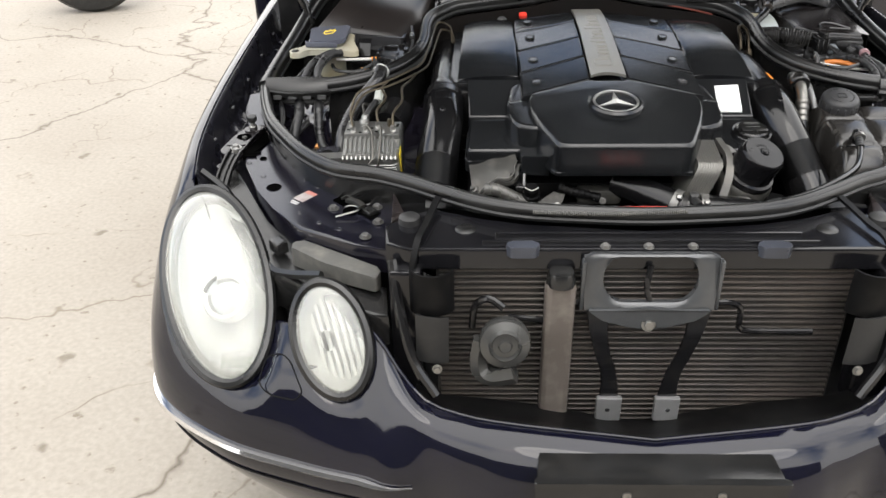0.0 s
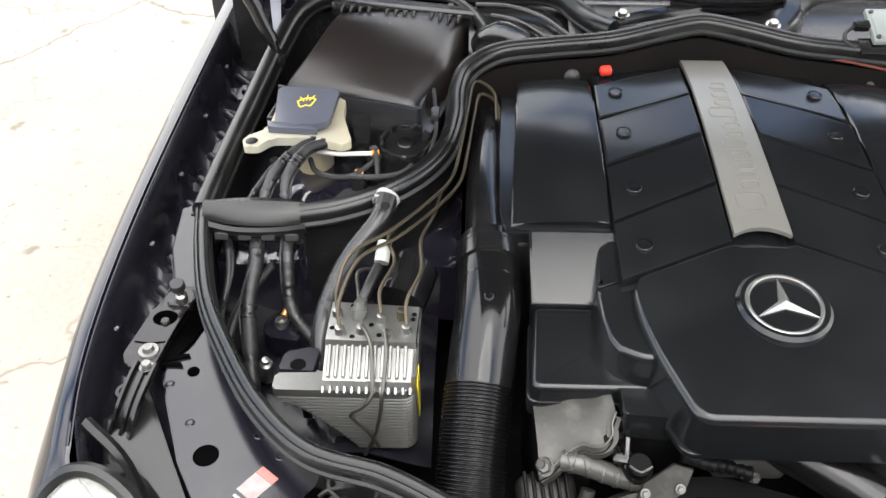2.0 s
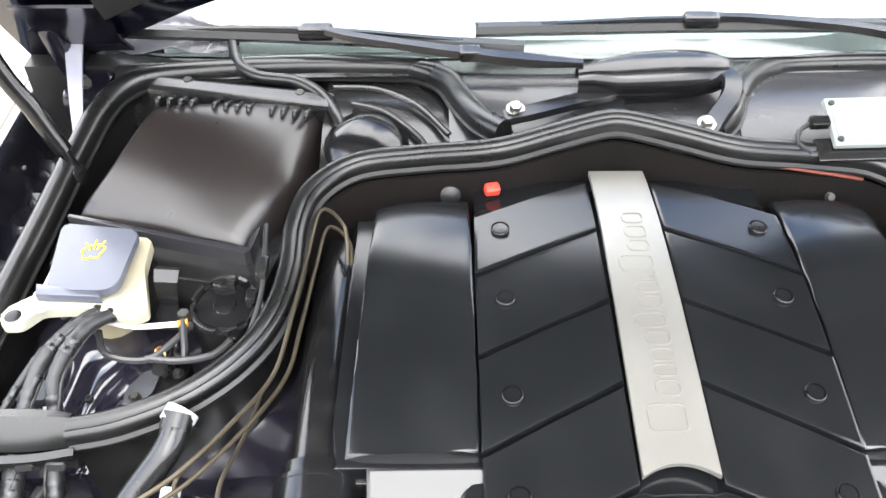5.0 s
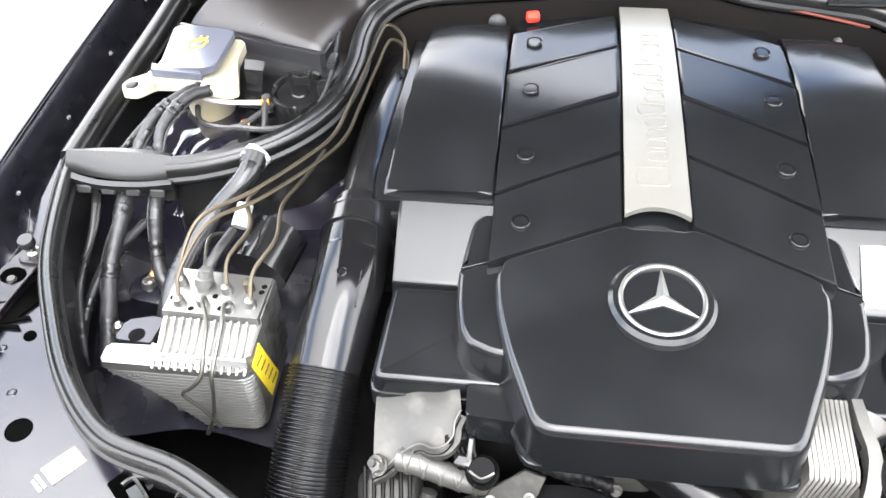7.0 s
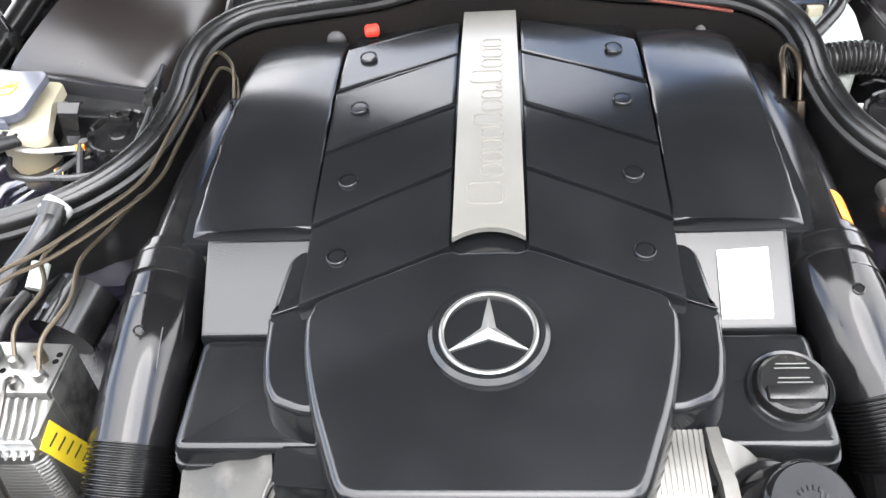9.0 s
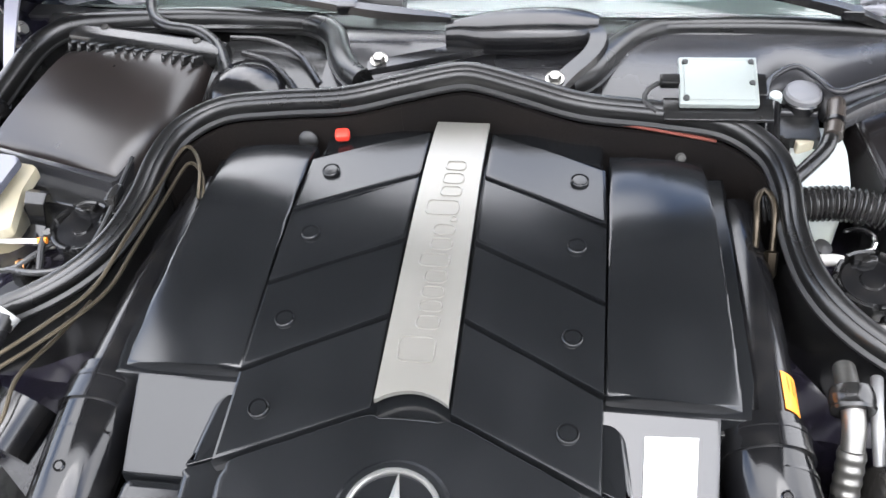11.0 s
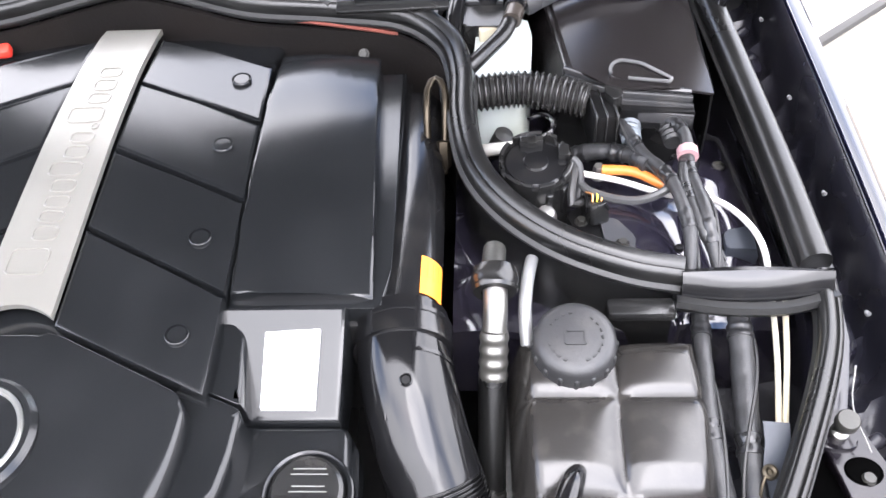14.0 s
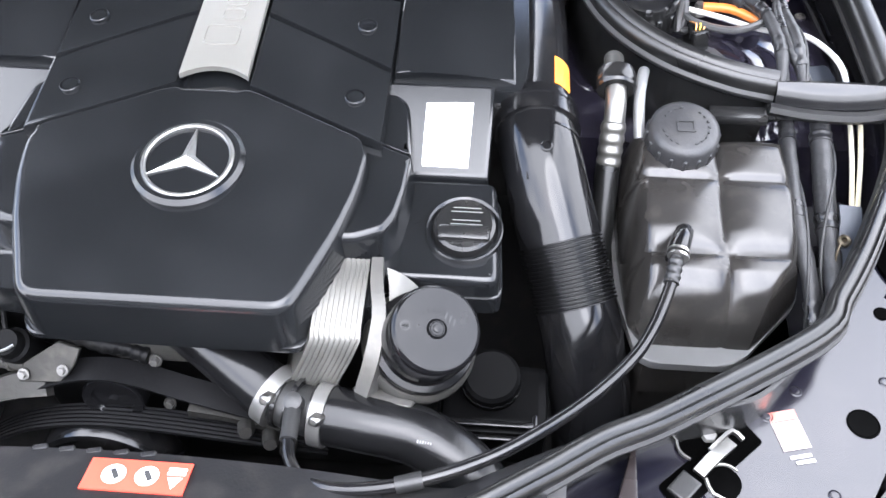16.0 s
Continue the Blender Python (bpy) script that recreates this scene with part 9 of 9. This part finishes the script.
for at in ((-0.112, 0.992, 1.018), (0.104, 0.952, 1.024)):
    part("leg_bolt", bolt(at, (0, -0.3, 1), 0.0075, 0.007, 1.5), STEEL, wm, "bright flange bolt")
rows = []
for i in range(17):
    x = -0.19 + 0.38 * i / 16
    rows.append([(x, y, 0.975 + 0.20 * (y - 0.93) - 0.7 * max(0, y - 1.06) ** 1.2 + 0.006 * math.exp(-((x - 0.06) / 0.05) ** 4 - ((y - 1.0) / 0.025) ** 4)) for y in [0.958 + 0.177 * j / 12 for j in range(13)]])
part("gear_tray", sheet(dense(rows, 0.012), 0.002), TRAYGREY, car, "black cowl tray below the wiper gear")
for sx, far in ((-1, 0.345), (1, 0.614)):
    rows = []
    for i in range(25):
        x = 0.16 + (far - 0.16) * i / 24
        lip = float(np.interp(x, [0.16, 0.338, 0.345, 0.359, 0.384, 0.405, 0.422, 0.456, 0.506, 0.533, 0.554, 0.572, 0.61], [0.93, 0.935, 0.985, 1.003, 1.020, 0.997, 0.974, 0.991, 1.017, 1.014, 1.006, 1.008, 1.02])) if sx > 0 else 0.93
        end = float(np.interp(x, [0.4, 0.57, 0.605, 0.63], [1.118, 1.110, 1.094, 1.066]))
        rows.append([(sx * x, lip + (end - lip) * u, 0.972 - 0.01 * u + 0.030 * u * u + 0.022 * math.sin(u * 3.1) - (0.02 if u == 0 else 0) - (0.016 if sx < 0 else 0.45 * max(0.0, x - 0.555))) for u in (0, 0.03, 0.2, 0.4, 0.6, 0.8, 0.92, 1.0)])
    part("cowl_tray", sheet(rows, 0.002), TRAYGREY if sx > 0 else PLASTIC, car, "smooth dark grey cowl side tray" if sx > 0 else "black cowl side tray", 60)
part("tray_ridge", tube([(0.338, 0.935, 0.985), (0.341, 0.948, 1.0), (0.348, 0.985, 1.002), (0.359, 1.003, 1.003), (0.384, 1.020, 1.004), (0.405, 0.997, 1.003), (0.422, 0.974, 1.001), (0.456, 0.991, 1.001), (0.506, 1.017, 1.002), (0.533, 1.016, 1.0), (0.558, 1.010, 0.992), (0.578, 1.02, 0.985)], 0.0038, 10), TRAYGREY, car, "raised lip of the cowl tray")
part("moulded_duct", sweep([(0.428, 0.955, 0.978), (0.455, 0.973, 0.982), (0.505, 0.998, 0.986), (0.535, 1.000, 0.984), (0.562, 0.998, 0.978), (0.582, 1.006, 0.968), (0.592, 1.016, 0.955)], [(-0.010, -0.012), (0.008, -0.012), (0.008, 0.000), (0.005, 0.006), (0.0, 0.008), (-0.006, 0.006), (-0.010, -0.002)], 0.008), TRAYGREY, car, "bulged moulded duct roof")
for x, y in ((0.517, 1.004), (0.537, 1.005)):
    part("tray_crease", tube([(x - 0.006, y - 0.004, 0.9935), (x, y + 0.008, 0.9965), (x + 0.001, y - 0.010, 0.9915)], 0.0010, 6, 0.004), TRAYGREY, car)
for q in ([(-0.335, 1.075, 0.993), (-0.28, 1.07, 0.993), (-0.23, 1.04, 0.99), (-0.19, 0.985, 0.985)], [(-0.31, 1.045, 0.989), (-0.27, 1.03, 0.987), (-0.23, 0.99, 0.982), (-0.215, 0.965, 0.978)]):
    part("tray_rib", tube(q, 0.004, 8), PLASTIC, car)
part("tray_dome", lathe([(0.002, 0.03), (0.03, 0.026), (0.05, 0.012), (0.06, -0.01)], axis((-0.285, 0.985, 0.965), (0.2, -0.2, 1)), 28), GLOSSY, car, "glossy black dome")


def wiper(base, arm, blade, label):
    w = thing("windscreen_wiper", base, label, "wiper", "wipers")
    part("arm", sweep(arm, [(-0.009, -0.004), (0.009, -0.004), (0.007, 0.005), (-0.007, 0.005)], 0.015, scale=lambda u: (0.62 + 2.6 * u if u < 0.2 else 1.14 - 0.55 * (u - 0.2))), GLOSSY, w)
    part("arm_joint", block(tuple(Vector(arm[1]).lerp(Vector(arm[2]), 0.6)), (0.026, 0.021, 0.014), 0.003, (0, 0, 0)), GLOSSY, w)
    a, b = Vector(blade[0]), Vector(blade[1])
    mid = (a + b) / 2
    part("blade", sweep([a, a.lerp(b, 0.25) + Vector((0, 0, 0.002)), mid + Vector((0, 0, 0.003)), a.lerp(b, 0.75) + Vector((0, 0, 0.002)), b], [(-0.010, -0.002), (-0.004, -0.010), (0.004, -0.010), (0.010, -0.002), (0.006, 0.006), (-0.006, 0.006)], 0.03), RUBBER, w)
    part("spine", sweep([a, mid + Vector((0, 0, 0.012)), b], [(-0.004, -0.002), (0.004, -0.002), (0.003, 0.003), (-0.003, 0.003)], 0.03), GLOSSY, w)
    part("blade_clip", block(tuple(mid + Vector((0, -0.004, 0.012))), (0.045, 0.022, 0.018), 0.005), GLOSSY, w)


wiper((0.537, 1.115, 0.985), [(0.537, 1.112, 0.992), (0.49, 1.114, 1.010), (0.44, 1.122, 1.024), (0.34, 1.134, 1.040), (0.22, 1.137, 1.052), (0.14, 1.138, 1.056)], ((-0.155, 1.126, 1.046), (0.42, 1.152, 1.035)), "black windscreen wiper parked along the glass")
wiper((0.0, 1.06, 1.03), [(-0.028, 1.048, 1.044), (-0.11, 1.055, 1.046), (-0.20, 1.077, 1.046), (-0.32, 1.112, 1.046), (-0.355, 1.130, 1.048)], ((-0.62, 1.172, 1.02), (-0.095, 1.092, 1.040)), "black windscreen wiper on the gear cover")
part("pivot_nut", bolt((0.537, 1.113, 0.996), (0, 0, 1), 0.008, 0.010), STEEL, car, "bright wiper pivot nut")

# ---- torn heat shield edge and small studs on the bulkhead ----
single("torn_shield_edge", tube([(0.10, 0.925, 1.000), (0.14, 0.916, 0.994), (0.19, 0.913, 0.990), (0.24, 0.915, 0.980), (0.29, 0.918, 0.968)], 0.0022, 6), mat("rust_edge", (0.12, 0.03, 0.02), 0.9, bump=0.5), "torn reddish edge of the heat shield", "torn edge")
for at in ((-0.19, 0.905, 0.958), (0.07, 0.935, 0.985)):
    single("shield_button", lathe([(0.001, 0.005), (0.008, 0.004), (0.012, 0.001), (0.012, -0.002)], axis(at, (0, -1, 0.3)), 18), MATTE, "black shield fastener button", "fastener", "shield fasteners")
single("shield_bolt", bolt((0.252, 0.905, 0.952), (0, -0.8, 0.6), 0.005, 0.005, 1.2), GRIME, "bright bolt on the heat shield", "bolt")

# ---- further car standing in the yard, of which only a wheel shows ----
wh = thing("parked_car", (-2.62, 4.35, 0.0), "another parked car, only its dark wheel in sight", "car")
part("tyre", lathe([(0.20, 0.0), (0.27, 0.02), (0.315, 0.04), (0.325, 0.10), (0.325, 0.16), (0.30, 0.20), (0.2, 0.21)], axis((-2.62, 4.45, 0.325), (0.2, -1, 0)) @ Matrix.Translation((0, 0, -0.1)), 48), MATTE, wh)
part("rim", lathe([(0.004, 0.05), (0.06, 0.06), (0.18, 0.03), (0.2, 0.0)], axis((-2.62, 4.45, 0.325), (0.2, -1, 0)) @ Matrix.Translation((0, 0, 0.0)), 32), CAST, wh)

CORNER = mat("pale_crumpled_film", (0.13, 0.13, 0.14), 0.22, bump=0.2, grain_scale=60, other=(0.07, 0.07, 0.085))
# ---- crumpled pale panel at the cowl corner, beside the lifting arm ----
for sx in (-1, 1):
    rows = []
    for i in range(30):
        x = 0.475 + 0.195 * i / 29
        c = 1 - (x / 0.75) ** 2
        wide = min(1.0, (x - 0.44) / 0.12)
        rows.append([(sx * x, 1.196 - 0.10 * c + 0.075 * wide * j / 15 + 0.004 * math.sin(70 * x + j), 0.978 + 0.05 * c + 0.045 * wide * j / 15 + 0.004 * abs(math.sin(43 * x + 0.9 * j)) * math.sin(1.1 * j + 60 * x) + random.uniform(-0.0008, 0.0008)) for j in range(16)])
    part("cowl_corner", sheet(rows, 0.001), CORNER, car, "pale crumpled film over the cowl corner", 50)

# band of shadow painted as a darker strip, with a raised joint, in the yard beside the open door
ga, gb = Vector((1.26, 2.19, 0)), Vector((1.50, 2.39, 0))
gd = (gb - ga).normalized()
gn = Vector((gd.y, -gd.x, 0))
strip = [ga - gd * 0.6, ga + gd * 1.6, ga + gd * 1.6 + gn * 0.16, ga - gd * 0.6 + gn * 0.13]
single("pavement", slab([(q.x, q.y) for q in strip], 0.006, -0.01, 0.002), mat("shadow_grey_concrete", (0.17, 0.16, 0.145), 0.85, bump=0.4, grain_scale=60, blotch_scale=5), "grey concrete strip painting a band of shadow in the yard", "pavement", kind="structure")
joint = [ga - gd * 0.6 - gn * 0.01, ga + gd * 1.6 - gn * 0.01, ga + gd * 1.6 - gn * 0.035, ga - gd * 0.6 - gn * 0.035]
single("trim", slab([(q.x, q.y) for q in joint], 0.02, -0.01, 0.004), mat("dark_joint", (0.05, 0.048, 0.045), 0.8), "dark joint beside the painted shadow strip", "joint", kind="structure")

# ribbed strip pressed into the front seal
single("ribbed_strip", tube([(-0.172, 0.0965, 0.904), (-0.097, 0.0885, 0.9055), (-0.043, 0.0850, 0.907), (0.022, 0.0870, 0.9085), (0.060, 0.0885, 0.909)], 0.0042, 8, 0.0008, scale=lambda u: 0.88 + 0.14 * math.sin(u * 75 * 2 * math.pi)), FOAM, "worn ribbed grey strip along the front seal", "seal strip")
